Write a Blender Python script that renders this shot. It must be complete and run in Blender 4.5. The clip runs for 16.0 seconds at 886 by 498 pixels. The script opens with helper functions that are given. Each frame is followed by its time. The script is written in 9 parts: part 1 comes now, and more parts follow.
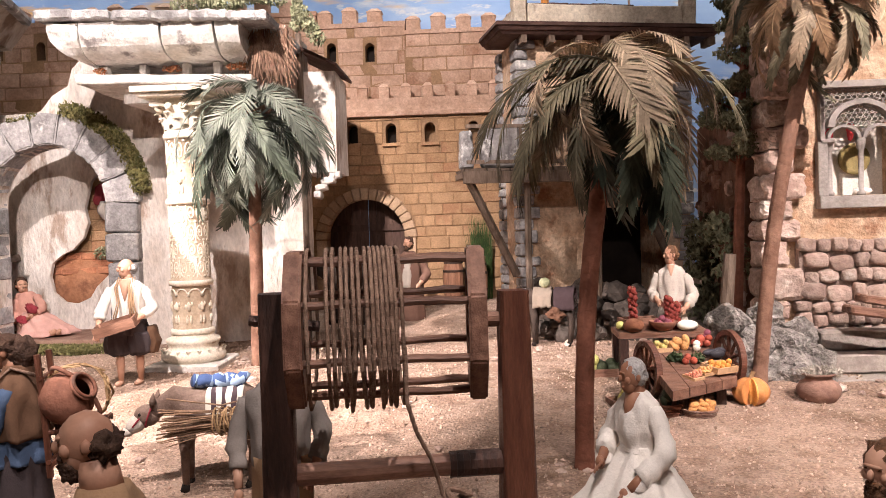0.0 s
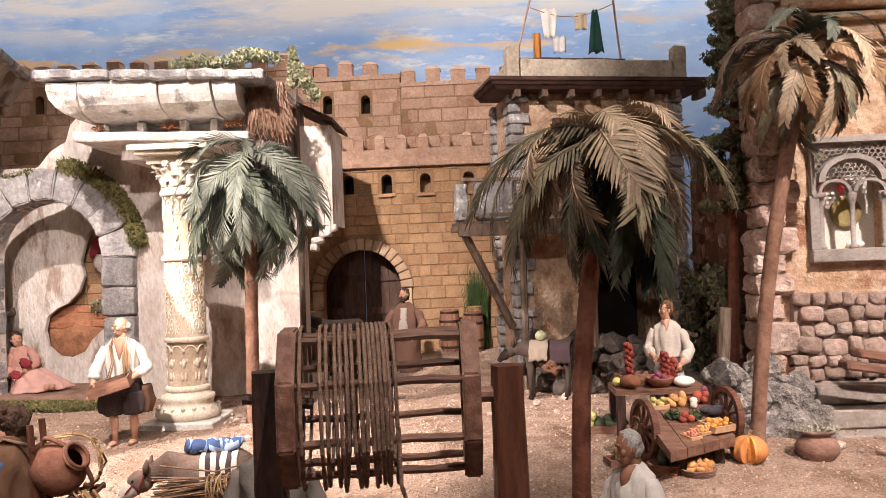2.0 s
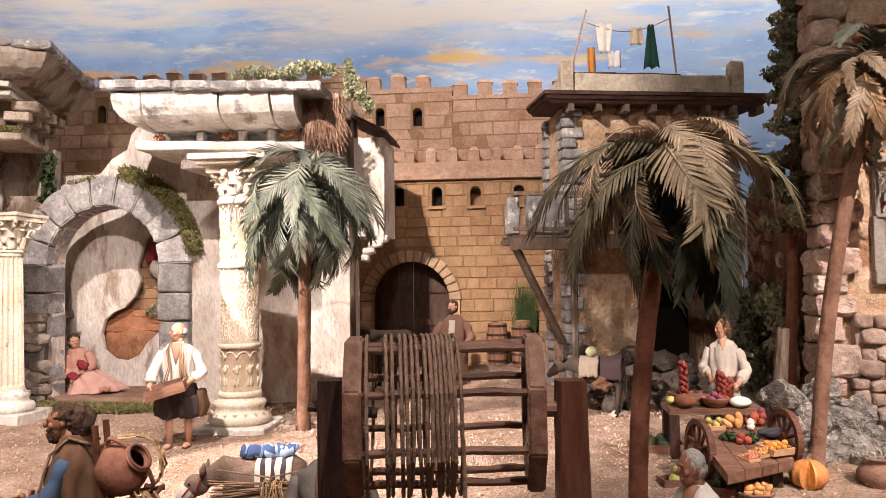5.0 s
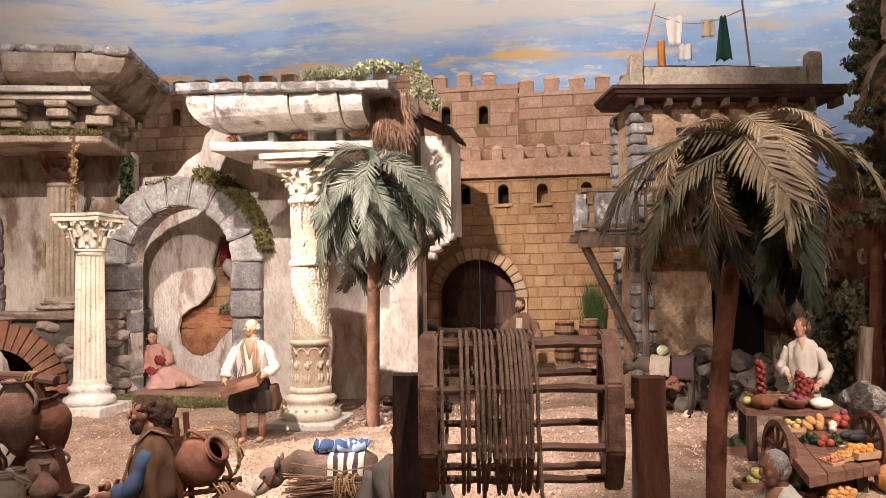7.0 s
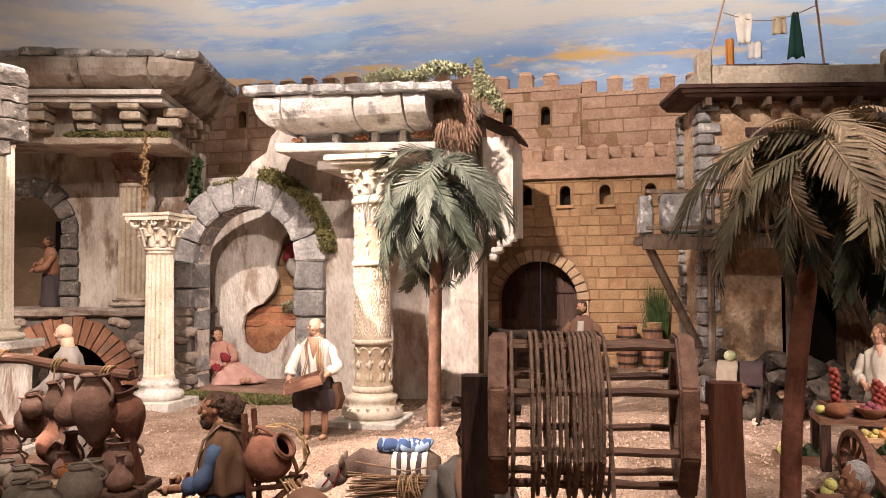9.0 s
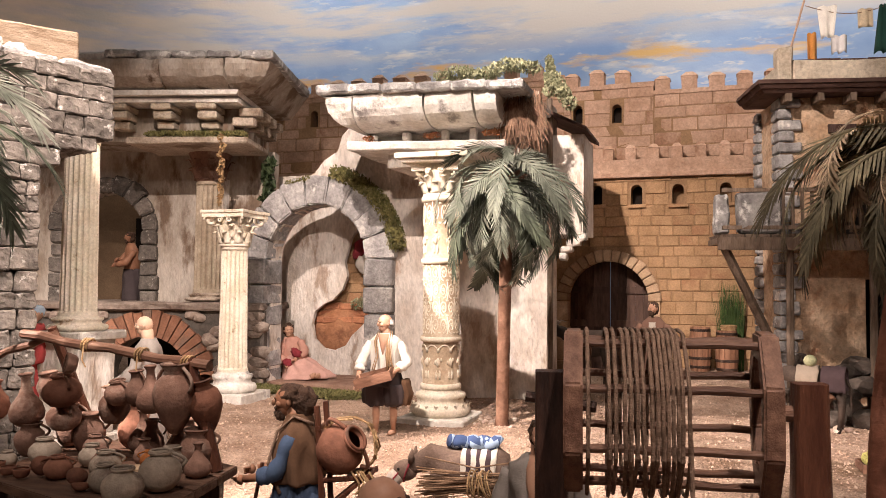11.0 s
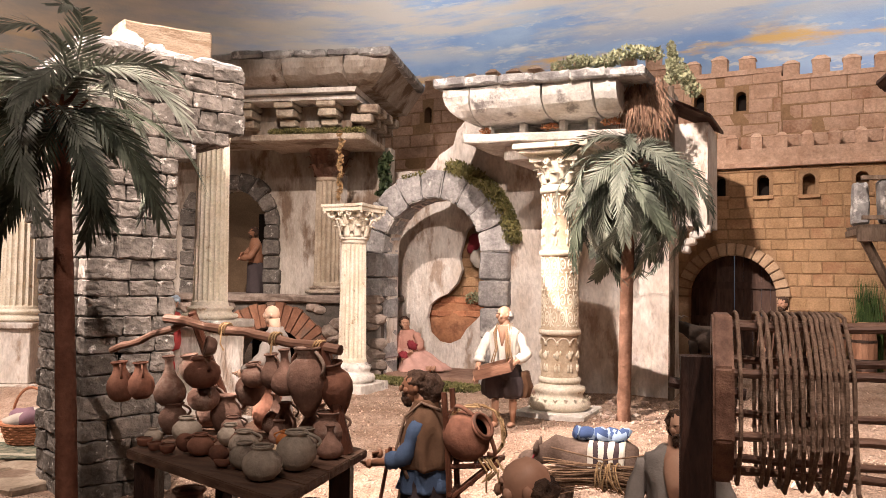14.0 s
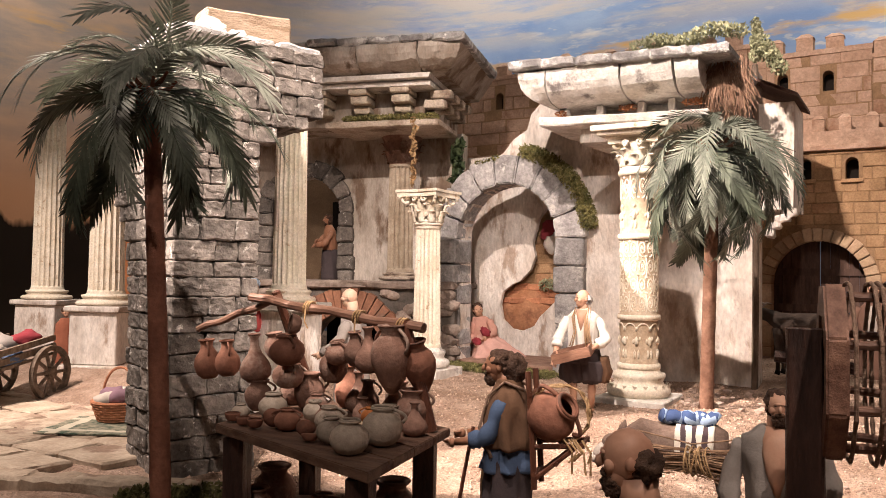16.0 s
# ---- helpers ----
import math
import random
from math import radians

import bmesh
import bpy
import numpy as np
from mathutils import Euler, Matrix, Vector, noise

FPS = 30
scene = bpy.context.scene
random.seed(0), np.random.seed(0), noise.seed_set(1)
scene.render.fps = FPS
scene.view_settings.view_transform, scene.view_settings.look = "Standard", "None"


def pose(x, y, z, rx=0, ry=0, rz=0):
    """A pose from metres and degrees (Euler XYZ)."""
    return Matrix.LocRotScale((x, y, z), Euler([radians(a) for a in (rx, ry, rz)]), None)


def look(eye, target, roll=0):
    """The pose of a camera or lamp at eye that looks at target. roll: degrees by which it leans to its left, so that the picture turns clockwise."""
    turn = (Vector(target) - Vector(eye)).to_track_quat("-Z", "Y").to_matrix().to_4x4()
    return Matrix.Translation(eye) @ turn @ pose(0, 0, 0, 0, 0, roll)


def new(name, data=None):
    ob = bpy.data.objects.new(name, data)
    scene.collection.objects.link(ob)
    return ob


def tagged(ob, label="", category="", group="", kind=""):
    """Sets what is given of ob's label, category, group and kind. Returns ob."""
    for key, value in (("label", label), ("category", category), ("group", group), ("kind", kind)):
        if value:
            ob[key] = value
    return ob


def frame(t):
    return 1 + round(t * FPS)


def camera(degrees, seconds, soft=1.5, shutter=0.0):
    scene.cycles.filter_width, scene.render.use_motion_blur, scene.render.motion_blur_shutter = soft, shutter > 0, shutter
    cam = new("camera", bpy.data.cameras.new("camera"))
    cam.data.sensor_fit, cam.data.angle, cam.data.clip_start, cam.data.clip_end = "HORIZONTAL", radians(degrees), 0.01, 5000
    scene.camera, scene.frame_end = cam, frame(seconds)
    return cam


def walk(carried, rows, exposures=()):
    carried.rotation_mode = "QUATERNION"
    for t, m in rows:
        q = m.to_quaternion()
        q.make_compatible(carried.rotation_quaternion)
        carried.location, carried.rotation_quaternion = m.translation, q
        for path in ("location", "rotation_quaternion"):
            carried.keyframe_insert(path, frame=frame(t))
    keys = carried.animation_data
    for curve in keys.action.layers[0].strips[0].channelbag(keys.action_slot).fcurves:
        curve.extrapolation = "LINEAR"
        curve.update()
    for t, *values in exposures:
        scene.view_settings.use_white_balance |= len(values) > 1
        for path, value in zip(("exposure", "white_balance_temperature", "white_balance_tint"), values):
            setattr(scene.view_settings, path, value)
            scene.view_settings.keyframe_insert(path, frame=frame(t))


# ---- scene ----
cam = camera(58.1, 16.0, soft=0.6)
PATH = [
    (0, (0.102, 0.254, 0.449), (0.016, 2.252, 0.399), -1.8),
    (0.5, (0.104, 0.252, 0.462), (0.023, 2.251, 0.445), -1.9),
    (1, (0.107, 0.251, 0.475), (0.029, 2.25, 0.48), -2.0),
    (1.5, (0.108, 0.252, 0.488), (0.031, 2.25, 0.509), -2.1),
    (2, (0.109, 0.248, 0.499), (0.034, 2.246, 0.549), -2.2),
    (2.5, (0.106, 0.245, 0.504), (0.03, 2.243, 0.574), -2.0),
    (3, (0.105, 0.242, 0.506), (0.029, 2.239, 0.59), -1.8),
    (5.5, (0.072, 0.243, 0.496), (-0.141, 2.23, 0.58), -0.9),
    (6, (0.071, 0.245, 0.494), (-0.174, 2.228, 0.576), -1.0),
    (6.5, (0.066, 0.245, 0.494), (-0.225, 2.221, 0.578), -0.9),
    (7, (0.061, 0.243, 0.494), (-0.277, 2.213, 0.579), -0.9),
    (7.5, (0.054, 0.242, 0.494), (-0.32, 2.205, 0.579), -0.8),
    (8, (0.053, 0.242, 0.494), (-0.356, 2.198, 0.58), -0.6),
    (8.5, (0.048, 0.245, 0.494), (-0.394, 2.194, 0.58), -0.4),
    (9, (0.043, 0.244, 0.493), (-0.435, 2.184, 0.583), -0.3),
    (11.5, (0.024, 0.245, 0.48), (-0.655, 2.124, 0.571), 0.5),
    (12, (0.016, 0.243, 0.475), (-0.706, 2.105, 0.566), 0.5),
    (12.5, (0.009, 0.241, 0.467), (-0.757, 2.087, 0.557), 0.6),
    (13, (0.001, 0.242, 0.466), (-0.81, 2.068, 0.555), 0.6),
    (13.5, (-0.007, 0.239, 0.463), (-0.858, 2.047, 0.552), 0.7),
    (14, (-0.014, 0.241, 0.459), (-0.896, 2.034, 0.545), 0.7),
    (14.5, (-0.022, 0.243, 0.45), (-0.951, 2.012, 0.532), 0.7),
    (15, (-0.031, 0.242, 0.444), (-0.999, 1.991, 0.52), 0.7),
    (15.5, (-0.04, 0.24, 0.441), (-1.036, 1.973, 0.511), 0.6),
    (16, (-0.053, 0.239, 0.429), (-1.08, 1.954, 0.494), 0.8),
]
walk(cam, [(t, look(eye, target, roll)) for t, eye, target, roll in PATH],
     [(0.0, 0.36, 6150, 10), (2.0, 0.18, 6350, 10), (5.5, 0.16, 6500, 10), (6.5, 0.06, 6550, 10), (8.0, 0.0, 6750, 10), (16.0, 0.02, 6750, 10)])

# ---- lights: unseen gallery spotlights above the front of the display, with added fill lamps ----
world = bpy.data.worlds.new("world")
scene.world = world
world.use_nodes = True
world.node_tree.nodes["Background"].inputs[0].default_value = (1.0, 0.86, 0.74, 1)
world.node_tree.nodes["Background"].inputs[1].default_value = 0.15


def spot(name, eye, target, power, degrees, radius, colour):
    data = bpy.data.lights.new(name, "SPOT")
    data.energy, data.spot_size, data.spot_blend = power, radians(degrees), 0.6
    data.shadow_soft_size, data.color = radius, colour
    ob = new(name, data)
    ob.matrix_world = look(eye, target)
    return ob


WARM = (1.0, 0.835, 0.755)
spot("spot_lamp_key", (-0.85, 0.75, 2.62), (-1.30, 3.05, 0.25), 575, 60, 0.014, WARM)
spot("spot_lamp_temple", (0.80, 0.62, 2.60), (-1.80, 2.55, 0.22), 430, 28, 0.014, WARM)
spot("spot_lamp_castle", (-0.78, 0.80, 2.64), (-0.04, 4.30, 1.16), 510, 33, 0.016, WARM)
spot("spot_lamp_alcove", (0.45, -1.40, 2.05), (-1.76, 3.90, 0.72), 620, 9.5, 0.014, WARM)
# unseen spot, added to brighten palm, windlass and near sand
spot("fill_spot_windlass", (0.55, 0.30, 2.60), (0.20, 1.70, 0.30), 180, 42, 0.016, WARM)
spot("spot_lamp_stall", (1.80, 0.50, 2.55), (1.62, 2.20, 0.26), 640, 52, 0.018, WARM)
spot("spot_lamp_left", (-3.25, 0.80, 2.68), (-2.65, 1.85, -0.10), 470, 40, 0.018, WARM)
spot("spot_lamp_pier", (-3.05, 0.15, 2.45), (-1.72, 1.60, 1.08), 1900, 27, 0.014, WARM)
# unseen spot, added to brighten the arcade columns
spot("fill_spot_arcade", (-2.90, 0.40, 2.70), (-3.40, 2.40, 0.30), 560, 46, 0.016, WARM)
# unseen wide fill, added to lift the whole front
spot("fill_flood", (0.15, -0.9, 2.75), (-0.1, 2.0, 0.1), 140, 100, 0.10, WARM)
# unseen area lamps, added to brighten the painted sky
for x in (-4.2, -2.6, -1.0, 0.6, 2.2):
    lamp = bpy.data.lights.new("canvas_fill_lamp", "AREA")
    lamp.shape, lamp.size, lamp.size_y, lamp.energy, lamp.color = "RECTANGLE", 1.4, 0.12, 26 if x < -3 else 22 if x > 0 else 15, (1.0, 0.92, 0.84)
    new("canvas_fill_lamp", lamp).matrix_world = look((x, 4.55 if x > -3 else 2.6, 2.85), (x * 1.08, 5.25 if x > -3 else 2.9, 1.75))

# ---- materials ----


def mat(name, a, b, scale=20.0, rough=0.8, bump=0.3, grain=180.0, vary=0.12, metal=0.0, stain=None, stain_scale=4.0,
        stain_at=0.55, stretch=(1, 1, 1), dist=0.004, spec=0.3, gc=0.2):
    """Two colours mixed by coarse noise, fine grain relief, a stain with a shape of its own and a shift from piece to piece."""
    m = bpy.data.materials.new(name)
    m.use_nodes = True
    nt = m.node_tree
    n, l = nt.nodes, nt.links
    bsdf = n["Principled BSDF"]
    bsdf.inputs["Roughness"].default_value = rough
    bsdf.inputs["Metallic"].default_value = metal
    bsdf.inputs["Specular IOR Level"].default_value = spec
    co = n.new("ShaderNodeTexCoord")
    mp = n.new("ShaderNodeMapping")
    mp.inputs["Scale"].default_value = stretch
    info = n.new("ShaderNodeObjectInfo")
    off = n.new("ShaderNodeVectorMath")
    off.operation = "SCALE"
    off.inputs[0].default_value = (7.1, 3.3, 5.7)
    l.new(info.outputs["Random"], off.inputs["Scale"])
    add = n.new("ShaderNodeVectorMath")
    l.new(co.outputs["Object"], add.inputs[0])
    l.new(off.outputs[0], add.inputs[1])
    l.new(add.outputs[0], mp.inputs[0])

    def tex(s, detail, r=0.6):
        t = n.new("ShaderNodeTexNoise")
        t.inputs["Scale"].default_value, t.inputs["Detail"].default_value, t.inputs["Roughness"].default_value = s, detail, r
        l.new(mp.outputs[0], t.inputs["Vector"])
        return t

    def mix(kind, fac, c1, c2):
        x = n.new("ShaderNodeMix")
        x.data_type, x.blend_type = "RGBA", kind
        for sock, v in ((x.inputs[0], fac), (x.inputs[6], c1), (x.inputs[7], c2)):
            if isinstance(v, bpy.types.NodeSocket):
                l.new(v, sock)
            elif isinstance(v, float):
                sock.default_value = v
            else:
                sock.default_value = (*v, 1)
        return x.outputs[2]

    def ramp(src, lo, hi):
        r = n.new("ShaderNodeMapRange")
        r.inputs[1].default_value, r.inputs[2].default_value = lo, hi
        l.new(src, r.inputs[0])
        return r.outputs[0]

    coarse, fine = tex(scale, 5), tex(grain, 3)
    col = mix("MIX", ramp(coarse.outputs[0], 0.35, 0.65), a, b)
    if stain:
        col = mix("MIX", ramp(tex(stain_scale, 6, 0.65).outputs[0], stain_at, stain_at + 0.09), col, stain)
    grains = ramp(fine.outputs[0], 0.25, 0.75)
    gm = n.new("ShaderNodeMapRange")
    gm.inputs[3].default_value, gm.inputs[4].default_value = 1 - gc, 1 + gc * 0.9
    l.new(grains, gm.inputs[0])
    col = mix("MULTIPLY", 1.0, col, gm.outputs[0])
    vm = n.new("ShaderNodeMapRange")
    vm.inputs[3].default_value, vm.inputs[4].default_value = 1 - vary, 1 + vary
    l.new(info.outputs["Random"], vm.inputs[0])
    col = mix("MULTIPLY", 1.0, col, vm.outputs[0])
    if vary:
        geo = n.new("ShaderNodeNewGeometry")
        im = n.new("ShaderNodeMapRange")
        im.inputs[3].default_value, im.inputs[4].default_value = 1 - vary, 1 + vary
        l.new(geo.outputs["Random Per Island"], im.inputs[0])
        col = mix("MULTIPLY", 1.0, col, im.outputs[0])
    l.new(col, bsdf.inputs["Base Color"])
    if bump:
        b1, b2 = n.new("ShaderNodeBump"), n.new("ShaderNodeBump")
        b1.inputs["Strength"].default_value, b1.inputs["Distance"].default_value = bump, dist
        b2.inputs["Strength"].default_value, b2.inputs["Distance"].default_value = bump, dist * 4
        l.new(fine.outputs[0], b1.inputs["Height"])
        l.new(coarse.outputs[0], b2.inputs["Height"])
        l.new(b2.outputs[0], b1.inputs["Normal"])
        l.new(b1.outputs[0], bsdf.inputs["Normal"])
    return m


SAND = mat("sand_and_grit", (0.33, 0.215, 0.155), (0.50, 0.36, 0.28), 11, 0.95, 1.0, 150, 0.0, stain=(0.21, 0.13, 0.085), stain_scale=2.3, stain_at=0.58, dist=0.012, gc=0.45)
CASTLE = mat("sandstone_block", (0.32, 0.195, 0.105), (0.46, 0.29, 0.165), 10, 0.9, 0.6, 120, 0.07, stain=(0.33, 0.18, 0.10), stain_scale=3, gc=0.25)
JOINT = mat("sandstone_joint", (0.25, 0.155, 0.088), (0.34, 0.215, 0.125), 14, 0.95, 0.4, 120, 0.0)
CASTLE_UP = mat("pale_sandstone", (0.40, 0.255, 0.18), (0.53, 0.365, 0.275), 9, 0.9, 0.8, 90, 0.06, stain=(0.31, 0.175, 0.115), stain_scale=3, gc=0.25)
PLASTER = mat("old_lime_plaster", (0.55, 0.475, 0.415), (0.78, 0.735, 0.69), 6, 0.9, 1.0, 60, 0.04, stain=(0.40, 0.31, 0.25), stain_scale=6.5, stain_at=0.545, stretch=(1.4, 1.4, 0.6), dist=0.006, gc=0.2)
OCHRE = mat("ochre_plaster", (0.46, 0.295, 0.185), (0.64, 0.48, 0.345), 12, 0.9, 1.0, 70, 0.04, stain=(0.33, 0.17, 0.10), stain_scale=7, stain_at=0.56, dist=0.006, gc=0.3)
MARBLE = mat("weathered_marble", (0.58, 0.53, 0.48), (0.78, 0.755, 0.72), 12, 0.75, 0.9, 70, 0.05, stain=(0.25, 0.225, 0.215), stain_scale=9, stain_at=0.585, gc=0.2)
# stained plaster, darkened to hold the deep shade on the temple front
TEMPLE = mat("shaded_stained_plaster", (0.29, 0.235, 0.185), (0.50, 0.45, 0.40), 5, 0.9, 0.9, 60, 0.04, stain=(0.18, 0.125, 0.09), stain_scale=4.5, stain_at=0.52, stretch=(1.5, 1.5, 0.6), gc=0.2)
TABLEW = mat("old_table_wood", (0.105, 0.056, 0.038), (0.21, 0.122, 0.084), 9, 0.6, 0.4, 70, 0.12, stretch=(1, 6, 6), spec=0.35)
RINGST = mat("gate_ring_stone", (0.37, 0.245, 0.155), (0.49, 0.35, 0.235), 10, 0.9, 0.6, 120, 0.07)
BARW = mat("barrel_oak", (0.24, 0.115, 0.07), (0.40, 0.21, 0.13), 9, 0.6, 0.4, 70, 0.12, stretch=(6, 6, 1))
CREAM = mat("cream_quarry_block", (0.30, 0.22, 0.155), (0.43, 0.335, 0.25), 9, 0.8, 0.6, 80, 0.0, stain=(0.24, 0.165, 0.11), stain_scale=6, stretch=(1, 5, 5))
PARAPET = mat("pale_rough_parapet", (0.46, 0.39, 0.305), (0.63, 0.555, 0.45), 11, 0.9, 0.9, 90, 0.05, stain=(0.33, 0.26, 0.20), stain_scale=7, gc=0.25)
SWARD = mat("low_yellow_green_sward", (0.15, 0.145, 0.05), (0.33, 0.305, 0.13), 30, 0.95, 0.5, 160, 0.3)
VBRICK = mat("dusty_vault_brick", (0.20, 0.092, 0.056), (0.31, 0.15, 0.095), 15, 0.9, 0.7, 110, 0.20, stain=(0.15, 0.10, 0.075), stain_scale=9)
FIBRE = mat("dry_coconut_fibre", (0.20, 0.105, 0.068), (0.42, 0.27, 0.19), 40, 0.9, 0.3, 150, 0.3)
GREYTOP = mat("lichened_grey_stone", (0.20, 0.19, 0.19), (0.44, 0.43, 0.42), 16, 0.9, 0.9, 90, 0.08, stain=(0.70, 0.69, 0.67), stain_scale=18, stain_at=0.55)
IVORY = mat("carved_ivory_stone", (0.66, 0.58, 0.46), (0.80, 0.74, 0.64), 14, 0.65, 0.3, 120, 0.04, stain=(0.42, 0.29, 0.18), stain_scale=22, stain_at=0.60)
IVORY_D = mat("brown_washed_stone", (0.38, 0.285, 0.195), (0.54, 0.44, 0.33), 16, 0.75, 0.3, 120, 0.04)
GREY = mat("grey_arch_stone", (0.21, 0.20, 0.20), (0.42, 0.405, 0.40), 14, 0.85, 1.0, 80, 0.14, stain=(0.58, 0.555, 0.53), stain_scale=12, stain_at=0.57, gc=0.3)
# pale flecks: dry-brushed white, with lit highlights put into the same colour
PIERST = mat("dark_rough_stone", (0.085, 0.074, 0.066), (0.20, 0.175, 0.155), 16, 0.9, 1.0, 80, 0.22, stain=(0.52, 0.49, 0.46), stain_scale=30, stain_at=0.60, gc=0.35)
MORTAR = mat("dark_mortar", (0.07, 0.062, 0.055), (0.13, 0.11, 0.095), 20, 0.95, 0.6, 120, 0.0)
RUBBLE = mat("pink_grey_rubble", (0.31, 0.215, 0.175), (0.50, 0.385, 0.325), 12, 0.9, 1.0, 80, 0.20, stain=(0.62, 0.54, 0.48), stain_scale=12, stain_at=0.58, gc=0.3)
BRICK = mat("red_clay_brick", (0.30, 0.12, 0.065), (0.44, 0.20, 0.11), 15, 0.9, 0.7, 110, 0.18)
WOOD = mat("red_brown_wood", (0.085, 0.028, 0.016), (0.17, 0.066, 0.038), 9, 0.5, 0.5, 70, 0.12, stretch=(6, 6, 1), spec=0.4)
WOODX = mat("red_brown_wood_lengthwise", (0.125, 0.060, 0.040), (0.26, 0.140, 0.095), 9, 0.55, 0.25, 70, 0.12, stretch=(1, 6, 6), spec=0.35)
DARKW = mat("black_brown_wood", (0.024, 0.012, 0.009), (0.075, 0.036, 0.026), 8, 0.55, 0.6, 60, 0.1, stretch=(5, 5, 1), spec=0.4)
GREYW = mat("weathered_grey_wood", (0.12, 0.085, 0.06), (0.24, 0.18, 0.14), 9, 0.8, 0.6, 60, 0.15, stretch=(5, 5, 1))
GATEW = mat("dark_gate_wood", (0.055, 0.030, 0.023), (0.105, 0.062, 0.047), 9, 0.7, 0.5, 70, 0.15, stretch=(5, 5, 1))
EAVE = mat("dark_eave_boards", (0.055, 0.028, 0.022), (0.11, 0.062, 0.050), 12, 0.8, 0.5, 80, 0.1)
CONC = mat("pale_render", (0.36, 0.285, 0.22), (0.54, 0.46, 0.385), 9, 0.9, 0.9, 90, 0.06, stain=(0.21, 0.15, 0.11), stain_scale=6, stain_at=0.53, gc=0.3)
ROPE = mat("twisted_rope", (0.18, 0.112, 0.078), (0.31, 0.205, 0.15), 60, 0.9, 0.5, 300, 0.10)
TWIG = mat("brown_twig", (0.13, 0.075, 0.045), (0.30, 0.19, 0.12), 40, 0.9, 0.4, 200, 0.25)
STRAW = mat("dry_straw", (0.26, 0.15, 0.07), (0.46, 0.31, 0.17), 40, 0.9, 0.5, 200, 0.2)
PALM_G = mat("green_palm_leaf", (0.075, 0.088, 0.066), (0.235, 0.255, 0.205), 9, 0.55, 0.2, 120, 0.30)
# darker leaf copy: shade of inner and lower fronds put into the colour
PALM_D = mat("shaded_palm_leaf", (0.030, 0.040, 0.026), (0.10, 0.115, 0.08), 9, 0.6, 0.2, 120, 0.30)
# pale leaf copy: silver lamp highlights put into the base colour
PALM_S = mat("highlight_palm_leaf", (0.12, 0.135, 0.105), (0.36, 0.375, 0.315), 9, 0.5, 0.2, 120, 0.30)
# dull dried leaf; also carries crown shade where fronds are shaded
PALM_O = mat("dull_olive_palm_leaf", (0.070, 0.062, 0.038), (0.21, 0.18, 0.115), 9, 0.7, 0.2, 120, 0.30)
PALM_T = mat("dried_olive_palm_leaf", (0.29, 0.22, 0.145), (0.57, 0.44, 0.305), 9, 0.65, 0.2, 120, 0.28)
PALM_M = mat("greenish_dried_palm_leaf", (0.16, 0.145, 0.085), (0.39, 0.335, 0.215), 9, 0.65, 0.2, 120, 0.28)
PALM_B = mat("rusty_dried_palm_leaf", (0.20, 0.115, 0.06), (0.40, 0.26, 0.15), 9, 0.7, 0.2, 120, 0.28)
TRUNK = mat("smooth_palm_trunk", (0.14, 0.070, 0.045), (0.26, 0.145, 0.10), 14, 0.85, 0.7, 90, 0.08)
TRUNK_D = mat("dark_palm_trunk", (0.15, 0.055, 0.033), (0.26, 0.108, 0.068), 14, 0.75, 0.7, 90, 0.08)
MOSS = mat("brown_green_moss", (0.085, 0.085, 0.028), (0.25, 0.22, 0.09), 30, 0.95, 0.5, 160, 0.3)
IVY = mat("ivy_leaf", (0.02, 0.035, 0.014), (0.07, 0.095, 0.04), 25, 0.6, 0.2, 120, 0.3)
PALELEAF = mat("pale_green_leaf", (0.17, 0.18, 0.10), (0.38, 0.38, 0.24), 25, 0.7, 0.2, 120, 0.25)
CONIFER = mat("conifer_needle", (0.07, 0.072, 0.04), (0.25, 0.24, 0.145), 14, 0.8, 0.2, 120, 0.35)
TERRA = mat("terracotta", (0.18, 0.075, 0.048), (0.28, 0.13, 0.086), 14, 0.8, 0.35, 90, 0.14, stain=(0.13, 0.07, 0.052), stain_scale=9)
CLAYB = mat("brown_clay", (0.15, 0.080, 0.058), (0.28, 0.165, 0.125), 14, 0.85, 0.5, 90, 0.2, stain=(0.33, 0.24, 0.195), stain_scale=9, stain_at=0.53)
CLAYG = mat("grey_glazed_clay", (0.30, 0.245, 0.195), (0.47, 0.39, 0.315), 14, 0.65, 0.4, 90, 0.14, stain=(0.15, 0.10, 0.075), stain_scale=8, stain_at=0.56)
# near-black paint for unlit depth behind openings; also hooves and eyes
INKY = mat("unlit_depth_and_hoof", (0.012, 0.008, 0.006), (0.02, 0.014, 0.011), 10, 0.95, 0.0, 50, 0.0)
IRON = mat("rusty_iron", (0.05, 0.035, 0.03), (0.11, 0.07, 0.055), 30, 0.6, 0.4, 120, 0.0, metal=0.6)


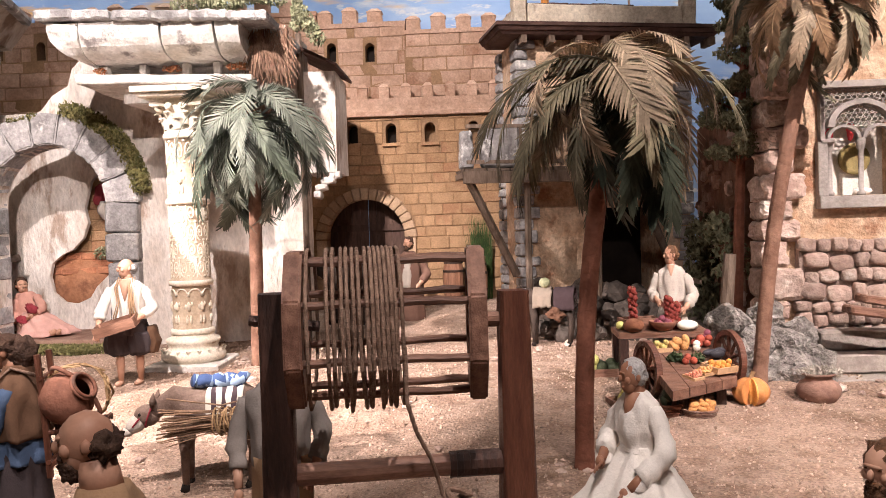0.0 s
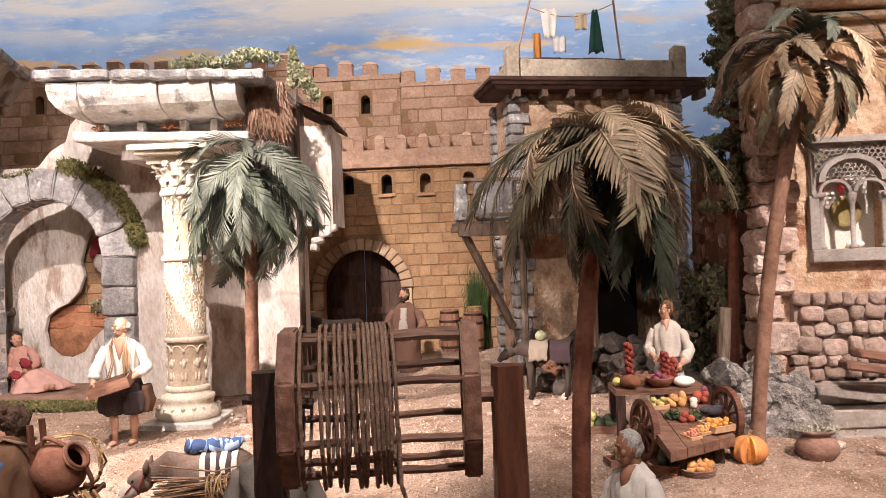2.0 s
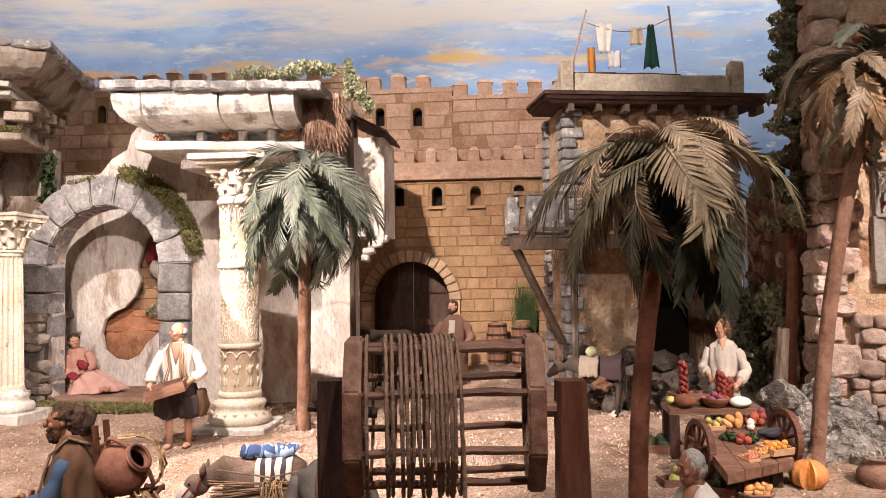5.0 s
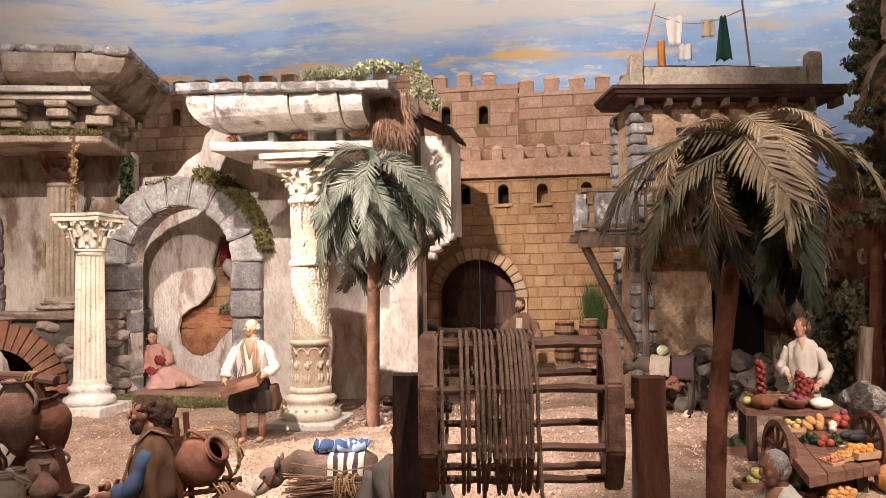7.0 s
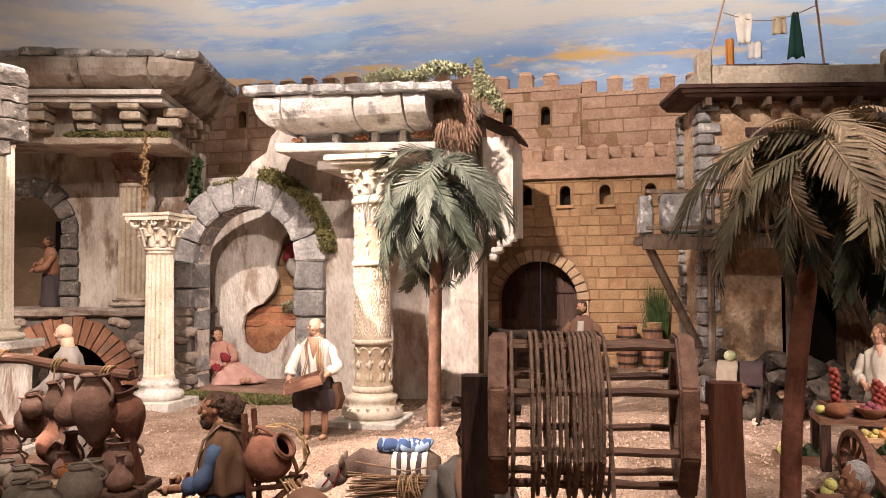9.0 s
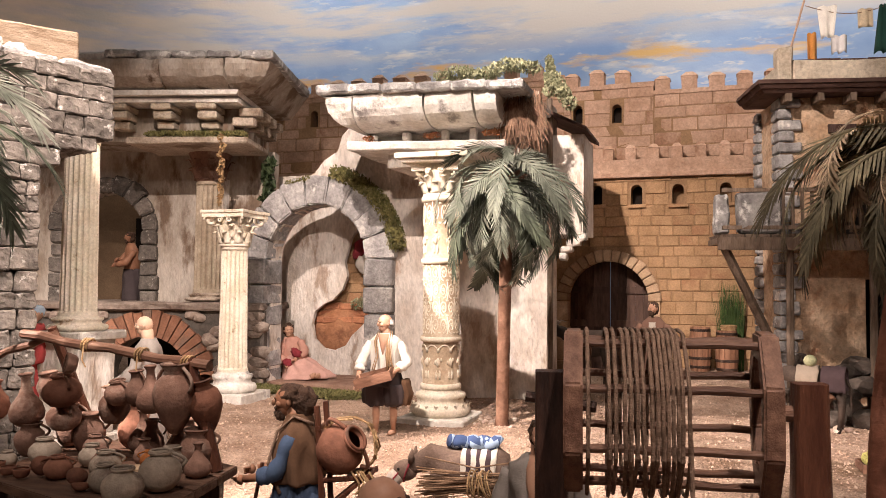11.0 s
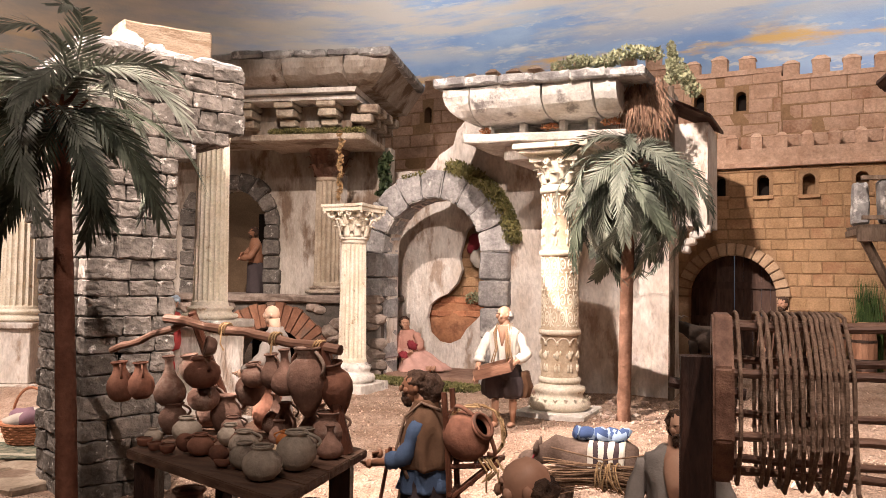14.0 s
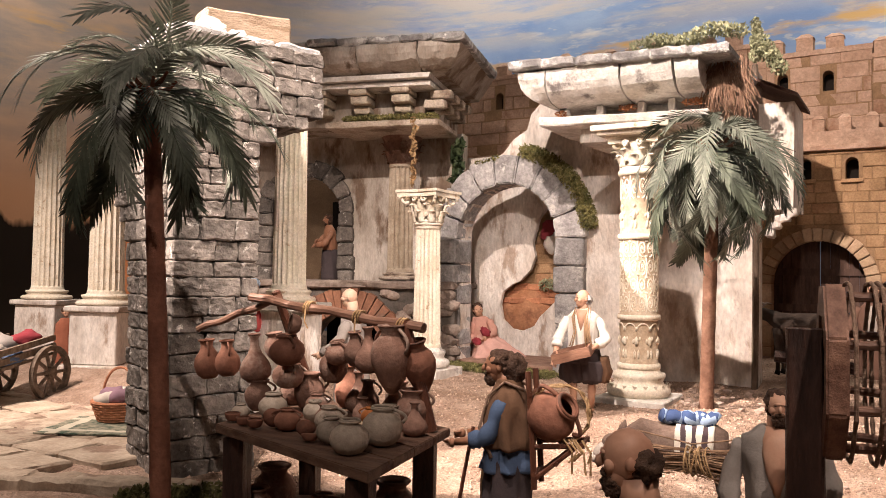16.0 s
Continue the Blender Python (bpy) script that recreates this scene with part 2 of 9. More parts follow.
def sky_paint():
    """A matt painted canvas: blue with ochre and white brushed clouds, brown dusk towards one end."""
    m = bpy.data.materials.new("painted_sky_canvas")
    m.use_nodes = True
    nt = m.node_tree
    n, l = nt.nodes, nt.links
    bsdf = n["Principled BSDF"]
    bsdf.inputs["Roughness"].default_value = 0.95
    bsdf.inputs["Specular IOR Level"].default_value = 0.1
    co = n.new("ShaderNodeTexCoord")
    sep = n.new("ShaderNodeSeparateXYZ")
    l.new(co.outputs["Object"], sep.inputs[0])

    def noise_at(stretch, scale, detail=6, rough=0.6):
        mp = n.new("ShaderNodeMapping")
        mp.inputs["Scale"].default_value = stretch
        t = n.new("ShaderNodeTexNoise")
        t.inputs["Scale"].default_value, t.inputs["Detail"].default_value, t.inputs["Roughness"].default_value = scale, detail, rough
        l.new(co.outputs["Object"], mp.inputs[0])
        l.new(mp.outputs[0], t.inputs["Vector"])
        return t.outputs[0]

    def rng(src, lo, hi, to0=0.0, to1=1.0):
        r = n.new("ShaderNodeMapRange")
        for i, v in enumerate((lo, hi, to0, to1)):
            r.inputs[i + 1].default_value = v
        l.new(src, r.inputs[0])
        return r.outputs[0]

    def mul(a, b):
        x = n.new("ShaderNodeMath")
        x.operation = "MULTIPLY"
        l.new(a, x.inputs[0])
        l.new(b, x.inputs[1])
        return x.outputs[0]

    def mix(fac, c1, c2):
        x = n.new("ShaderNodeMix")
        x.data_type = "RGBA"
        l.new(fac, x.inputs[0])
        for sock, v in ((x.inputs[6], c1), (x.inputs[7], c2)):
            if isinstance(v, bpy.types.NodeSocket):
                l.new(v, sock)
            else:
                sock.default_value = (*v, 1)
        return x.outputs[2]

    z = sep.outputs[2]
    blue = mix(rng(noise_at((1, 1, 2), 1.6), 0.35, 0.7), (0.19, 0.29, 0.51), (0.31, 0.41, 0.58))
    whites = mul(rng(noise_at((1, 1, 4.5), 2.2), 0.57, 0.72), rng(z, 1.4, 2.05, 0.35, 1.0))
    col = mix(whites, blue, (0.56, 0.55, 0.54))
    small = mul(rng(noise_at((1, 1, 3.2), 7.5, 3), 0.60, 0.68), rng(z, 1.6, 2.0, 0.8, 0.3))
    col = mix(small, col, (0.66, 0.60, 0.50))
    ochre = mul(mul(rng(noise_at((0.8, 0.8, 4.5), 1.9, 7), 0.54, 0.68), rng(z, 1.72, 1.86)), rng(z, 2.15, 1.98))
    col = mix(ochre, col, (0.56, 0.37, 0.17))
    grey = mul(rng(noise_at((0.7, 0.7, 5), 1.7, 7), 0.40, 0.56), rng(z, 2.0, 2.16))
    col = mix(grey, col, (0.46, 0.43, 0.42))
    dusk = rng(sep.outputs[0], -2.9, -4.6)
    brown = mix(rng(noise_at((1, 1, 3), 2.4), 0.4, 0.65), (0.27, 0.225, 0.20), (0.42, 0.295, 0.215))
    brown = mix(rng(z, 1.55, 0.90), brown, (0.54, 0.29, 0.165))
    far = n.new("ShaderNodeMath")
    l.new(z, far.inputs[0])
    l.new(rng(noise_at((1, 1, 0.3), 3.1, 4), 0.3, 0.7, -0.14, 0.14), far.inputs[1])
    brown = mix(rng(far.outputs[0], 0.80, 0.74), brown, (0.022, 0.015, 0.011))
    col = mix(dusk, col, brown)
    col = mix(mul(ochre, rng(sep.outputs[0], -1.2, -2.6)), col, (0.55, 0.31, 0.10))
    l.new(col, bsdf.inputs["Base Color"])
    bp = n.new("ShaderNodeBump")
    bp.inputs["Strength"].default_value, bp.inputs["Distance"].default_value = 0.15, 0.01
    l.new(noise_at((1, 1, 1), 60, 3), bp.inputs["Height"])
    l.new(bp.outputs[0], bsdf.inputs["Normal"])
    return m


SKY = sky_paint()

# ---- mesh tools ----
R = random.Random(5)


def mesh_of(name, bm, materials, smooth=False):
    me = bpy.data.meshes.new(name)
    bm.normal_update()
    bm.to_mesh(me)
    bm.free()
    for m in materials if isinstance(materials, (list, tuple)) else (materials,):
        me.materials.append(m)
    if smooth:
        me.shade_smooth()
    return me


def part(name, bm, material, parent, label="", smooth=False):
    """One mesh under a thing or a part."""
    ob = new(name, mesh_of(name, bm, material, smooth))
    ob.parent = parent
    if label:
        ob["label"] = label
    return ob


def thing(name, label, category, m=None, group="", kind="", bm=None, material=None, smooth=False):
    """A top-level thing: an Empty, or a mesh where bm is given."""
    ob = new(name, mesh_of(name, bm, material, smooth) if bm else None)
    if m is not None:
        ob.matrix_basis = m
    return tagged(ob, label, category, group, kind)


def at(x=0, y=0, z=0, rx=0, ry=0, rz=0):
    return pose(x, y, z, rx, ry, rz)


def box(bm, lo, hi, m=None, jitter=0.0, mi=0, bevel=0.0):
    (x0, y0, z0), (x1, y1, z1) = lo, hi
    vs = []
    for x in (x0, x1):
        for y in (y0, y1):
            for z in (z0, z1):
                v = Vector((x + R.uniform(-jitter, jitter), y + R.uniform(-jitter, jitter), z + R.uniform(-jitter, jitter)))
                vs.append(bm.verts.new(m @ v if m else v))
    fs = []
    for q in ((0, 1, 3, 2), (4, 6, 7, 5), (0, 4, 5, 1), (2, 3, 7, 6), (0, 2, 6, 4), (1, 5, 7, 3)):
        f = bm.faces.new([vs[i] for i in q])
        f.material_index = mi
        fs.append(f)
    if bevel:
        bmesh.ops.bevel(bm, geom=list({e for f in fs for e in f.edges}), offset=bevel, segments=2, affect="EDGES", profile=0.6)
    return fs


def chamfer_block(w, d, h, b):
    """A block with chamfered front edges, front towards -y: 22 triangles."""
    bm = bmesh.new()
    x, z = w / 2, h / 2
    back = [bm.verts.new((sx * x, d, sz * z)) for sx, sz in ((-1, -1), (1, -1), (1, 1), (-1, 1))]
    mid = [bm.verts.new((sx * x, b, sz * z)) for sx, sz in ((-1, -1), (1, -1), (1, 1), (-1, 1))]
    front = [bm.verts.new((sx * (x - b), R.uniform(-0.15, 0.15) * b, sz * (z - b))) for sx, sz in ((-1, -1), (1, -1), (1, 1), (-1, 1))]
    for i in range(4):
        j = (i + 1) % 4
        bm.faces.new((back[i], back[j], mid[j], mid[i]))
        bm.faces.new((mid[i], mid[j], front[j], front[i]))
    bm.faces.new(front)
    bm.faces.new(back[::-1])
    return bm


def rough_block(w, d, h, b=0.006, seed=0, cuts=2, chip=0.0):
    """A quarry-faced block, centred, with an uneven surface."""
    bm = bmesh.new()
    bmesh.ops.create_cube(bm, size=1, matrix=Matrix.Diagonal((w, d, h, 1)))
    bmesh.ops.bevel(bm, geom=bm.edges[:], offset=b, segments=1, affect="EDGES")
    if cuts:
        bmesh.ops.subdivide_edges(bm, edges=[e for e in bm.edges if e.calc_length() > 3 * b], cuts=cuts, use_grid_fill=True)
    for v in bm.verts:
        q = v.co * (1.4 / max(0.02, min(w, h))) + Vector((seed * 3.1, seed * 1.7, 0))
        v.co += noise.noise_vector(q) * b * 0.9
        if chip:
            v.co += noise.noise_vector(q * 2.6) * b * chip
    return bm


def lathe(bm, profile, segs=24, m=None, flute=None, mi=0, cap=True):
    """Turns (radius, height) pairs about z. flute: (number, depth, z0, z1)."""
    rings = []
    for r, z in profile:
        ring = []
        for i in range(segs):
            a = 2 * math.pi * i / segs
            q = r
            if flute and flute[2] <= z <= flute[3]:
                q = r - flute[1] * abs(math.sin(a * flute[0] / 2)) ** 0.7
            v = Vector((q * math.cos(a), q * math.sin(a), z))
            ring.append(bm.verts.new(m @ v if m else v))
        rings.append(ring)
    for r0, r1 in zip(rings, rings[1:]):
        for i in range(segs):
            j = (i + 1) % segs
            bm.faces.new((r0[i], r0[j], r1[j], r1[i])).material_index = mi
    if cap:
        for ring, flip in ((rings[0], True), (rings[-1], False)):
            bm.faces.new(ring[::-1] if flip else ring).material_index = mi


def tube(bm, pts, radius, segs=8, mi=0, close=False):
    """A round bar through points; radius is a number or one for each point."""
    pts = [Vector(p) for p in pts]
    rs = radius if isinstance(radius, (list, tuple)) else [radius] * len(pts)
    rings, up = [], None
    for i, p in enumerate(pts):
        d = (pts[min(i + 1, len(pts) - 1)] - pts[max(i - 1, 0)]).normalized()
        up = d.orthogonal().normalized() if up is None else (up - d * up.dot(d)).normalized()
        side = d.cross(up)
        rings.append([bm.verts.new(p + (up * math.cos(a) + side * math.sin(a)) * rs[i]) for a in (2 * math.pi * k / segs for k in range(segs))])
    for r0, r1 in zip(rings, rings[1:]):
        for i in range(segs):
            j = (i + 1) % segs
            bm.faces.new((r0[i], r0[j], r1[j], r1[i])).material_index = mi
    bm.faces.new(rings[0][::-1]).material_index = mi
    bm.faces.new(rings[-1]).material_index = mi


def arc(cx, cz, r, a0, a1, n=16):
    return [(cx + r * math.cos(radians(a0 + (a1 - a0) * i / n)), cz + r * math.sin(radians(a0 + (a1 - a0) * i / n))) for i in range(n + 1)]


def holed(bm, outline, holes, y0, y1, mi=0):
    """A wall in the x-z plane from y0 to y1 with openings through it."""
    for y in (y0, y1):
        edges, loops = [], []
        for loop in (outline, *holes):
            vs = [bm.verts.new((x, y, z)) for x, z in loop]
            edges += [bm.edges.new((vs[i], vs[(i + 1) % len(vs)])) for i in range(len(vs))]
            loops.append(vs)
        bmesh.ops.triangle_fill(bm, use_beauty=True, use_dissolve=False, edges=edges, normal=(0, -1 if y == y0 else 1, 0))
        if y == y0:
            first = loops
    for k, (a, b) in enumerate(zip(first, loops)):
        for i in range(len(a)):
            j = (i + 1) % len(a)
            bm.faces.new((a[i], a[j], b[j], b[i]))
    bmesh.ops.recalc_face_normals(bm, faces=bm.faces[:])
    for f in bm.faces:
        f.material_index = mi


def rock_mesh(r, seed, squash=(1, 1, 0.75), sub=2, amount=0.35):
    bm = bmesh.new()
    bmesh.ops.create_icosphere(bm, subdivisions=sub, radius=1)
    for v in bm.verts:
        q = v.co + Vector((seed * 5.3, seed * 2.1, seed))
        k = 1 + amount * noise.noise(q * 1.2) + amount * 0.5 * noise.noise(q * 3)
        v.co = Vector((v.co.x * squash[0], v.co.y * squash[1], v.co.z * squash[2])) * k * r
    return bm


def pieces(meshes, name, places, parent, cap=300, rest_label=""):
    """Objects of their own on shared meshes for the first places, the rest joined as stuff. places: (index of mesh, matrix)."""
    for k, m in places[:cap]:
        ob = new(name, meshes[k])
        ob.parent = parent
        ob.matrix_basis = m
    rest = places[cap:]
    if rest:
        verts, faces = [], []
        for k, m in rest:
            base = len(verts)
            verts += [tuple(m @ v.co) for v in meshes[k].vertices]
            faces += [[base + i for i in p.vertices] for p in meshes[k].polygons]
        me = bpy.data.meshes.new(name + "_rest")
        me.from_pydata(verts, [], faces)
        me.materials.append(meshes[rest[0][0]].materials[0])
        ob = new(name + "_infill", me)
        ob.parent = parent
        tagged(ob, kind="stuff")


# ---- the display room ----


def ground_z(x, y):
    """The sandy floor: level at the back, rising a little to the gate, falling towards the front and more so on one side."""
    def sm(a):
        a = min(1, max(0, a))
        return a * a * (3 - 2 * a)
    low = -0.045 - 0.075 * sm((0.25 - x) / 0.6)
    z = low * sm((2.75 - y) / 0.75)
    z += 0.065 * sm((y - 3.45) / 0.7) * sm((x + 1.3) / 0.5)
    z += 0.032 * sm((y - 3.98) / 0.2) * sm((x + 0.25) / 0.2)
    return z


def build_ground():
    nx, ny = 330, 260
    x0, x1, y0, y1 = -6.0, 4.0, -2.4, 5.4
    verts, faces = [], []
    for j in range(ny + 1):
        for i in range(nx + 1):
            x, y = x0 + (x1 - x0) * i / nx, y0 + (y1 - y0) * j / ny
            b = 0.010 * noise.noise((x * 4, y * 4, 0)) + 0.006 * noise.noise((x * 15, y * 15, 3)) if y > 1 else 0
            verts.append((x, y, ground_z(x, y) + b))
    for j in range(ny):
        for i in range(nx):
            a = j * (nx + 1) + i
            faces.append((a, a + 1, a + nx + 2, a + nx + 1))
    me = bpy.data.meshes.new("ground")
    me.from_pydata(verts, [], faces)
    me.materials.append(SAND)
    me.shade_smooth()
    return tagged(new("ground", me), "pale sandy floor with grit and small stones", "ground", kind="structure")


build_ground()


def build_room():
    bm = bmesh.new()
    pts = [(4.0, 5.3), (1.0, 5.3), (-2.4, 5.3)] + [(-2.4 + 2.6 * math.cos(radians(a)), 2.7 + 2.6 * math.sin(radians(a))) for a in range(96, 181, 6)] + [(-5.0, -2.3)]
    prev = None
    for x, y in pts:
        cur = (bm.verts.new((x, y, -0.2)), bm.verts.new((x, y, 3.0)))
        if prev:
            bm.faces.new((prev[0], cur[0], cur[1], prev[1]))
        prev = cur
    ob = new("backdrop", mesh_of("backdrop", bm, SKY, True))
    tagged(ob, "painted canvas of blue sky with ochre clouds", "backdrop", kind="structure")
    wallm = mat("dark_gallery_paint", (0.10, 0.09, 0.085), (0.13, 0.115, 0.11), 3, 0.9, 0.1, 60, 0.0)
    for name, lo, hi in (("wall_front", (-5.1, -2.5, -0.2), (4.1, -2.4, 3.0)), ("wall_side", (4.0, -2.4, -0.2), (4.1, 5.4, 3.0)), ("ceiling", (-5.1, -2.5, 3.0), (4.1, 5.4, 3.1))):
        bm = bmesh.new()
        box(bm, lo, hi)
        tagged(new(name, mesh_of(name, bm, wallm)), "plain dark gallery " + name.split("_")[0], name.split("_")[0], kind="structure")


build_room()

# ---- the castle ----


def span_minus(x0, x1, cuts):
    spans = [(x0, x1)]
    for a, b in cuts:
        spans = [s for u, v in spans for s in ((u, min(v, a)), (max(u, b), v)) if s[1] - s[0] > 0.012]
    return spans


class Opening:
    """An opening with a round head: centre line x, half width r, springing z, foot z."""
    def __init__(self, x, r, spring, foot):
        self.x, self.r, self.spring, self.foot = x, r, spring, foot

    def loop(self, grow=0.0):
        return [(self.x + self.r + grow, self.foot)] + arc(self.x, self.spring, self.r + grow, 0, 180, 14) + [(self.x - self.r - grow, self.foot)]

    def cut(self, z0, z1, grow=0.0):
        r = self.r + grow
        if z1 <= self.foot or z0 >= self.spring + r:
            return None
        h = max(0.0, z0 - self.spring)
        w = math.sqrt(max(0, r * r - h * h))
        return (self.x - w, self.x + w)


def masonry(wall, x0, x1, z0, z1, yf, course, length, material, openings, name="stone_block", proud=0.003, cap=300, gap=0.0025, top=None, grows=None):
    """Coursed blocks on the front of a wall, each with its own edges; the shapes come from a small set."""
    shapes, index, places, row, z = [], {}, [], 0, z0
    while z < z1 - 0.01:
        h = min(course * R.uniform(0.85, 1.15), z1 - z)
        x = x0 - (length * 0.5 if row % 2 else 0) * R.uniform(0.6, 1)
        while x < x1:
            w = length * R.uniform(0.65, 1.25)
            cuts = [c for c in (o.cut(z, z + h, (grows or {}).get(o, 0.012)) for o in openings) if c]
            for a, b in span_minus(max(x, x0), min(x + w, x1), cuts):
                if top and z + h > min(top(a), top(b)):
                    continue
                kw, kh = max(1, round((b - a - gap) / 0.012)), max(1, round((h - gap) / 0.006))
                if (kw, kh) not in index:
                    index[(kw, kh)] = len(shapes)
                    shapes.append(mesh_of(name, chamfer_block(kw * 0.012, 0.02, kh * 0.006, 0.0035), material))
                places.append((index[(kw, kh)], at((a + b) / 2, yf - proud + R.uniform(-0.003, 0.003), z + h / 2, 0, R.uniform(-1.3, 1.3), R.uniform(-1.6, 1.6))))
            x += w
        z += h
        row += 1
    mid = [p for p in places if -0.75 < p[1].translation.x < 0.35]
    far = [p for p in places if not -0.75 < p[1].translation.x < 0.35]
    pieces(shapes, name, mid + far, wall, cap)


def merlon(bm, x, y, z, w, h, d):
    """A crenellation with a small pitched cap."""
    box(bm, (x - w / 2, y, z), (x + w / 2, y + d, z + h * 0.72), jitter=0.002)
    a = [bm.verts.new(v) for v in ((x - w * 0.56, y - 0.004, z + h * 0.72), (x + w * 0.56, y - 0.004, z + h * 0.72), (x + w * 0.56, y + d, z + h * 0.72), (x - w * 0.56, y + d, z + h * 0.72))]
    b = [bm.verts.new((x + s * w * 0.22, y + d * 0.4, z + h)) for s in (-1, 1)]
    for f in ((a[0], a[1], b[1], b[0]), (a[2], a[3], b[0], b[1]), (a[1], a[2], b[1]), (a[3], a[0], b[0]), (a[3], a[2], a[1], a[0])):
        bm.faces.new(f)


def build_castle():
    castle = thing("castle", "sandstone castle wall with arched gate, slit windows and battlements", "castle")
    gate = Opening(-0.46, 0.203, 0.412, 0.0)
    wins = [Opening(x, 0.027, z, z - 0.075) for x, z in ((-0.514, 0.968), (-0.318, 0.966), (-0.12, 0.964), (0.101, 0.964))]
    bm = bmesh.new()
    holed(bm, [(-3.0, -0.05), (0.6, -0.05), (0.6, 1.03), (-3.0, 1.03)], [gate.loop()[::-1]] + [w.loop()[::-1] for w in wins], 4.30, 4.42)
    low = part("wall", bm, JOINT, castle, "sandstone curtain wall")
    masonry(low, -0.95, 0.55, 0.02, 1.02, 4.30, 0.056, 0.100, CASTLE, [gate] + wins, grows={gate: 0.052}, proud=0.0055, gap=0.003)
    # ring of the gate
    for i in range(17):
        a0, a1 = 180 * i / 17, 180 * (i + 1) / 17
        bm = bmesh.new()
        q = arc(0, 0, 0.198, a0 + 0.5, a1 - 0.5, 3) + arc(0, 0, 0.258 + R.uniform(-0.004, 0.003), a1 - 0.5, a0 + 0.5, 3)
        holed(bm, q, [], -0.026 - R.uniform(0, 0.006), 0.05)
        bmesh.ops.bevel(bm, geom=[e for e in bm.edges if len(e.link_faces) == 2 and e.calc_face_angle(0) > 0.9], offset=0.004, segments=1, affect="EDGES")
        ob = part("voussoir", bm, RINGST, castle)
        ob.matrix_basis = at(-0.46, 4.30, 0.412)
    for sx in (-1, 1):
        for k in range(4):
            bm = bmesh.new()
            box(bm, (-0.027, -0.022, 0.002), (0.027, 0.05, 0.098), jitter=0.002)
            part("jamb_stone", bm, RINGST, castle).matrix_basis = at(-0.46 + sx * 0.226, 4.30, 0.012 + k * 0.1)
    for sx in (-1, 1):
        bm = bmesh.new()
        leaf = part("gate_leaf", bm, GATEW, castle, "dark brown plank gate leaf")
        for k in range(5):
            bm = bmesh.new()
            box(bm, (-0.0195, 0, 0), (0.0195, 0.02, 0.64), jitter=0.001)
            part("plank", bm, GATEW, leaf).matrix_basis = at(-0.46 + sx * (0.022 + 0.041 * k), 4.395, 0.0)
        for z in (0.10, 0.28, 0.45):
            bm = bmesh.new()
            box(bm, (-0.10, 0, 0), (0.10, 0.010, 0.034))
            part("rail", bm, GATEW, leaf).matrix_basis = at(-0.46 + sx * 0.104, 4.384, z)
    for w in wins:
        bm = bmesh.new()
        box(bm, (-0.045, -0.02, -0.014), (0.045, 0.03, 0.002), jitter=0.002)
        win = part("window_sill", bm, CASTLE, castle)
        win.matrix_basis = at(w.x, 4.30, w.foot)
        # black sheet paints the shade inside the slit
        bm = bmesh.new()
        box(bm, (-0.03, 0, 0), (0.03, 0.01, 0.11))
        part("window_pane", bm, INKY, castle, "black sheet for the unlit slit depth").matrix_basis = at(w.x, 4.395, w.foot - 0.003)
    # string course, terrace and its battlements
    bm = bmesh.new()
    box(bm, (-3.0, 4.268, 1.026), (0.6, 4.42, 1.05), bevel=0.005)
    part("string_course", bm, CASTLE_UP, castle)
    bm = bmesh.new()
    box(bm, (-3.0, 4.285, 1.05), (0.6, 4.335, 1.118))
    part("parapet", bm, CASTLE_UP, castle)
    for k in range(30):
        x = 0.32 - 0.111 * k
        if x > -0.95:
            bm = bmesh.new()
            merlon(bm, 0, 0, 0, 0.05, 0.078, 0.05)
            part("merlon", bm, CASTLE_UP, castle).matrix_basis = at(x, 4.285, 1.117)
    # upper walls with their own heights
    ups = [(-0.237, 0.62, 1.475, [], 4.39), (-0.70, -0.239, 1.525, [(-0.425, 1.385), (-0.626, 1.392)], 4.405), (-3.0, -0.702, 1.60, [(-2.41, 1.47), (-2.18, 1.465), (-1.55, 1.45)], 4.42)]
    for x0, x1, top, ws, y in ups:
        os_ = [Opening(x, 0.024, z + 0.018, z - 0.055) for x, z in ws]
        bm = bmesh.new()
        holed(bm, [(x0, 0.9), (x1, 0.9), (x1, top), (x0, top)], [o.loop()[::-1] for o in os_], y, y + 0.12)
        up = part("upper_wall", bm, JOINT, castle, "pale upper sandstone wall")
        masonry(up, x0, x1, 1.06 if x0 > -1 else 0.95, top, y, 0.066, 0.17, CASTLE_UP, os_, cap=120)
        for o in os_:
            # black sheet paints the shade inside the slit
            bm = bmesh.new()
            box(bm, (-0.03, 0, 0), (0.03, 0.01, 0.12))
            part("window_pane", bm, INKY, castle, "black sheet for the unlit slit depth").matrix_basis = at(o.x, y + 0.08, o.foot - 0.003)
        bm = bmesh.new()
        box(bm, (x0 - 0.004, y - 0.012, top - 0.018), (x1 + 0.004, y + 0.128, top + 0.006), jitter=0.002)
        part("coping", bm, CASTLE_UP, castle)
        n = int((x1 - x0) / 0.131)
        for k in range(n):
            bm = bmesh.new()
            merlon(bm, 0, 0, 0, 0.075 if k % 3 else 0.07, 0.085 + 0.012 * (k % 4 == 1), 0.07)
            part("merlon", bm, CASTLE_UP, castle).matrix_basis = at(x0 + 0.04 + 0.131 * k, y + 0.01, top + 0.004)


# ---- ruined arch wall ----


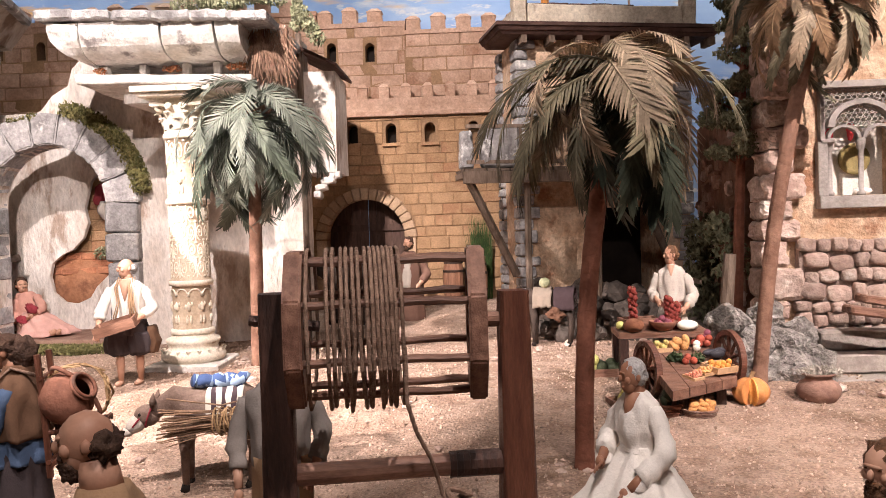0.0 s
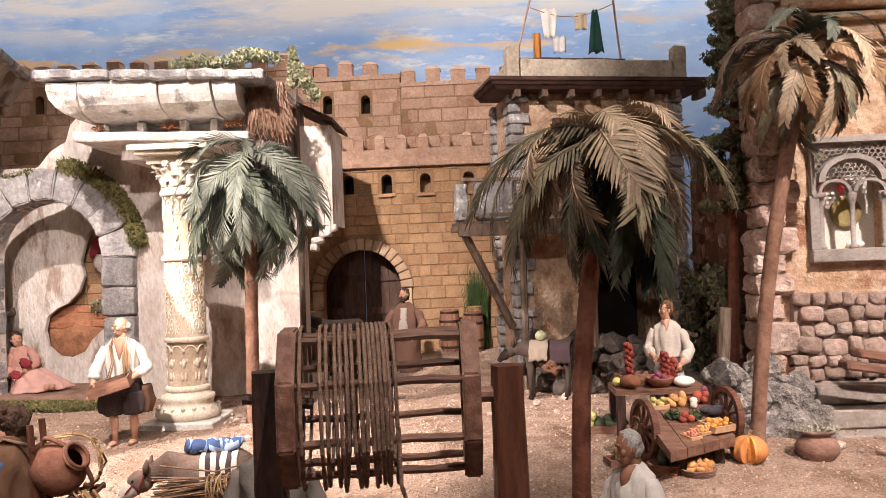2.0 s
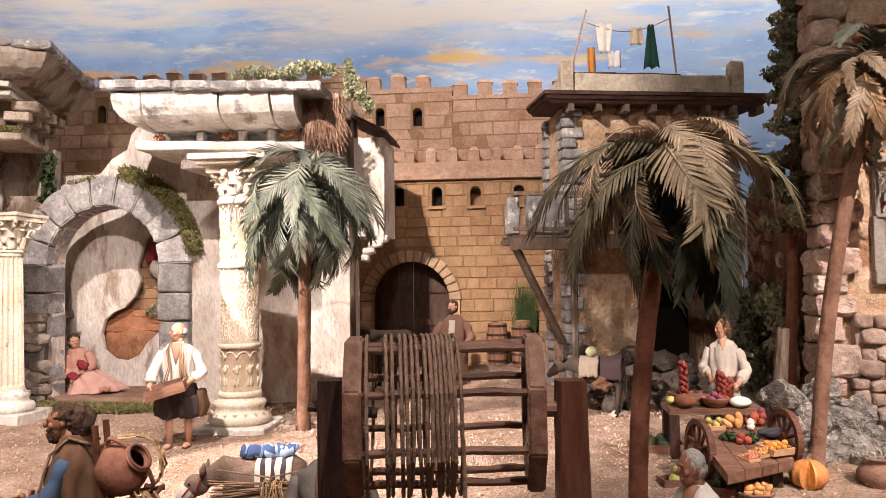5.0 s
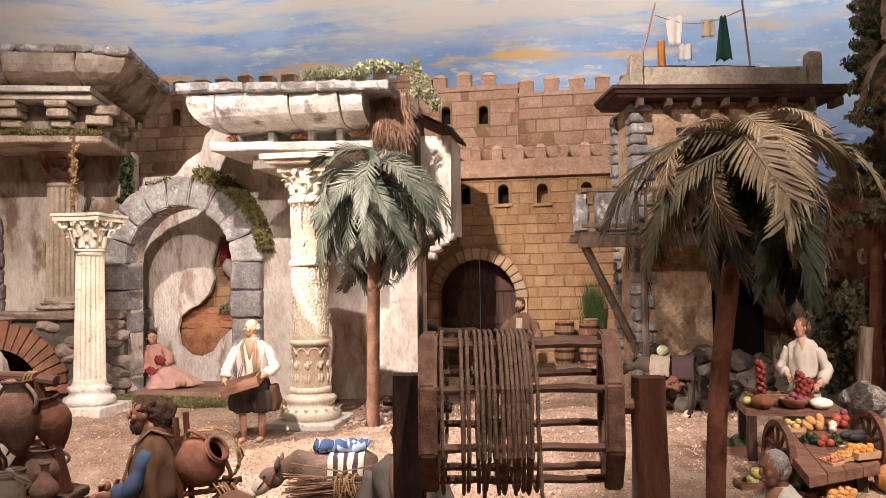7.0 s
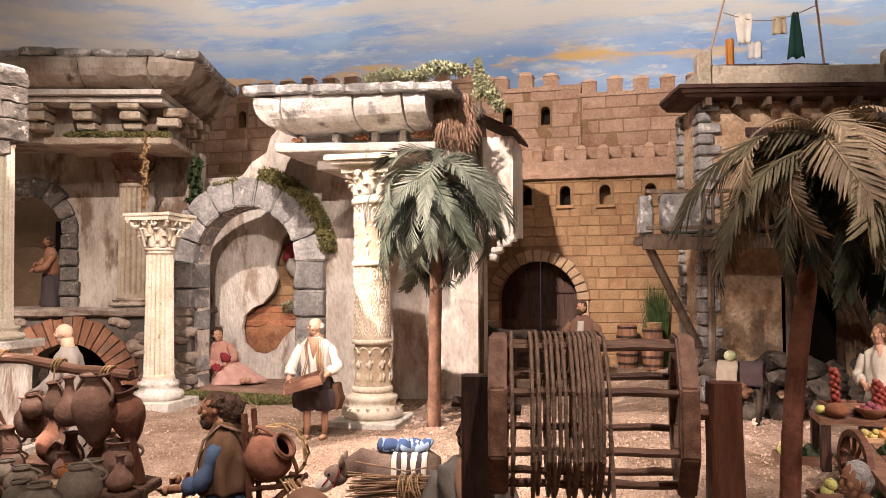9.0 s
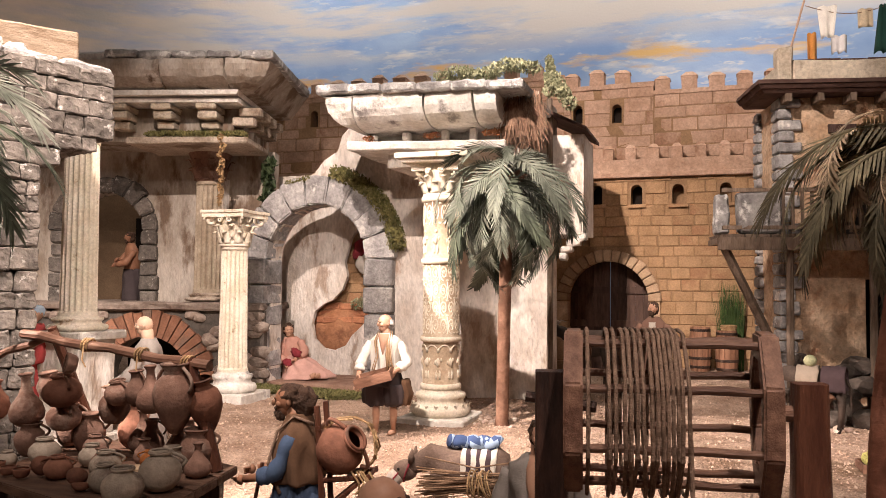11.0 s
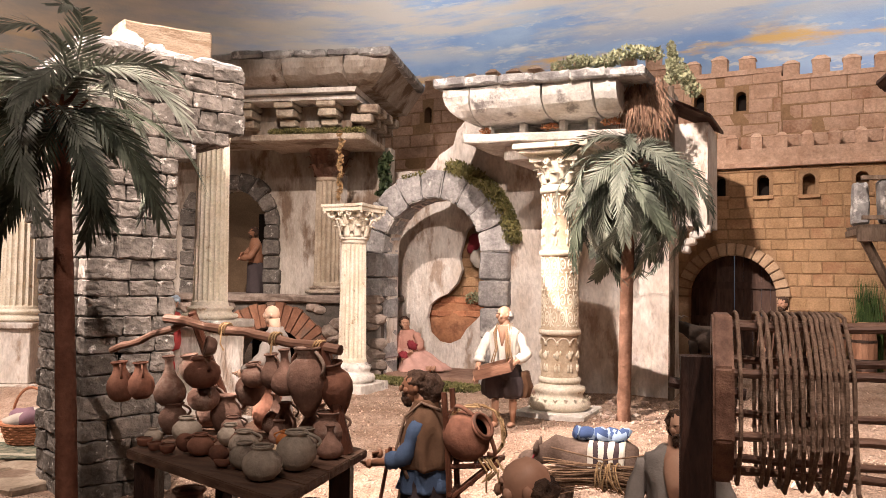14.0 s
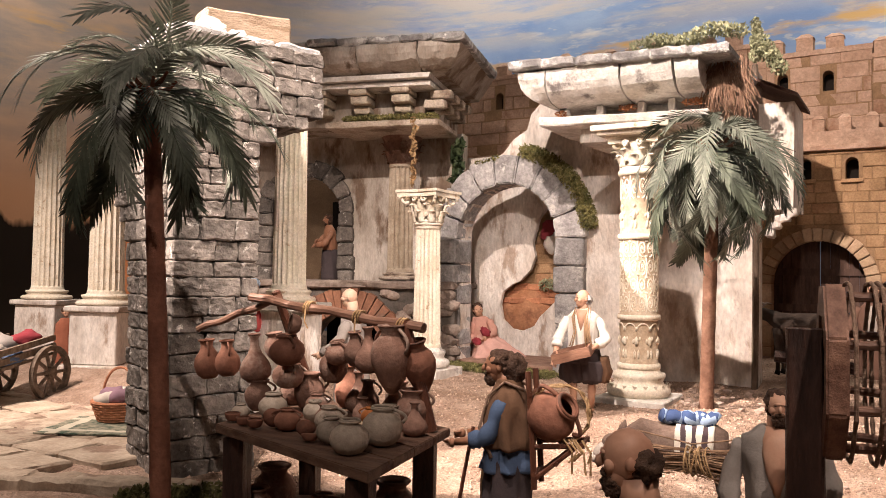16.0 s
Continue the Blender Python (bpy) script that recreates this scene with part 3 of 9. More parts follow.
def voussoirs(parent, cx, cz, y, r0, r1, a0, a1, n, depth, material, rough=0.004, name="voussoir"):
    for i in range(n):
        b0, b1 = a0 + (a1 - a0) * i / n + 0.5, a0 + (a1 - a0) * (i + 1) / n - 0.5
        k = R.uniform(-0.01, 0.014)
        bm = bmesh.new()
        q = arc(0, 0, r0 + R.uniform(0, 0.006), b0, b1, 3) + arc(0, 0, r1 + k, b1, b0, 3)
        holed(bm, q, [], -R.uniform(0, 0.012), depth)
        bmesh.ops.bevel(bm, geom=[e for e in bm.edges if len(e.link_faces) == 2 and e.calc_face_angle(0) > 0.9], offset=0.006, segments=2, affect="EDGES")
        bmesh.ops.triangulate(bm, faces=[f for f in bm.faces if len(f.verts) > 4])
        bmesh.ops.subdivide_edges(bm, edges=[e for e in bm.edges if e.calc_length() > 0.02], cuts=3, use_grid_fill=True)
        for v in bm.verts:
            v.co += noise.noise_vector(v.co * 22 + Vector((i * 3, 0, 0))) * rough * 1.2 + noise.noise_vector(v.co * 70 + Vector((0, i * 5, 0))) * rough * 0.6
        part(name, bm, material, parent).matrix_basis = at(cx, y, cz)


def stack(parent, x0, x1, z0, z1, y, depth, n, material, name="jamb_stone", jx=0.008):
    """Rough squared blocks one on another."""
    z, hs = z0, [R.uniform(0.8, 1.2) for _ in range(n)]
    s = (z1 - z0) / sum(hs)
    for k, h in enumerate(hs):
        bm = rough_block(x1 - x0 + R.uniform(-jx, jx), depth, h * s - 0.004, 0.007, R.random() * 9)
        part(name, bm, material, parent).matrix_basis = at((x0 + x1) / 2 + R.uniform(-jx, jx) * 0.5, y + depth / 2 - R.uniform(0, 0.012), z + h * s / 2)
        z += h * s


def build_arch_wall():
    ruin = thing("ruined_wall", "ruined white plaster wall with grey stone arch and alcove", "ruin")
    cx, cz, r = -1.688, 0.60, 0.252
    bm = bmesh.new()
    top = [(-0.60, 1.25), (-1.20, 1.26), (-1.45, 1.25), (-1.53, 1.22), (-1.58, 1.17), (-1.60, 1.10), (-1.67, 1.06), (-1.72, 1.00), (-1.80, 0.97), (-1.93, 0.90), (-2.02, 0.80), (-2.05, 0.6)]
    holed(bm, [(-2.05, -0.03), (-1.94, -0.03), (-1.94, 0.6)] + arc(cx, cz, r, 180, 0, 18)[1:-1] + [(-1.436, 0.6), (-1.436, -0.03), (-0.60, -0.03)] + top, [], 3.56, 3.66)
    part("wall", bm, PLASTER, ruin, "stained white plaster wall with a broken sloping top")
    voussoirs(ruin, cx, cz, 3.515, 0.248, 0.385, 0, 180, 9, 0.14, GREY)
    stack(ruin, -2.065, -1.938, -0.02, 0.60, 3.50, 0.17, 6, GREY)
    stack(ruin, -1.438, -1.308, -0.02, 0.60, 3.515, 0.14, 5, GREY)
    # alcove behind the arch, its plaster broken open over brick
    bm = bmesh.new()
    hole = [(-1.50, 0.80), (-1.58, 0.80), (-1.66, 0.765), (-1.70, 0.72), (-1.735, 0.60), (-1.72, 0.53), (-1.746, 0.46), (-1.80, 0.405), (-1.851, 0.385), (-1.90, 0.345), (-1.915, 0.28), (-1.90, 0.205), (-1.85, 0.16), (-1.79, 0.15), (-1.723, 0.178), (-1.69, 0.23), (-1.64, 0.275), (-1.584, 0.33), (-1.50, 0.36)]
    holed(bm, [(-2.24, 0.0), (-1.22, 0.0), (-1.22, 1.05), (-2.24, 1.05)], [hole], 3.93, 3.955)
    part("alcove_plaster", bm, PLASTER, ruin, "cracked grey-white plaster")
    bm = bmesh.new()
    box(bm, (-2.24, 4.03, 0.0), (-1.22, 4.07, 1.05))
    back = part("brick_backing", bm, JOINT, ruin)
    masonry(back, -1.98, -1.40, 0.30, 0.85, 4.03, 0.05, 0.10, CASTLE, [], name="brick", proud=0.008)
    core = part("broken_brick_core", rock_mesh(0.165, 4, (1.05, 0.25, 0.95), 3, 0.16), mat("broken_red_clay", (0.33, 0.145, 0.075), (0.45, 0.225, 0.125), 9, 0.9, 0.8, 60, 0.0, stain=(0.28, 0.13, 0.075), stain_scale=7), ruin, "crumbling red clay core")
    core.matrix_basis = at(-1.79, 4.02, 0.23)
    for row in range(5, 8):
        for k in range(5):
            bm = rough_block(0.078, 0.05, 0.031, 0.004, row * 7 + k, 1)
            part("red_brick", bm, BRICK, ruin).matrix_basis = at(-1.96 + 0.082 * k + 0.04 * (row % 2) + R.uniform(-0.004, 0.004), 4.012 + R.uniform(-0.012, 0.012), 0.13 + 0.0345 * row, R.uniform(-3, 3), R.uniform(-3, 3), R.uniform(-6, 6))
    for lo, hi in (((-2.28, 3.60, 0.0), (-2.24, 3.96, 1.0)), ((-2.24, 3.60, 0.0), (-2.05, 3.66, 0.8)), ((-1.22, 3.66, 0.0), (-1.18, 3.96, 1.05))):
        bm = bmesh.new()
        box(bm, lo, hi)
        part("alcove_side", bm, PLASTER, ruin)
    bm = bmesh.new()
    box(bm, (-2.24, 3.535, -0.02), (-1.31, 3.95, 0.030), bevel=0.006)
    part("alcove_floor", bm, mat("worn_red_floor", (0.20, 0.11, 0.08), (0.32, 0.21, 0.16), 12, 0.9, 0.5), ruin, "worn red-brown floor slab")
    # overhanging end bay with a lean-to roof
    bm = bmesh.new()
    box(bm, (-0.62, 3.57, 0.70), (-0.470, 3.86, 1.12), jitter=0.004)
    part("end_bay", bm, PLASTER, ruin, "white overhanging end bay")
    bm = bmesh.new()
    box(bm, (-0.64, 3.50, 1.22), (-0.448, 3.90, 1.236), at(0, 0, 0), bevel=0.004)
    for v in bm.verts:
        v.co.z -= (v.co.x + 0.64) * 0.50
    part("lean_to_roof", bm, EAVE, ruin, "thin grey sloping slab roof")
    for k, (x, z, w) in enumerate(((-0.485, 0.690, 0.045), (-0.515, 0.668, 0.055), (-0.545, 0.640, 0.05), (-0.56, 0.610, 0.035))):
        bm = rough_block(w, 0.06, 0.030, 0.006, k + 4, 2, 0.5)
        part("broken_edge", bm, MARBLE, ruin, "broken white plaster lump").matrix_basis = at(x, 3.60, z, 0, R.uniform(-12, 12))
    bm = bmesh.new()
    tube(bm, [(-0.606, 3.53, 0.0), (-0.602, 3.53, 0.6), (-0.607, 3.53, 1.27)], 0.013, 7)
    part("wooden_post", bm, GREYW, ruin, "thin bare wooden post")
    return ruin


def cornice_stone(x0, x1, profile, yb, seed, rough=0.006):
    """A length of moulded cornice from a (y, z) profile, with a worn surface."""
    bm = bmesh.new()
    n = max(4, int((x1 - x0) / 0.025))
    rows = []
    for i in range(n + 1):
        x = x0 + (x1 - x0) * i / n
        rows.append([bm.verts.new((x, y, z)) for y, z in profile] + [bm.verts.new((x, yb, profile[-1][1])), bm.verts.new((x, yb, profile[0][1]))])
    m = len(rows[0])
    for a, b in zip(rows, rows[1:]):
        for i in range(m):
            j = (i + 1) % m
            bm.faces.new((a[i], b[i], b[j], a[j]))
    bm.faces.new(rows[0])
    bm.faces.new(rows[-1][::-1])
    for v in bm.verts:
        v.co += noise.noise_vector(v.co * 22 + Vector((seed, 0, 0))) * rough
    bmesh.ops.recalc_face_normals(bm, faces=bm.faces[:])
    return bm


def build_entablature():
    ent = thing("entablature", "fallen white marble cornice with grey weathered top slab", "cornice")
    prof = [(3.19, 1.088), (3.12, 1.089), (3.075, 1.094), (3.045, 1.106), (3.022, 1.126), (3.008, 1.152), (3.002, 1.182), (3.006, 1.21), (3.03, 1.216)]
    for k, (a, b) in enumerate(((-1.385, -1.275), (-1.268, -0.984), (-0.976, -0.793), (-0.785, -0.70))):
        bm = cornice_stone(a, b, prof, 3.56, k * 3)
        if k == 0:
            for v in bm.verts:
                u = min(1, max(0, (v.co.z - 1.088) / 0.127))
                v.co.x += 0.105 * (1 - math.sqrt(max(0, 1 - (1 - u) ** 2))) * max(0, (-1.27 - v.co.x) / 0.115)
        part("cornice_stone", bm, MARBLE, ent)
    for k in range(6):
        bm = rough_block(0.137, 0.60, 0.034, 0.007, k, 3)
        part("top_slab", bm, GREYTOP, ent, "grey weathered slab").matrix_basis = at(-1.345 + 0.136 * k, 3.275, 1.235 - 0.006 * k, 0, 0.5, R.uniform(-1, 1))
    bm = rough_block(0.65, 0.47, 0.035, 0.005, 3, 5)
    part("shelf_slab", bm, MARBLE, ent, "long white marble shelf slab").matrix_basis = at(-1.013, 3.335, 1.022, 0, 2.2)
    for x in (-1.25, -1.105, -0.945, -0.83):
        bm = rough_block(0.026, 0.04, 0.05, 0.003, x, 1)
        part("dentil", bm, MARBLE, ent).matrix_basis = at(x, 3.165, 1.062)
    bm = bmesh.new()
    box(bm, (-1.27, 3.24, 1.035), (-0.70, 3.55, 1.10))
    part("frieze", bm, MARBLE, ent)
    bm = bmesh.new()
    box(bm, (-1.20, 3.20, 0.955), (-0.66, 3.55, 1.01), jitter=0.004)
    part("architrave", bm, PLASTER, ent)
    bm = rock_mesh(0.09, 7, (0.75, 1.5, 1.3), 3, 0.4)
    part("broken_end", bm, CONC, ent, "rough broken stone end").matrix_basis = at(-0.655, 3.33, 1.13)
    bm = bmesh.new()
    q = random.Random(8)
    for k in range(420):
        a = q.uniform(-0.2, math.pi * 1.1)
        x, y = -0.645 + 0.078 * math.cos(a) * q.uniform(0.7, 1.0), 3.20 - 0.085 * math.sin(a) * q.uniform(0.8, 1.0)
        z, ln = q.uniform(1.09, 1.225), q.uniform(0.05, 0.13)
        dx, dy = q.gauss(0, 0.022), q.gauss(0, 0.012)
        tube(bm, [(x, y, z), (x + dx * 0.4, y - 0.012 + dy * 0.4, z - ln * 0.5), (x + dx, y + dy, z - ln)], q.uniform(0.0008, 0.0019), 3)
    part("dry_fibre", bm, FIBRE, ent, "matted tan palm fibre hanging at the broken end")


# ---- columns ----


def leaf_scroll(bm, r, z, h, ang, tilt=0.35, w=0.4):
    """An acanthus leaf curling out from a bell of radius r."""
    n = 6
    prev = None
    for i in range(n + 1):
        t = i / n
        out = r + 0.008 + tilt * h * t * t
        zz = z + h * (t - 0.35 * max(0, t - 0.75) * 4 * t)
        wid = w * (1 - 0.75 * t ** 3) * (0.8 + 0.2 * math.cos(t * 20))
        cur = []
        for s in (-1, 0, 1):
            a = ang + s * wid / 2
            q = out + (0.006 if s == 0 else 0)
            cur.append(bm.verts.new((q * math.cos(a), q * math.sin(a), zz)))
        if prev:
            for k in range(2):
                bm.faces.new((prev[k], prev[k + 1], cur[k + 1], cur[k]))
        prev = cur


def volute(bm, c, r, ang, th=0.006):
    """A small spiral, standing in the plane that holds the axis and the angle."""
    pts = []
    for i in range(22):
        a = i / 21 * 2.6 * math.pi
        q = r * (1 - 0.78 * i / 21)
        pts.append((c[0] + math.cos(ang) * q * math.cos(a), c[1] + math.sin(ang) * q * math.cos(a), c[2] + q * math.sin(a)))
    tube(bm, pts, th, 6)


def capital(parent, z0, z1, r, half, material):
    """Corinthian capital: bell, two rows of leaves, corner volutes, hollow-sided abacus."""
    h = z1 - z0
    bm = bmesh.new()
    lathe(bm, [(r, z0), (r * 1.12, z0 + 0.004), (r * 1.12, z0 + 0.012), (r * 0.96, z0 + 0.015), (r * 1.0, z0 + h * 0.5), (r * 1.35, z1 - 0.03)], 24)
    part("bell", bm, material, parent, smooth=True)
    bm = bmesh.new()
    for k in range(8):
        leaf_scroll(bm, r * 0.98, z0 + 0.014, h * 0.42, k * math.pi / 4, 0.35, 0.72)
        leaf_scroll(bm, r * 1.0, z0 + h * 0.25, h * 0.45, (k + 0.5) * math.pi / 4, 0.42, 0.6)
    ob = part("acanthus_collar", bm, material, parent, smooth=True)
    s = ob.modifiers.new("thick", "SOLIDIFY")
    s.thickness = 0.004
    bm = bmesh.new()
    for k in range(4):
        a = math.pi / 4 + k * math.pi / 2
        q = half * 1.05
        volute(bm, (q * math.cos(a), q * math.sin(a), z1 - h * 0.27), h * 0.17, a, 0.007)
        for d in (-0.5, 0.5):
            volute(bm, (r * 1.45 * math.cos(a + d), r * 1.45 * math.sin(a + d), z1 - h * 0.26), h * 0.10, a + d + math.pi / 2, 0.005)
    part("volute_ring", bm, material, parent, smooth=True)
    bm = bmesh.new()
    for lo, hi, g in ((z1 - 0.030, z1 - 0.012, 0.0), (z1 - 0.012, z1, 0.006)):
        pts = []
        for k in range(4):
            a = math.pi / 4 + k * math.pi / 2
            for s in range(6):
                t = s / 6
                p0 = Vector((math.cos(a), math.sin(a))) * (half + g) * 1.414
                p1 = Vector((math.cos(a + math.pi / 2), math.sin(a + math.pi / 2))) * (half + g) * 1.414
                p = p0.lerp(p1, t) * (1 - 0.13 * math.sin(math.pi * t))
                pts.append(p)
        b0 = [bm.verts.new((p.x, p.y, lo)) for p in pts]
        b1 = [bm.verts.new((p.x, p.y, hi)) for p in pts]
        for i in range(len(pts)):
            j = (i + 1) % len(pts)
            bm.faces.new((b0[i], b0[j], b1[j], b1[i]))
        bm.faces.new(b1)
        bm.faces.new(b0[::-1])
    part("abacus", bm, material, parent)


def attic_base(parent, z0, r, material, h=0.085):
    bm = bmesh.new()
    prof = [(r * 1.45, z0), (r * 1.60, z0 + h * 0.12), (r * 1.62, z0 + h * 0.25), (r * 1.52, z0 + h * 0.38), (r * 1.30, z0 + h * 0.42), (r * 1.22, z0 + h * 0.55), (r * 1.30, z0 + h * 0.66), (r * 1.36, z0 + h * 0.74), (r * 1.32, z0 + h * 0.84), (r * 1.12, z0 + h * 0.88), (r * 1.02, z0 + h)]
    lathe(bm, prof, 40)
    return part("column_base", bm, material, parent, smooth=True)


def fluted_shaft(parent, z0, z1, r0, r1, material, flutes=20, label="", cut=None):
    bm = bmesh.new()
    n = 10
    prof = [(r0 * 1.06, z0), (r0 * 1.03, z0 + 0.012)] + [(r0 + (r1 - r0) * i / n, z0 + 0.02 + (z1 - z0 - 0.04) * i / n) for i in range(n + 1)] + [(r1 * 1.04, z1 - 0.012), (r1 * 1.06, z1)]
    lathe(bm, prof, flutes * 6, None, (flutes, r0 * 0.13, z0 + 0.019, z1 - 0.019))
    if cut:
        cut(bm)
    return part("fluted_shaft", bm, material, parent, label, smooth=False)


def plinth(parent, half, z0, z1, material, name="plinth"):
    bm = rough_block(half * 2, half * 2, z1 - z0, 0.004, half * 50, 3)
    part(name, bm, material, parent).matrix_basis = at(0, 0, (z0 + z1) / 2)


def ornament(bm, r, z0, z1):
    """Raised vine scrolls: mirrored spirals on a stem with leaf buds, in rows round a shaft."""
    rows, cols = max(1, round((z1 - z0) / 0.062)), 7
    h = (z1 - z0) / rows

    def put(a, z, off=0.001):
        return ((r + off) * math.cos(a), (r + off) * math.sin(a), z)
    for row in range(rows):
        zc = z0 + h * (row + 0.5)
        for c in range(cols):
            ac = 2 * math.pi * (c + 0.5 * (row % 2)) / cols
            wa = math.pi / cols
            tube(bm, [put(ac, zc - h * 0.5), put(ac, zc), put(ac, zc + h * 0.5)], 0.0026, 4)
            for s in (-1, 1):
                pts = []
                for i in range(19):
                    t = i / 18
                    q = (1 - 0.80 * t) * 0.46
                    ph = -math.pi / 2 + t * 3.3 * math.pi
                    pts.append(put(ac + s * (wa * 0.52 - wa * 1.05 * q * math.cos(ph) * 1.0), zc + h * q * math.sin(ph)))
                tube(bm, pts, [0.0030 - 0.0008 * i / 18 for i in range(19)], 5)
                for da, dz in ((0.52, 0.0), (0.95, 0.42), (0.95, -0.42)):
                    bmesh.ops.create_icosphere(bm, subdivisions=1, radius=0.0042, matrix=at(*put(ac + s * wa * da, zc + h * dz)))


def build_columns():
    c1 = thing("carved_column", "ivory carved column with scrollwork and a figured band", "column", at(-0.902, 3.003, 0))
    plinth(c1, 0.125, -0.03, 0.018, MARBLE)
    attic_base(c1, 0.018, 0.068, IVORY, 0.095)
    bm = bmesh.new()
    prof = [(0.068, 0.11)]
    for z0, z1 in ((0.125, 0.285), (0.30, 0.565), (0.58, 0.80)):
        prof += [(0.066, z0 - 0.010), (0.073, z0 - 0.006), (0.073, z0 + 0.001), (0.066, z0 + 0.005), (0.064, z1 - 0.005)]
    prof += [(0.070, 0.795), (0.070, 0.803), (0.060, 0.806)]
    lathe(bm, prof, 40)
    part("shaft", bm, IVORY_D, c1, "brown-washed shaft ground", smooth=True)
    for z in (0.122, 0.292, 0.572, 0.797):
        bm = bmesh.new()
        lathe(bm, [(0.062, z - 0.012), (0.0735, z - 0.009), (0.0755, z), (0.0735, z + 0.008), (0.062, z + 0.012)], 40)
        part("band_ring", bm, IVORY, c1, smooth=True)
    bm = bmesh.new()
    ornament(bm, 0.064, 0.31, 0.56)
    part("scrollwork", bm, IVORY, c1, "raised carved scrollwork")
    bm = bmesh.new()
    ornament(bm, 0.064, 0.70, 0.785)
    part("upper_scrollwork", bm, IVORY, c1)
    bm = bmesh.new()
    for base, hh, cnt in ((0.135, 0.135, 9), (0.59, 0.10, 8)):
        for k in range(cnt):
            a = 2 * math.pi * k / cnt
            for da, dz, s, e in ((0, 0.55, 0.011, 1.7), (0.02, 0.88, 0.0075, 1.0), (-0.09, 0.22, 0.007, 2.6), (0.10, 0.22, 0.007, 2.6), (-0.16, 0.55, 0.006, 1.6), (0.17, 0.62, 0.006, 1.4)):
                bmesh.ops.create_icosphere(bm, subdivisions=1, radius=s, matrix=at(0.065 * math.cos(a + da), 0.065 * math.sin(a + da), base + hh * dz) @ Matrix.Diagonal((0.8, 0.8, e, 1)))
    for k in range(9):
        a = 2 * math.pi * (k + 0.5) / 9
        tube(bm, [(0.0665 * math.cos(a + 0.33 * math.cos(t)), 0.0665 * math.sin(a + 0.33 * math.cos(t)), 0.245 + 0.026 * math.sin(t)) for t in [math.pi * i / 8 for i in range(9)]], 0.0028, 4)
    for k in range(18):
        leaf_scroll(bm, 0.092, 0.040, 0.030, 2 * math.pi * k / 18, 0.25, 0.22)
    part("relief_band", bm, IVORY, c1, "band of worn low relief shapes", smooth=True)
    capital(c1, 0.803, 0.925, 0.062, 0.088, IVORY)
    bm = bmesh.new()
    for a, b, g in ((0.922, 0.936, 0.118), (0.936, 0.956, 0.136)):
        box(bm, (-g, -g, a), (g, g, b), bevel=0.004)
    part("impost_slab", bm, IVORY, c1, "moulded square slab")

    c2 = thing("fluted_column", "white fluted Corinthian column on a square plinth", "column", at(-1.872, 3.15, 0))
    plinth(c2, 0.115, -0.03, 0.035, MARBLE)
    attic_base(c2, 0.035, 0.062, MARBLE, 0.085)
    fluted_shaft(c2, 0.118, 0.64, 0.060, 0.053, IVORY)
    capital(c2, 0.638, 0.79, 0.056, 0.098, IVORY)

    c3 = thing("broken_column", "broken white fluted column on a tall pedestal", "column", at(-1.985, 2.40, 0))
    plinth(c3, 0.115, -0.12, -0.02, PLASTER, "pedestal_foot")
    plinth(c3, 0.085, -0.02, 0.295, PLASTER, "pedestal")
    plinth(c3, 0.11, 0.295, 0.325, MARBLE, "pedestal_cap")
    attic_base(c3, 0.325, 0.060, IVORY, 0.05)

    def snap(bm):
        for v in bm.verts:
            if v.co.z > 0.82:
                v.co.z = 0.82 + (v.co.z - 0.82) * (0.75 + 1.0 * (v.co.x + 0.07) / 0.14 * 0.5 + 0.3 * noise.noise(v.co * 30))
    fluted_shaft(c3, 0.372, 0.96, 0.060, 0.055, IVORY, 20, "shaft snapped off at a slant", snap)


build_castle()
build_arch_wall()
build_entablature()
build_columns()

# ---- balcony tower ----


def leaf_cloud(parent, name, material, spots, n, size, seed, label=""):
    """Many small leaves scattered about some blobs (x, y, z, rx, ry, rz) as one uncountable mass."""
    r = random.Random(seed)
    verts, faces = [], []
    for k in range(n):
        bx, by, bz, rx, ry, rz = spots[r.randrange(len(spots))]
        d = Vector((r.gauss(0, 1), r.gauss(0, 1), r.gauss(0, 1)))
        d = d.normalized() * r.uniform(0.35, 1.0) ** 0.6
        c = Vector((bx + d.x * rx, by + d.y * ry, bz + d.z * rz))
        s = size * r.uniform(0.6, 1.4)
        q = Euler((r.uniform(0, 6.3), r.uniform(0, 6.3), r.uniform(0, 6.3))).to_matrix()
        base = len(verts)
        for p in ((-0.5, 0, 0), (0, -0.28, 0.1), (0.6, 0, 0), (0, 0.28, 0.1)):
            verts.append(tuple(c + q @ (Vector(p) * s)))
        faces += [(base, base + 1, base + 2), (base, base + 2, base + 3)]
    me = bpy.data.meshes.new(name)
    me.from_pydata(verts, [], faces)
    me.materials.append(material)
    ob = new(name, me)
    if parent:
        ob.parent = parent
    if label:
        ob["label"] = label
    tagged(ob, kind="stuff")
    return ob


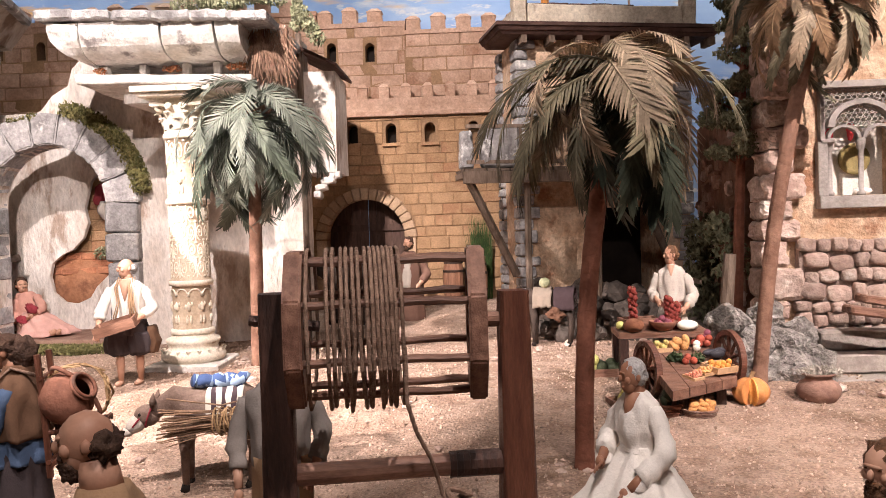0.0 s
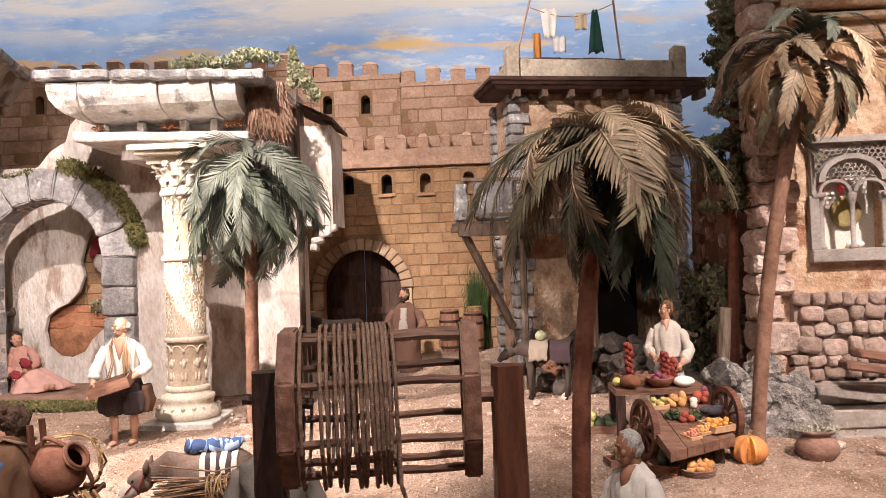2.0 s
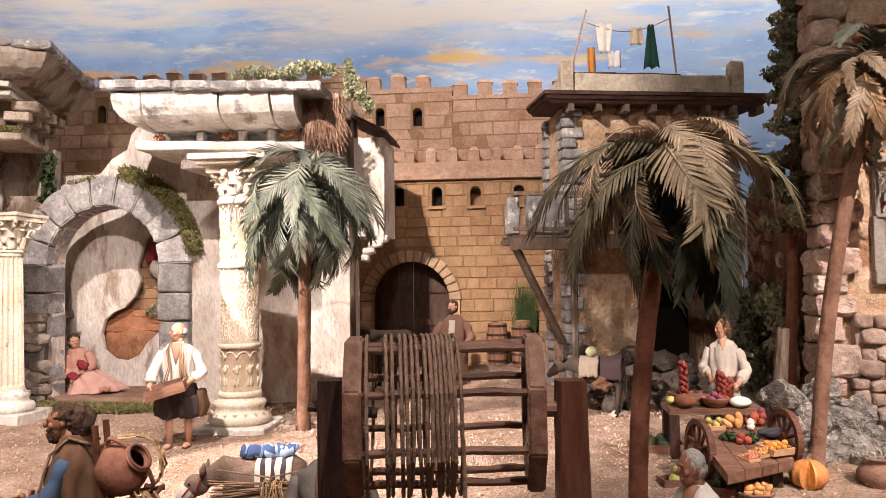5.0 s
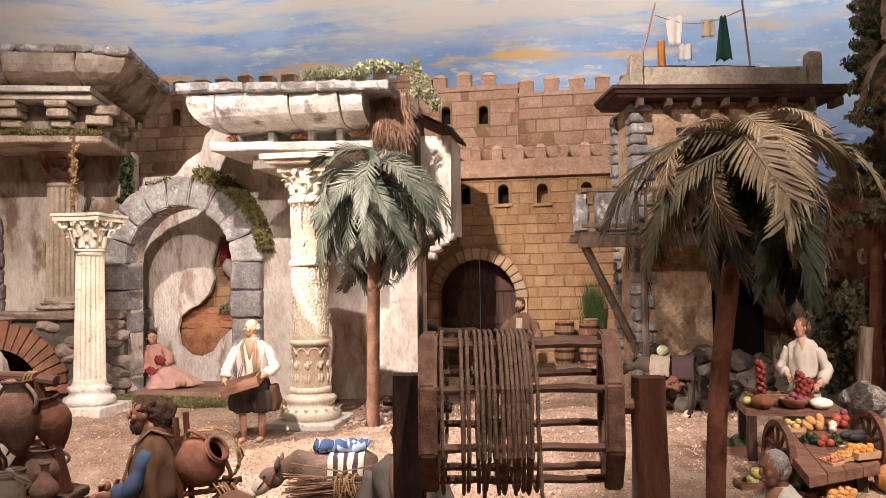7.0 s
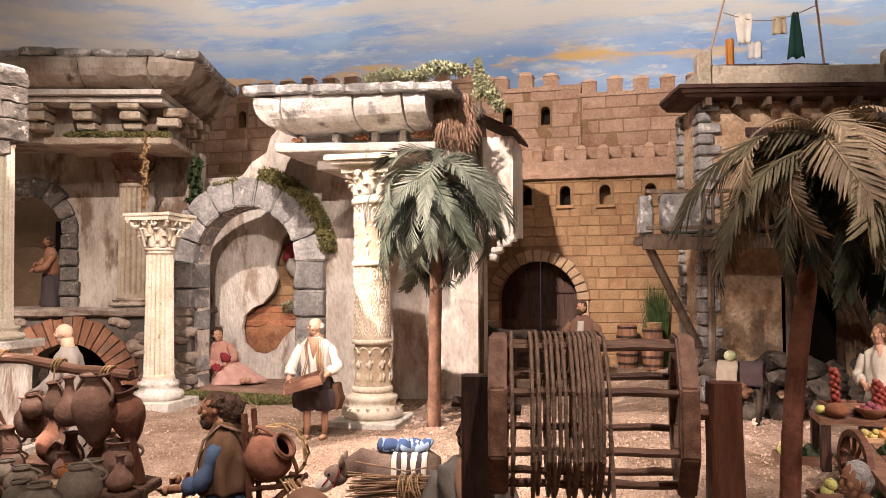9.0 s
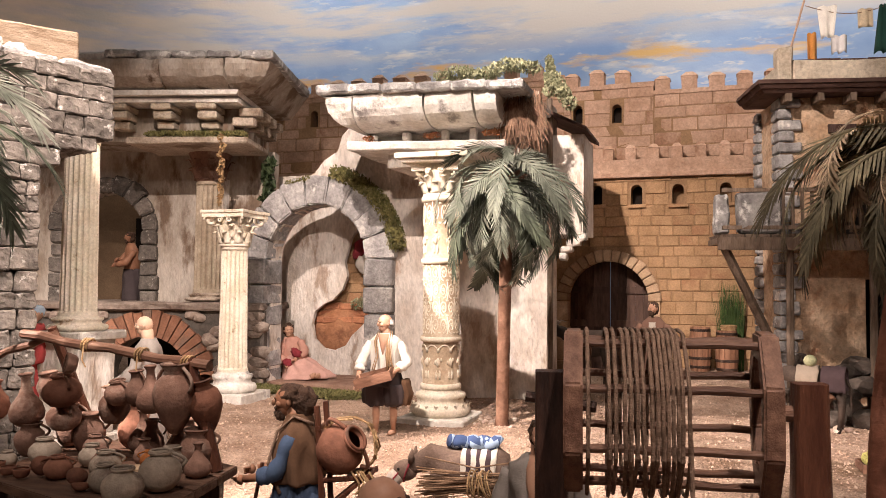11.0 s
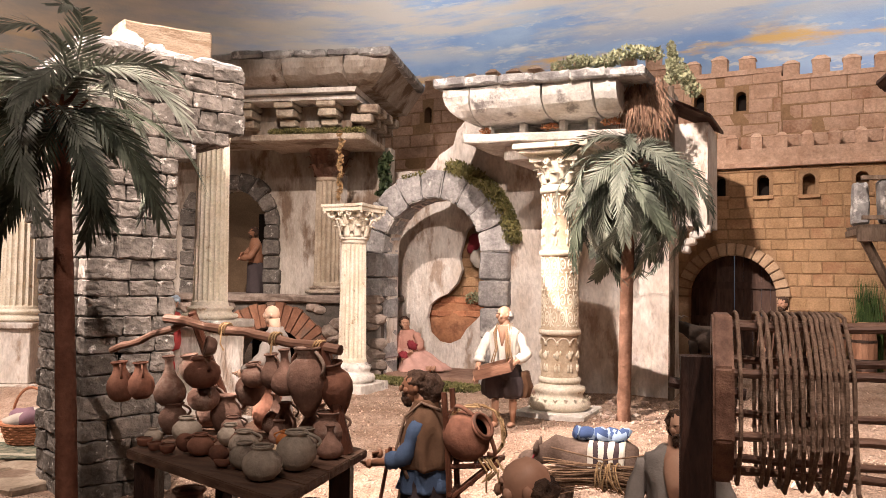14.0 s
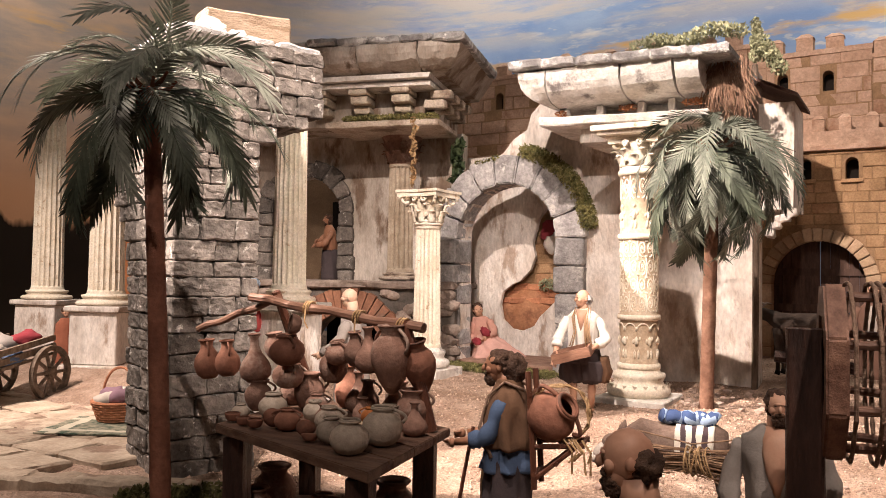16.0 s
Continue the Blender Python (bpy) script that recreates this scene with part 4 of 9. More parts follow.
def build_tower():
    tower = thing("balcony_tower", "ochre plaster house with stone quoins, balcony and flat roof", "house", at(0.279, 3.60, 0, 0, 0, 12.5) @ at(-0.279, -3.60, 0))
    y = 3.60
    door = [(0.50, 0.69), (0.50, 1.09), (0.76, 1.09), (0.76, 0.69)]
    cave = [(0.60, 0.02), (0.60, 0.52), (0.93, 0.52), (0.93, 0.02)]
    bm = bmesh.new()
    holed(bm, [(0.29, -0.05), (1.05, -0.05), (1.05, 1.227), (0.29, 1.227)], [door, cave], y, y + 0.10)
    part("front_wall", bm, OCHRE, tower, "crumbling ochre plaster wall")
    bm = bmesh.new()
    box(bm, (0.292, y + 0.10, -0.05), (0.39, y + 0.30, 1.227), jitter=0.002)
    part("side_wall", bm, OCHRE, tower)
    bm = bmesh.new()
    box(bm, (0.95, y + 0.10, -0.05), (1.048, y + 0.30, 1.227))
    part("side_wall", bm, OCHRE, tower)
    # black sheet paints the shade of the room behind both openings
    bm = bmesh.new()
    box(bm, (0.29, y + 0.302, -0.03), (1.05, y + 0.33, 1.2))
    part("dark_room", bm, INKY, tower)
    bm = bmesh.new()
    box(bm, (0.47, y - 0.012, 1.088), (0.79, y + 0.06, 1.118), jitter=0.003)
    part("lintel", bm, DARKW, tower, "dark timber lintel")
    z, k = 0.02, 0
    while z < 1.20:
        h = R.uniform(0.04, 0.062)
        for x0, s in ((0.278, 1), (1.062, -1)):
            w = R.uniform(0.075, 0.095) if k % 2 else R.uniform(0.05, 0.068)
            bm = rough_block(w, 0.09, h - 0.005, 0.005, R.random() * 9, 1)
            part("quoin", bm, GREY, tower).matrix_basis = at(x0 + s * w / 2, y + 0.028, z + h / 2)
        bm = rough_block(0.05, R.uniform(0.05, 0.08), h - 0.005, 0.006, R.random() * 9, 1)
        part("quoin", bm, GREY, tower).matrix_basis = at(0.296, y + 0.275, z + h / 2, 0, R.uniform(-2, 2))
        z += h
        k += 1
    # hipped eaves and parapet
    x0, x1, y0, y1 = 0.175, 1.165, 3.480, 3.80
    for z0, z1, a, b in ((1.228, 1.24, 0.034, 0.022), (1.242, 1.256, 0.016, 0.006), (1.258, 1.274, 0.0, 0.004)):
        bm = bmesh.new()
        lo = [bm.verts.new(v) for v in ((x0 + a, y0 + a, z0), (x1 - a, y0 + a, z0), (x1 - a, y1, z0), (x0 + a, y1, z0))]
        hi = [bm.verts.new(v) for v in ((x0 + b, y0 + b, z1), (x1 - b, y0 + b, z1), (x1 - b, y1, z1), (x0 + b, y1, z1))]
        for i in range(4):
            j = (i + 1) % 4
            bm.faces.new((lo[i], lo[j], hi[j], hi[i]))
        bm.faces.new(lo[::-1])
        bm.faces.new(hi)
        part("eave_course", bm, EAVE, tower, "dark stained eave boards")
    for k in range(9):
        bm = bmesh.new()
        box(bm, (-0.011, 0, -0.030), (0.011, 0.09, 0.0), jitter=0.001)
        part("rafter_end", bm, GREYW, tower).matrix_basis = at(0.30 + 0.118 * k, 3.512, 1.227)
    for lo, hi in (((0.32, 3.530, 1.274), (1.00, 3.575, 1.359)), ((0.270, 3.580, 1.274), (0.315, 3.80, 1.349)), ((0.955, 3.580, 1.274), (1.00, 3.80, 1.354)), ((1.003, 3.520, 1.274), (1.058, 3.580, 1.419)), ((0.262, 3.520, 1.274), (0.317, 3.578, 1.409))):
        bm = rough_block(hi[0] - lo[0], hi[1] - lo[1], hi[2] - lo[2], 0.006, lo[0] * 30, 5)
        part("parapet", bm, PARAPET, tower, "rough pale render parapet").matrix_basis = at((lo[0] + hi[0]) / 2, (lo[1] + hi[1]) / 2, (lo[2] + hi[2]) / 2)
    bm = bmesh.new()
    box(bm, (0.318, 3.578, 1.274), (0.952, 3.80, 1.299))
    part("roof_deck", bm, CONC, tower)
    for k in range(5):
        bm = rough_block(0.094, 0.20, 0.012, 0.003, k + 2, 2)
        part("roof_cover", bm, EAVE, tower, "dark tarred roof board").matrix_basis = at(0.375 + 0.097 * k, 3.69, 1.376 + 0.002 * (k % 2), 2, R.uniform(-1, 1))
    # balcony
    bm = bmesh.new()
    box(bm, (0.015, 3.42, 0.648), (0.82, 3.60, 0.668), jitter=0.002)
    deck = part("balcony_deck", bm, GREYW, tower, "grey plank balcony deck")
    for k in range(9):
        bm = bmesh.new()
        box(bm, (-0.042, 0, 0), (0.042, 0.19, 0.012), jitter=0.002)
        part("plank", bm, GREYW, deck).matrix_basis = at(0.06 + 0.09 * k, 3.41, 0.670)
    bm = bmesh.new()
    box(bm, (0.008, 3.404, 0.622), (0.83, 3.419, 0.668), jitter=0.003)
    part("edge_beam", bm, GREYW, tower, "weathered timber edge beam")
    for z in (0.84, 0.70):
        bm = bmesh.new()
        box(bm, (0.03, 3.425, z), (0.80, 3.443, z + 0.014))
        part("rail", bm, GREYW, tower)
    for k in range(6, 22):
        bm = bmesh.new()
        box(bm, (-0.005, 0, 0), (0.005, 0.01, 0.15))
        part("baluster", bm, GREYW, tower).matrix_basis = at(0.045 + 0.034 * k, 3.43, 0.69)
    for x, w in ((0.165, 0.15), (0.045, 0.05)):
        bm = rough_block(w, 0.06, 0.155, 0.008, x * 40, 3)
        part("balcony_stone", bm, GREYTOP, tower, "whitewashed balcony block").matrix_basis = at(x, 3.455 if w > 0.1 else 3.52, 0.762)
    for x0 in (0.03, 0.72):
        bm = bmesh.new()
        tube(bm, [(x0, 3.44, 0.65), (x0 + 0.22, 3.55, 0.25)], 0.017, 6)
        part("brace", bm, GREYW, tower, "weathered timber brace")
    for x in (0.275, 0.57):
        bm = bmesh.new()
        tube(bm, [(x, 3.46, 0.0), (x + 0.004, 3.46, 0.65)], 0.014, 7)
        part("post", bm, GREYW, tower)
    # laundry on the roof
    line = thing("washing_line", "washing line on two thin poles on the roof", "washing line")
    for x0, x1 in ((0.30, 0.378), (0.77, 0.732)):
        bm = bmesh.new()
        tube(bm, [(x0 + 0.02, 3.75, 1.369), (x1 + 0.03, 3.75, 1.69)], 0.0045, 6)
        part("pole", bm, mat("pale_stick", (0.42, 0.26, 0.18), (0.55, 0.38, 0.28), 20), line)
    bm = bmesh.new()
    tube(bm, [(0.402 + 0.365 * t, 3.75, 1.635 - 0.05 * math.sin(math.pi * t)) for t in [i / 10 for i in range(11)]], 0.0018, 5)
    part("cord", bm, ROPE, line)
    for x, z, w, h, c, tip in ((0.483, 1.625, 0.075, 0.13, (0.72, 0.69, 0.64), 0.6), (0.621, 1.60, 0.055, 0.075, (0.60, 0.50, 0.36), 1.0), (0.684, 1.61, 0.065, 0.19, (0.02, 0.07, 0.055), 1.5), (0.425, 1.52, 0.035, 0.12, (0.50, 0.22, 0.06), 1.0), (0.525, 1.50, 0.055, 0.07, (0.62, 0.60, 0.60), 0.9)):
        bm = bmesh.new()
        grid = []
        for j in range(7):
            t = j / 6
            ww = w * (1 + (tip - 1) * t) if tip <= 1 else w * (0.35 + 0.65 * t)
            grid.append([bm.verts.new((x + ww * (i / 6 - 0.5), 3.75 + 0.010 * math.sin(i * 1.7 + x * 40) * (0.4 + t), z - h * t - 0.004 * math.cos(i * 2))) for i in range(7)])
        for a, b in zip(grid, grid[1:]):
            for i in range(6):
                bm.faces.new((a[i], a[i + 1], b[i + 1], b[i]))
        cl = thing("hung_cloth", "small cloth hung on the roof washing line", "laundry", bm=bm, material=mat("cloth_line", c, tuple(v * 1.15 for v in c), 30, 0.95, 0.3, 300, 0.05), smooth=True)
        cl.modifiers.new("thick", "SOLIDIFY").thickness = 0.002
    # rubble bank and reeds at the foot
    bank = thing("rubble_bank", "low bank of dark rubble at the house foot", "rubble")
    DARKR = mat("dark_bank_stone", (0.055, 0.045, 0.038), (0.125, 0.10, 0.085), 14, 0.9, 0.9, 80, 0.2)
    for k in range(74):
        x, yy = R.uniform(0.30, 1.0), R.uniform(3.34, 3.58)
        bm = rock_mesh(R.uniform(0.028, 0.055), k, (1.15, 1, 0.8), 2)
        part("stone", bm, DARKR, bank).matrix_basis = at(x, yy, 0.015 + (yy - 3.34) * 0.75 + R.uniform(0, 0.02), 0, 0, R.uniform(0, 360))
    reeds = thing("reed_bush", "dark green reeds growing by the castle wall", "plant")
    bm, q = bmesh.new(), random.Random(3)
    for k in range(170):
        x, yy, h, a = 0.118 + q.gauss(0, 0.026), 4.255 + q.uniform(-0.025, 0.02), q.uniform(0.34, 0.47), q.uniform(0, 6.3)
        lean = q.uniform(0.01, 0.055)
        tube(bm, [(x, yy, 0.04), (x + lean * 0.25 * math.cos(a), yy + lean * 0.2 * math.sin(a), 0.04 + h * 0.55), (x + lean * math.cos(a), yy + lean * 0.7 * math.sin(a), 0.04 + h)], [0.0028, 0.0024, 0.0005], 4)
    part("reed_clump", bm, mat("fresh_reed", (0.02, 0.042, 0.010), (0.065, 0.105, 0.028), 25, 0.7, 0.2, 120, 0.3), reeds)["kind"] = "stuff"


# ---- house with the lattice window ----


def ring_arch(bm, cx, cz, r0, r1, y0, y1, n=14):
    holed(bm, arc(cx, cz, r1, 0, 180, n) + arc(cx, cz, r0, 180, 0, n), [], y0, y1)


def build_lattice_house():
    house = thing("lattice_window_house", "plastered house with rubble base and carved lattice window", "house")
    y = 2.78
    hole = [(1.182, 0.515), (1.182, 0.845), (1.404, 0.845), (1.404, 0.515)]
    bm = bmesh.new()
    holed(bm, [(1.02, -0.08), (2.6, -0.08), (2.6, 1.45), (1.02, 1.45)], [hole], y, y + 0.09)
    part("wall", bm, OCHRE, house, "pale ochre plaster wall")
    bm = bmesh.new()
    box(bm, (1.045, y + 0.091, -0.08), (1.11, 2.92, 1.45))
    part("side_wall", bm, OCHRE, house)
    gw = thing("yard_wall", "crumbling red-brown rubble wall between two houses", "wall")
    bm = rough_block(0.05, 0.54, 0.90, 0.01, 5, 8)
    part("wall", bm, mat("red_brown_earth_wall", (0.15, 0.075, 0.05), (0.26, 0.15, 0.105), 9, 0.95, 1.0, 60, 0.0, stain=(0.11, 0.07, 0.05), stain_scale=6), gw).matrix_basis = at(1.035, 3.30, 0.38)
    for q in range(46):
        bm = rough_block(0.03, R.uniform(0.04, 0.09), R.uniform(0.035, 0.06), 0.008, R.random() * 9, 1)
        part("stone", bm, RUBBLE if q % 4 == 0 else CLAYB, gw).matrix_basis = at(1.012, R.uniform(3.06, 3.54), 0.05 + 0.016 * q, 0, 0, R.uniform(-5, 5))
    k, z = 0, -0.05
    while z < 1.40:
        h = R.uniform(0.06, 0.10)
        w = (0.12 if k % 2 else 0.085) + R.uniform(-0.01, 0.01)
        bm = rough_block(w, 0.13, h - 0.004, 0.009, R.random() * 9, 4, 0.8)
        part("quoin", bm, RUBBLE, house).matrix_basis = at(1.0 + w / 2 - 0.01 - 0.02 * (z < 0.55) * (1 - z), y + 0.02, z + h / 2, 0, R.uniform(-2, 2), R.uniform(-3, 3))
        z += h
        k += 1
    # window
    win = part("lattice_window", bmesh.new(), GREYW, house, "grey carved twin-arched window frame")
    win.matrix_basis = at(1.293, 0, 0.475) @ Matrix.Diagonal((1.2, 1, 0.958, 1)) @ at(-1.2575, 0, -0.475)
    GREYP = mat("grey_painted_timber", (0.24, 0.21, 0.19), (0.36, 0.32, 0.29), 14, 0.75, 0.4, 100, 0.05)
    for lo, hi in (((1.143, 2.745, 0.475), (1.372, 2.80, 0.515)), ((1.143, 2.755, 0.515), (1.168, 2.80, 0.69)), ((1.347, 2.755, 0.515), (1.372, 2.80, 0.69)), ((1.150, 2.75, 0.86), (1.366, 2.80, 0.882)), ((1.150, 2.757, 0.69), (1.163, 2.80, 0.86)), ((1.353, 2.757, 0.69), (1.366, 2.80, 0.86)), ((1.15, 2.75, 0.684), (1.185, 2.80, 0.696)), ((1.33, 2.75, 0.684), (1.366, 2.80, 0.696))):
        bm = bmesh.new()
        box(bm, lo, hi, bevel=0.003)
        part("frame_bar", bm, GREYP, win)
    bm = bmesh.new()
    ring_arch(bm, 1.2575, 0.735, 0.072, 0.088, 2.755, 2.79)
    part("large_arch", bm, GREYP, win)
    for cx in (1.2125, 1.3025):
        bm = bmesh.new()
        ring_arch(bm, cx, 0.70, 0.034, 0.043, 2.762, 2.785)
        part("small_arch", bm, GREYP, win)
    for x in (1.2575, 1.178, 1.338):
        bm = bmesh.new()
        lathe(bm, [(0.011, 0.515), (0.012, 0.525), (0.007, 0.53), (0.007, 0.66), (0.0105, 0.668), (0.013, 0.69), (0.013, 0.70)], 12, at(x, 2.775, 0))
        part("colonette", bm, GREYP, win, smooth=True)
    bm = bmesh.new()
    s = 0.0145
    for i in range(15):
        for j in range(12):
            x, z = 1.163 + s * (i + 0.5 * (j % 2)), 0.70 + s * j
            d = math.hypot(x - 1.2575, z - 0.735)
            inner = min(math.hypot(x - 1.2125, z - 0.70), math.hypot(x - 1.3025, z - 0.70))
            if z > 0.862 or x > 1.355 or (0.068 < d < 0.09) or (d < 0.07 and inner < 0.045) or (z < 0.735 and d < 0.07 and inner < 0.05):
                continue
            tube(bm, [(x + s * 0.5 * math.cos(a), 2.772, z + s * 0.5 * math.sin(a)) for a in [q * math.pi / 3 for q in range(7)]], 0.0017, 4)
    part("pierced_lattice", bm, GREYP, win, "pierced honeycomb lattice")
    bm = bmesh.new()
    box(bm, (1.13, 2.872, 0.50), (1.47, 2.892, 0.90))
    part("niche_back", bm, mat("white_niche_paint", (0.66, 0.62, 0.55), (0.72, 0.68, 0.62), 8, 0.9, 0.2), house)
    bm = bmesh.new()
    lathe(bm, [(0.001, 0.004), (0.026, 0.003), (0.030, 0.006), (0.043, 0.010), (0.044, 0.006), (0.030, 0.0), (0.001, 0.0)], 28, at(1.311, 2.868, 0.632, 90) @ Matrix.Scale(1.15, 4))
    thing("brass_plate", "olive brass plate leaning in the window niche", "plate", bm=bm, material=mat("dull_brass", (0.20, 0.15, 0.055), (0.28, 0.22, 0.09), 20, 0.7, 0.2, metal=0.1), smooth=True)
    for x, c in ((1.232, (0.45, 0.03, 0.05)), (1.300, (0.42, 0.04, 0.05))):
        bm = rock_mesh(0.02, x * 9, (0.7, 0.4, 1.5), 2, 0.3)
        thing("red_cloth", "folded red cloth hanging in the window niche", "cloth", at(x, 2.855, 0.722), bm=bm, material=mat("red_cloth", c, tuple(v * 1.3 for v in c), 40), smooth=True)
    bm = rock_mesh(0.024, 3.3, (1.3, 0.8, 0.6), 2, 0.4)
    thing("white_cloth", "crumpled white cloth on the window sill", "cloth", at(1.325, 2.84, 0.527), bm=bm, material=mat("white_linen", (0.7, 0.67, 0.64), (0.78, 0.75, 0.72), 40), smooth=True)
    # string mouldings near the top
    for xa, z0, z1, d in ((1.12, 1.262, 1.282, 0.050), (1.12, 1.228, 1.250, 0.034), (1.12, 1.150, 1.172, 0.060), (1.12, 1.120, 1.150, 0.030)):
        bm = rough_block(2.6 - xa, d, z1 - z0, 0.004, z0 * 9, 8)
        part("moulding", bm, OCHRE, house, "worn plaster string moulding").matrix_basis = at((xa + 2.6) / 2, y - d / 2 - 0.001, (z0 + z1) / 2)
    # rubble facing on the base: fieldstones in rough courses
    bm = bmesh.new()
    box(bm, (1.09, 2.752, -0.08), (2.6, 2.785, 0.355), jitter=0.002)
    base = part("rubble_base", bm, mat("pinkish_mortar", (0.20, 0.145, 0.12), (0.30, 0.23, 0.20), 20, 0.95, 0.6), house, "pink-grey fieldstone base")
    z = -0.06
    places, shapes = [], []
    for k in range(14):
        bm = bmesh.new()
        bmesh.ops.create_cube(bm, size=2)
        bmesh.ops.subdivide_edges(bm, edges=bm.edges[:], cuts=3, use_grid_fill=True)
        for v in bm.verts:
            q = v.co.copy()
            n8 = (abs(q.x) ** 5 + abs(q.y) ** 5 + abs(q.z) ** 5) ** 0.2
            v.co = q / n8 * (1 + 0.16 * noise.noise(q * 0.9 + Vector((k * 4.1, 0, 0))) + 0.09 * noise.noise(q * 2.4 + Vector((0, k * 3.0, 0))))
            v.co = Vector((v.co.x * 0.025, v.co.y * 0.024, v.co.z * 0.020))
        shapes.append(mesh_of("fieldstone", bm, RUBBLE, True))
    while z < 0.34:
        h = R.uniform(0.030, 0.056)
        x = 1.07 + R.uniform(0, 0.03)
        while x < 2.5:
            w = h * R.uniform(0.7, 1.6)
            places.append((R.randrange(14), at(x + w / 2, 2.752 + R.uniform(-0.006, 0.004), z + h / 2 + R.uniform(-0.007, 0.007), 0, R.uniform(-9, 9), 0) @ Matrix.Diagonal((w * 18.8, 1, h * 23.5, 1))))
            x += w
        z += h
    pieces(shapes, "fieldstone", places, base, 280)
    # steps
    steps = thing("stone_steps", "grey worn stone steps beside the rubble wall", "steps")
    STEP = mat("grey_step_stone", (0.25, 0.21, 0.185), (0.41, 0.36, 0.32), 12, 0.85, 0.5, 90, 0.1)
    for k, (zt, yf) in enumerate(((-0.005, 2.50), (0.052, 2.575), (0.109, 2.65))):
        bm = rough_block(0.62, 2.76 - yf, 0.055, 0.005, k, 4)
        part("step", bm, STEP, steps).matrix_basis = at(1.10 + 0.31 + 0.004 * k, (yf + 2.76) / 2, zt - 0.0275)
        bm = bmesh.new()
        box(bm, (-0.30, 0, -0.06), (0.31, 0.2, -0.03))
        part("riser", bm, STEP, steps).matrix_basis = at(1.42, yf + 0.015, zt)
    for k, (x, zz, w) in enumerate(((1.124, 0.182, 0.36), (1.195, 0.206, 0.33))):
        bm = rough_block(w, 0.07, 0.024, 0.005, k + 5, 3)
        part("side_slab", bm, WOODX, steps, "brown slab beside the steps").matrix_basis = at(x + w / 2, 2.52 + 0.075 * k, zz - 0.02, 0, 9)
    rocks = thing("rock_pile", "pile of grey boulders at the wall foot", "rocks")
    for k, (x, yy, z, s) in enumerate(((0.862, 2.72, 0.135, 0.066), (0.94, 2.70, 0.075, 0.070), (0.855, 2.66, 0.05, 0.055), (1.005, 2.66, 0.065, 0.062), (0.92, 2.58, 0.005, 0.060), (1.00, 2.56, 0.015, 0.058), (1.065, 2.58, 0.035, 0.052), (0.86, 2.56, -0.01, 0.042), (1.05, 2.51, -0.01, 0.038), (0.98, 2.74, 0.15, 0.055), (1.07, 2.70, 0.10, 0.050))):
        bm = rock_mesh(s, k + 50, (1, 0.9, 0.85), 3, 0.45)
        part("boulder", bm, mat("boulder%d" % k, (0.19, 0.17, 0.155), (0.42, 0.38, 0.345), 22, 0.9, 1.0, 70, 0.1, stain=(0.50, 0.46, 0.42), stain_scale=16, stain_at=0.57, dist=0.012, gc=0.4), rocks).matrix_basis = at(x, yy, z)


# ---- left ruin with the modillion cornice ----


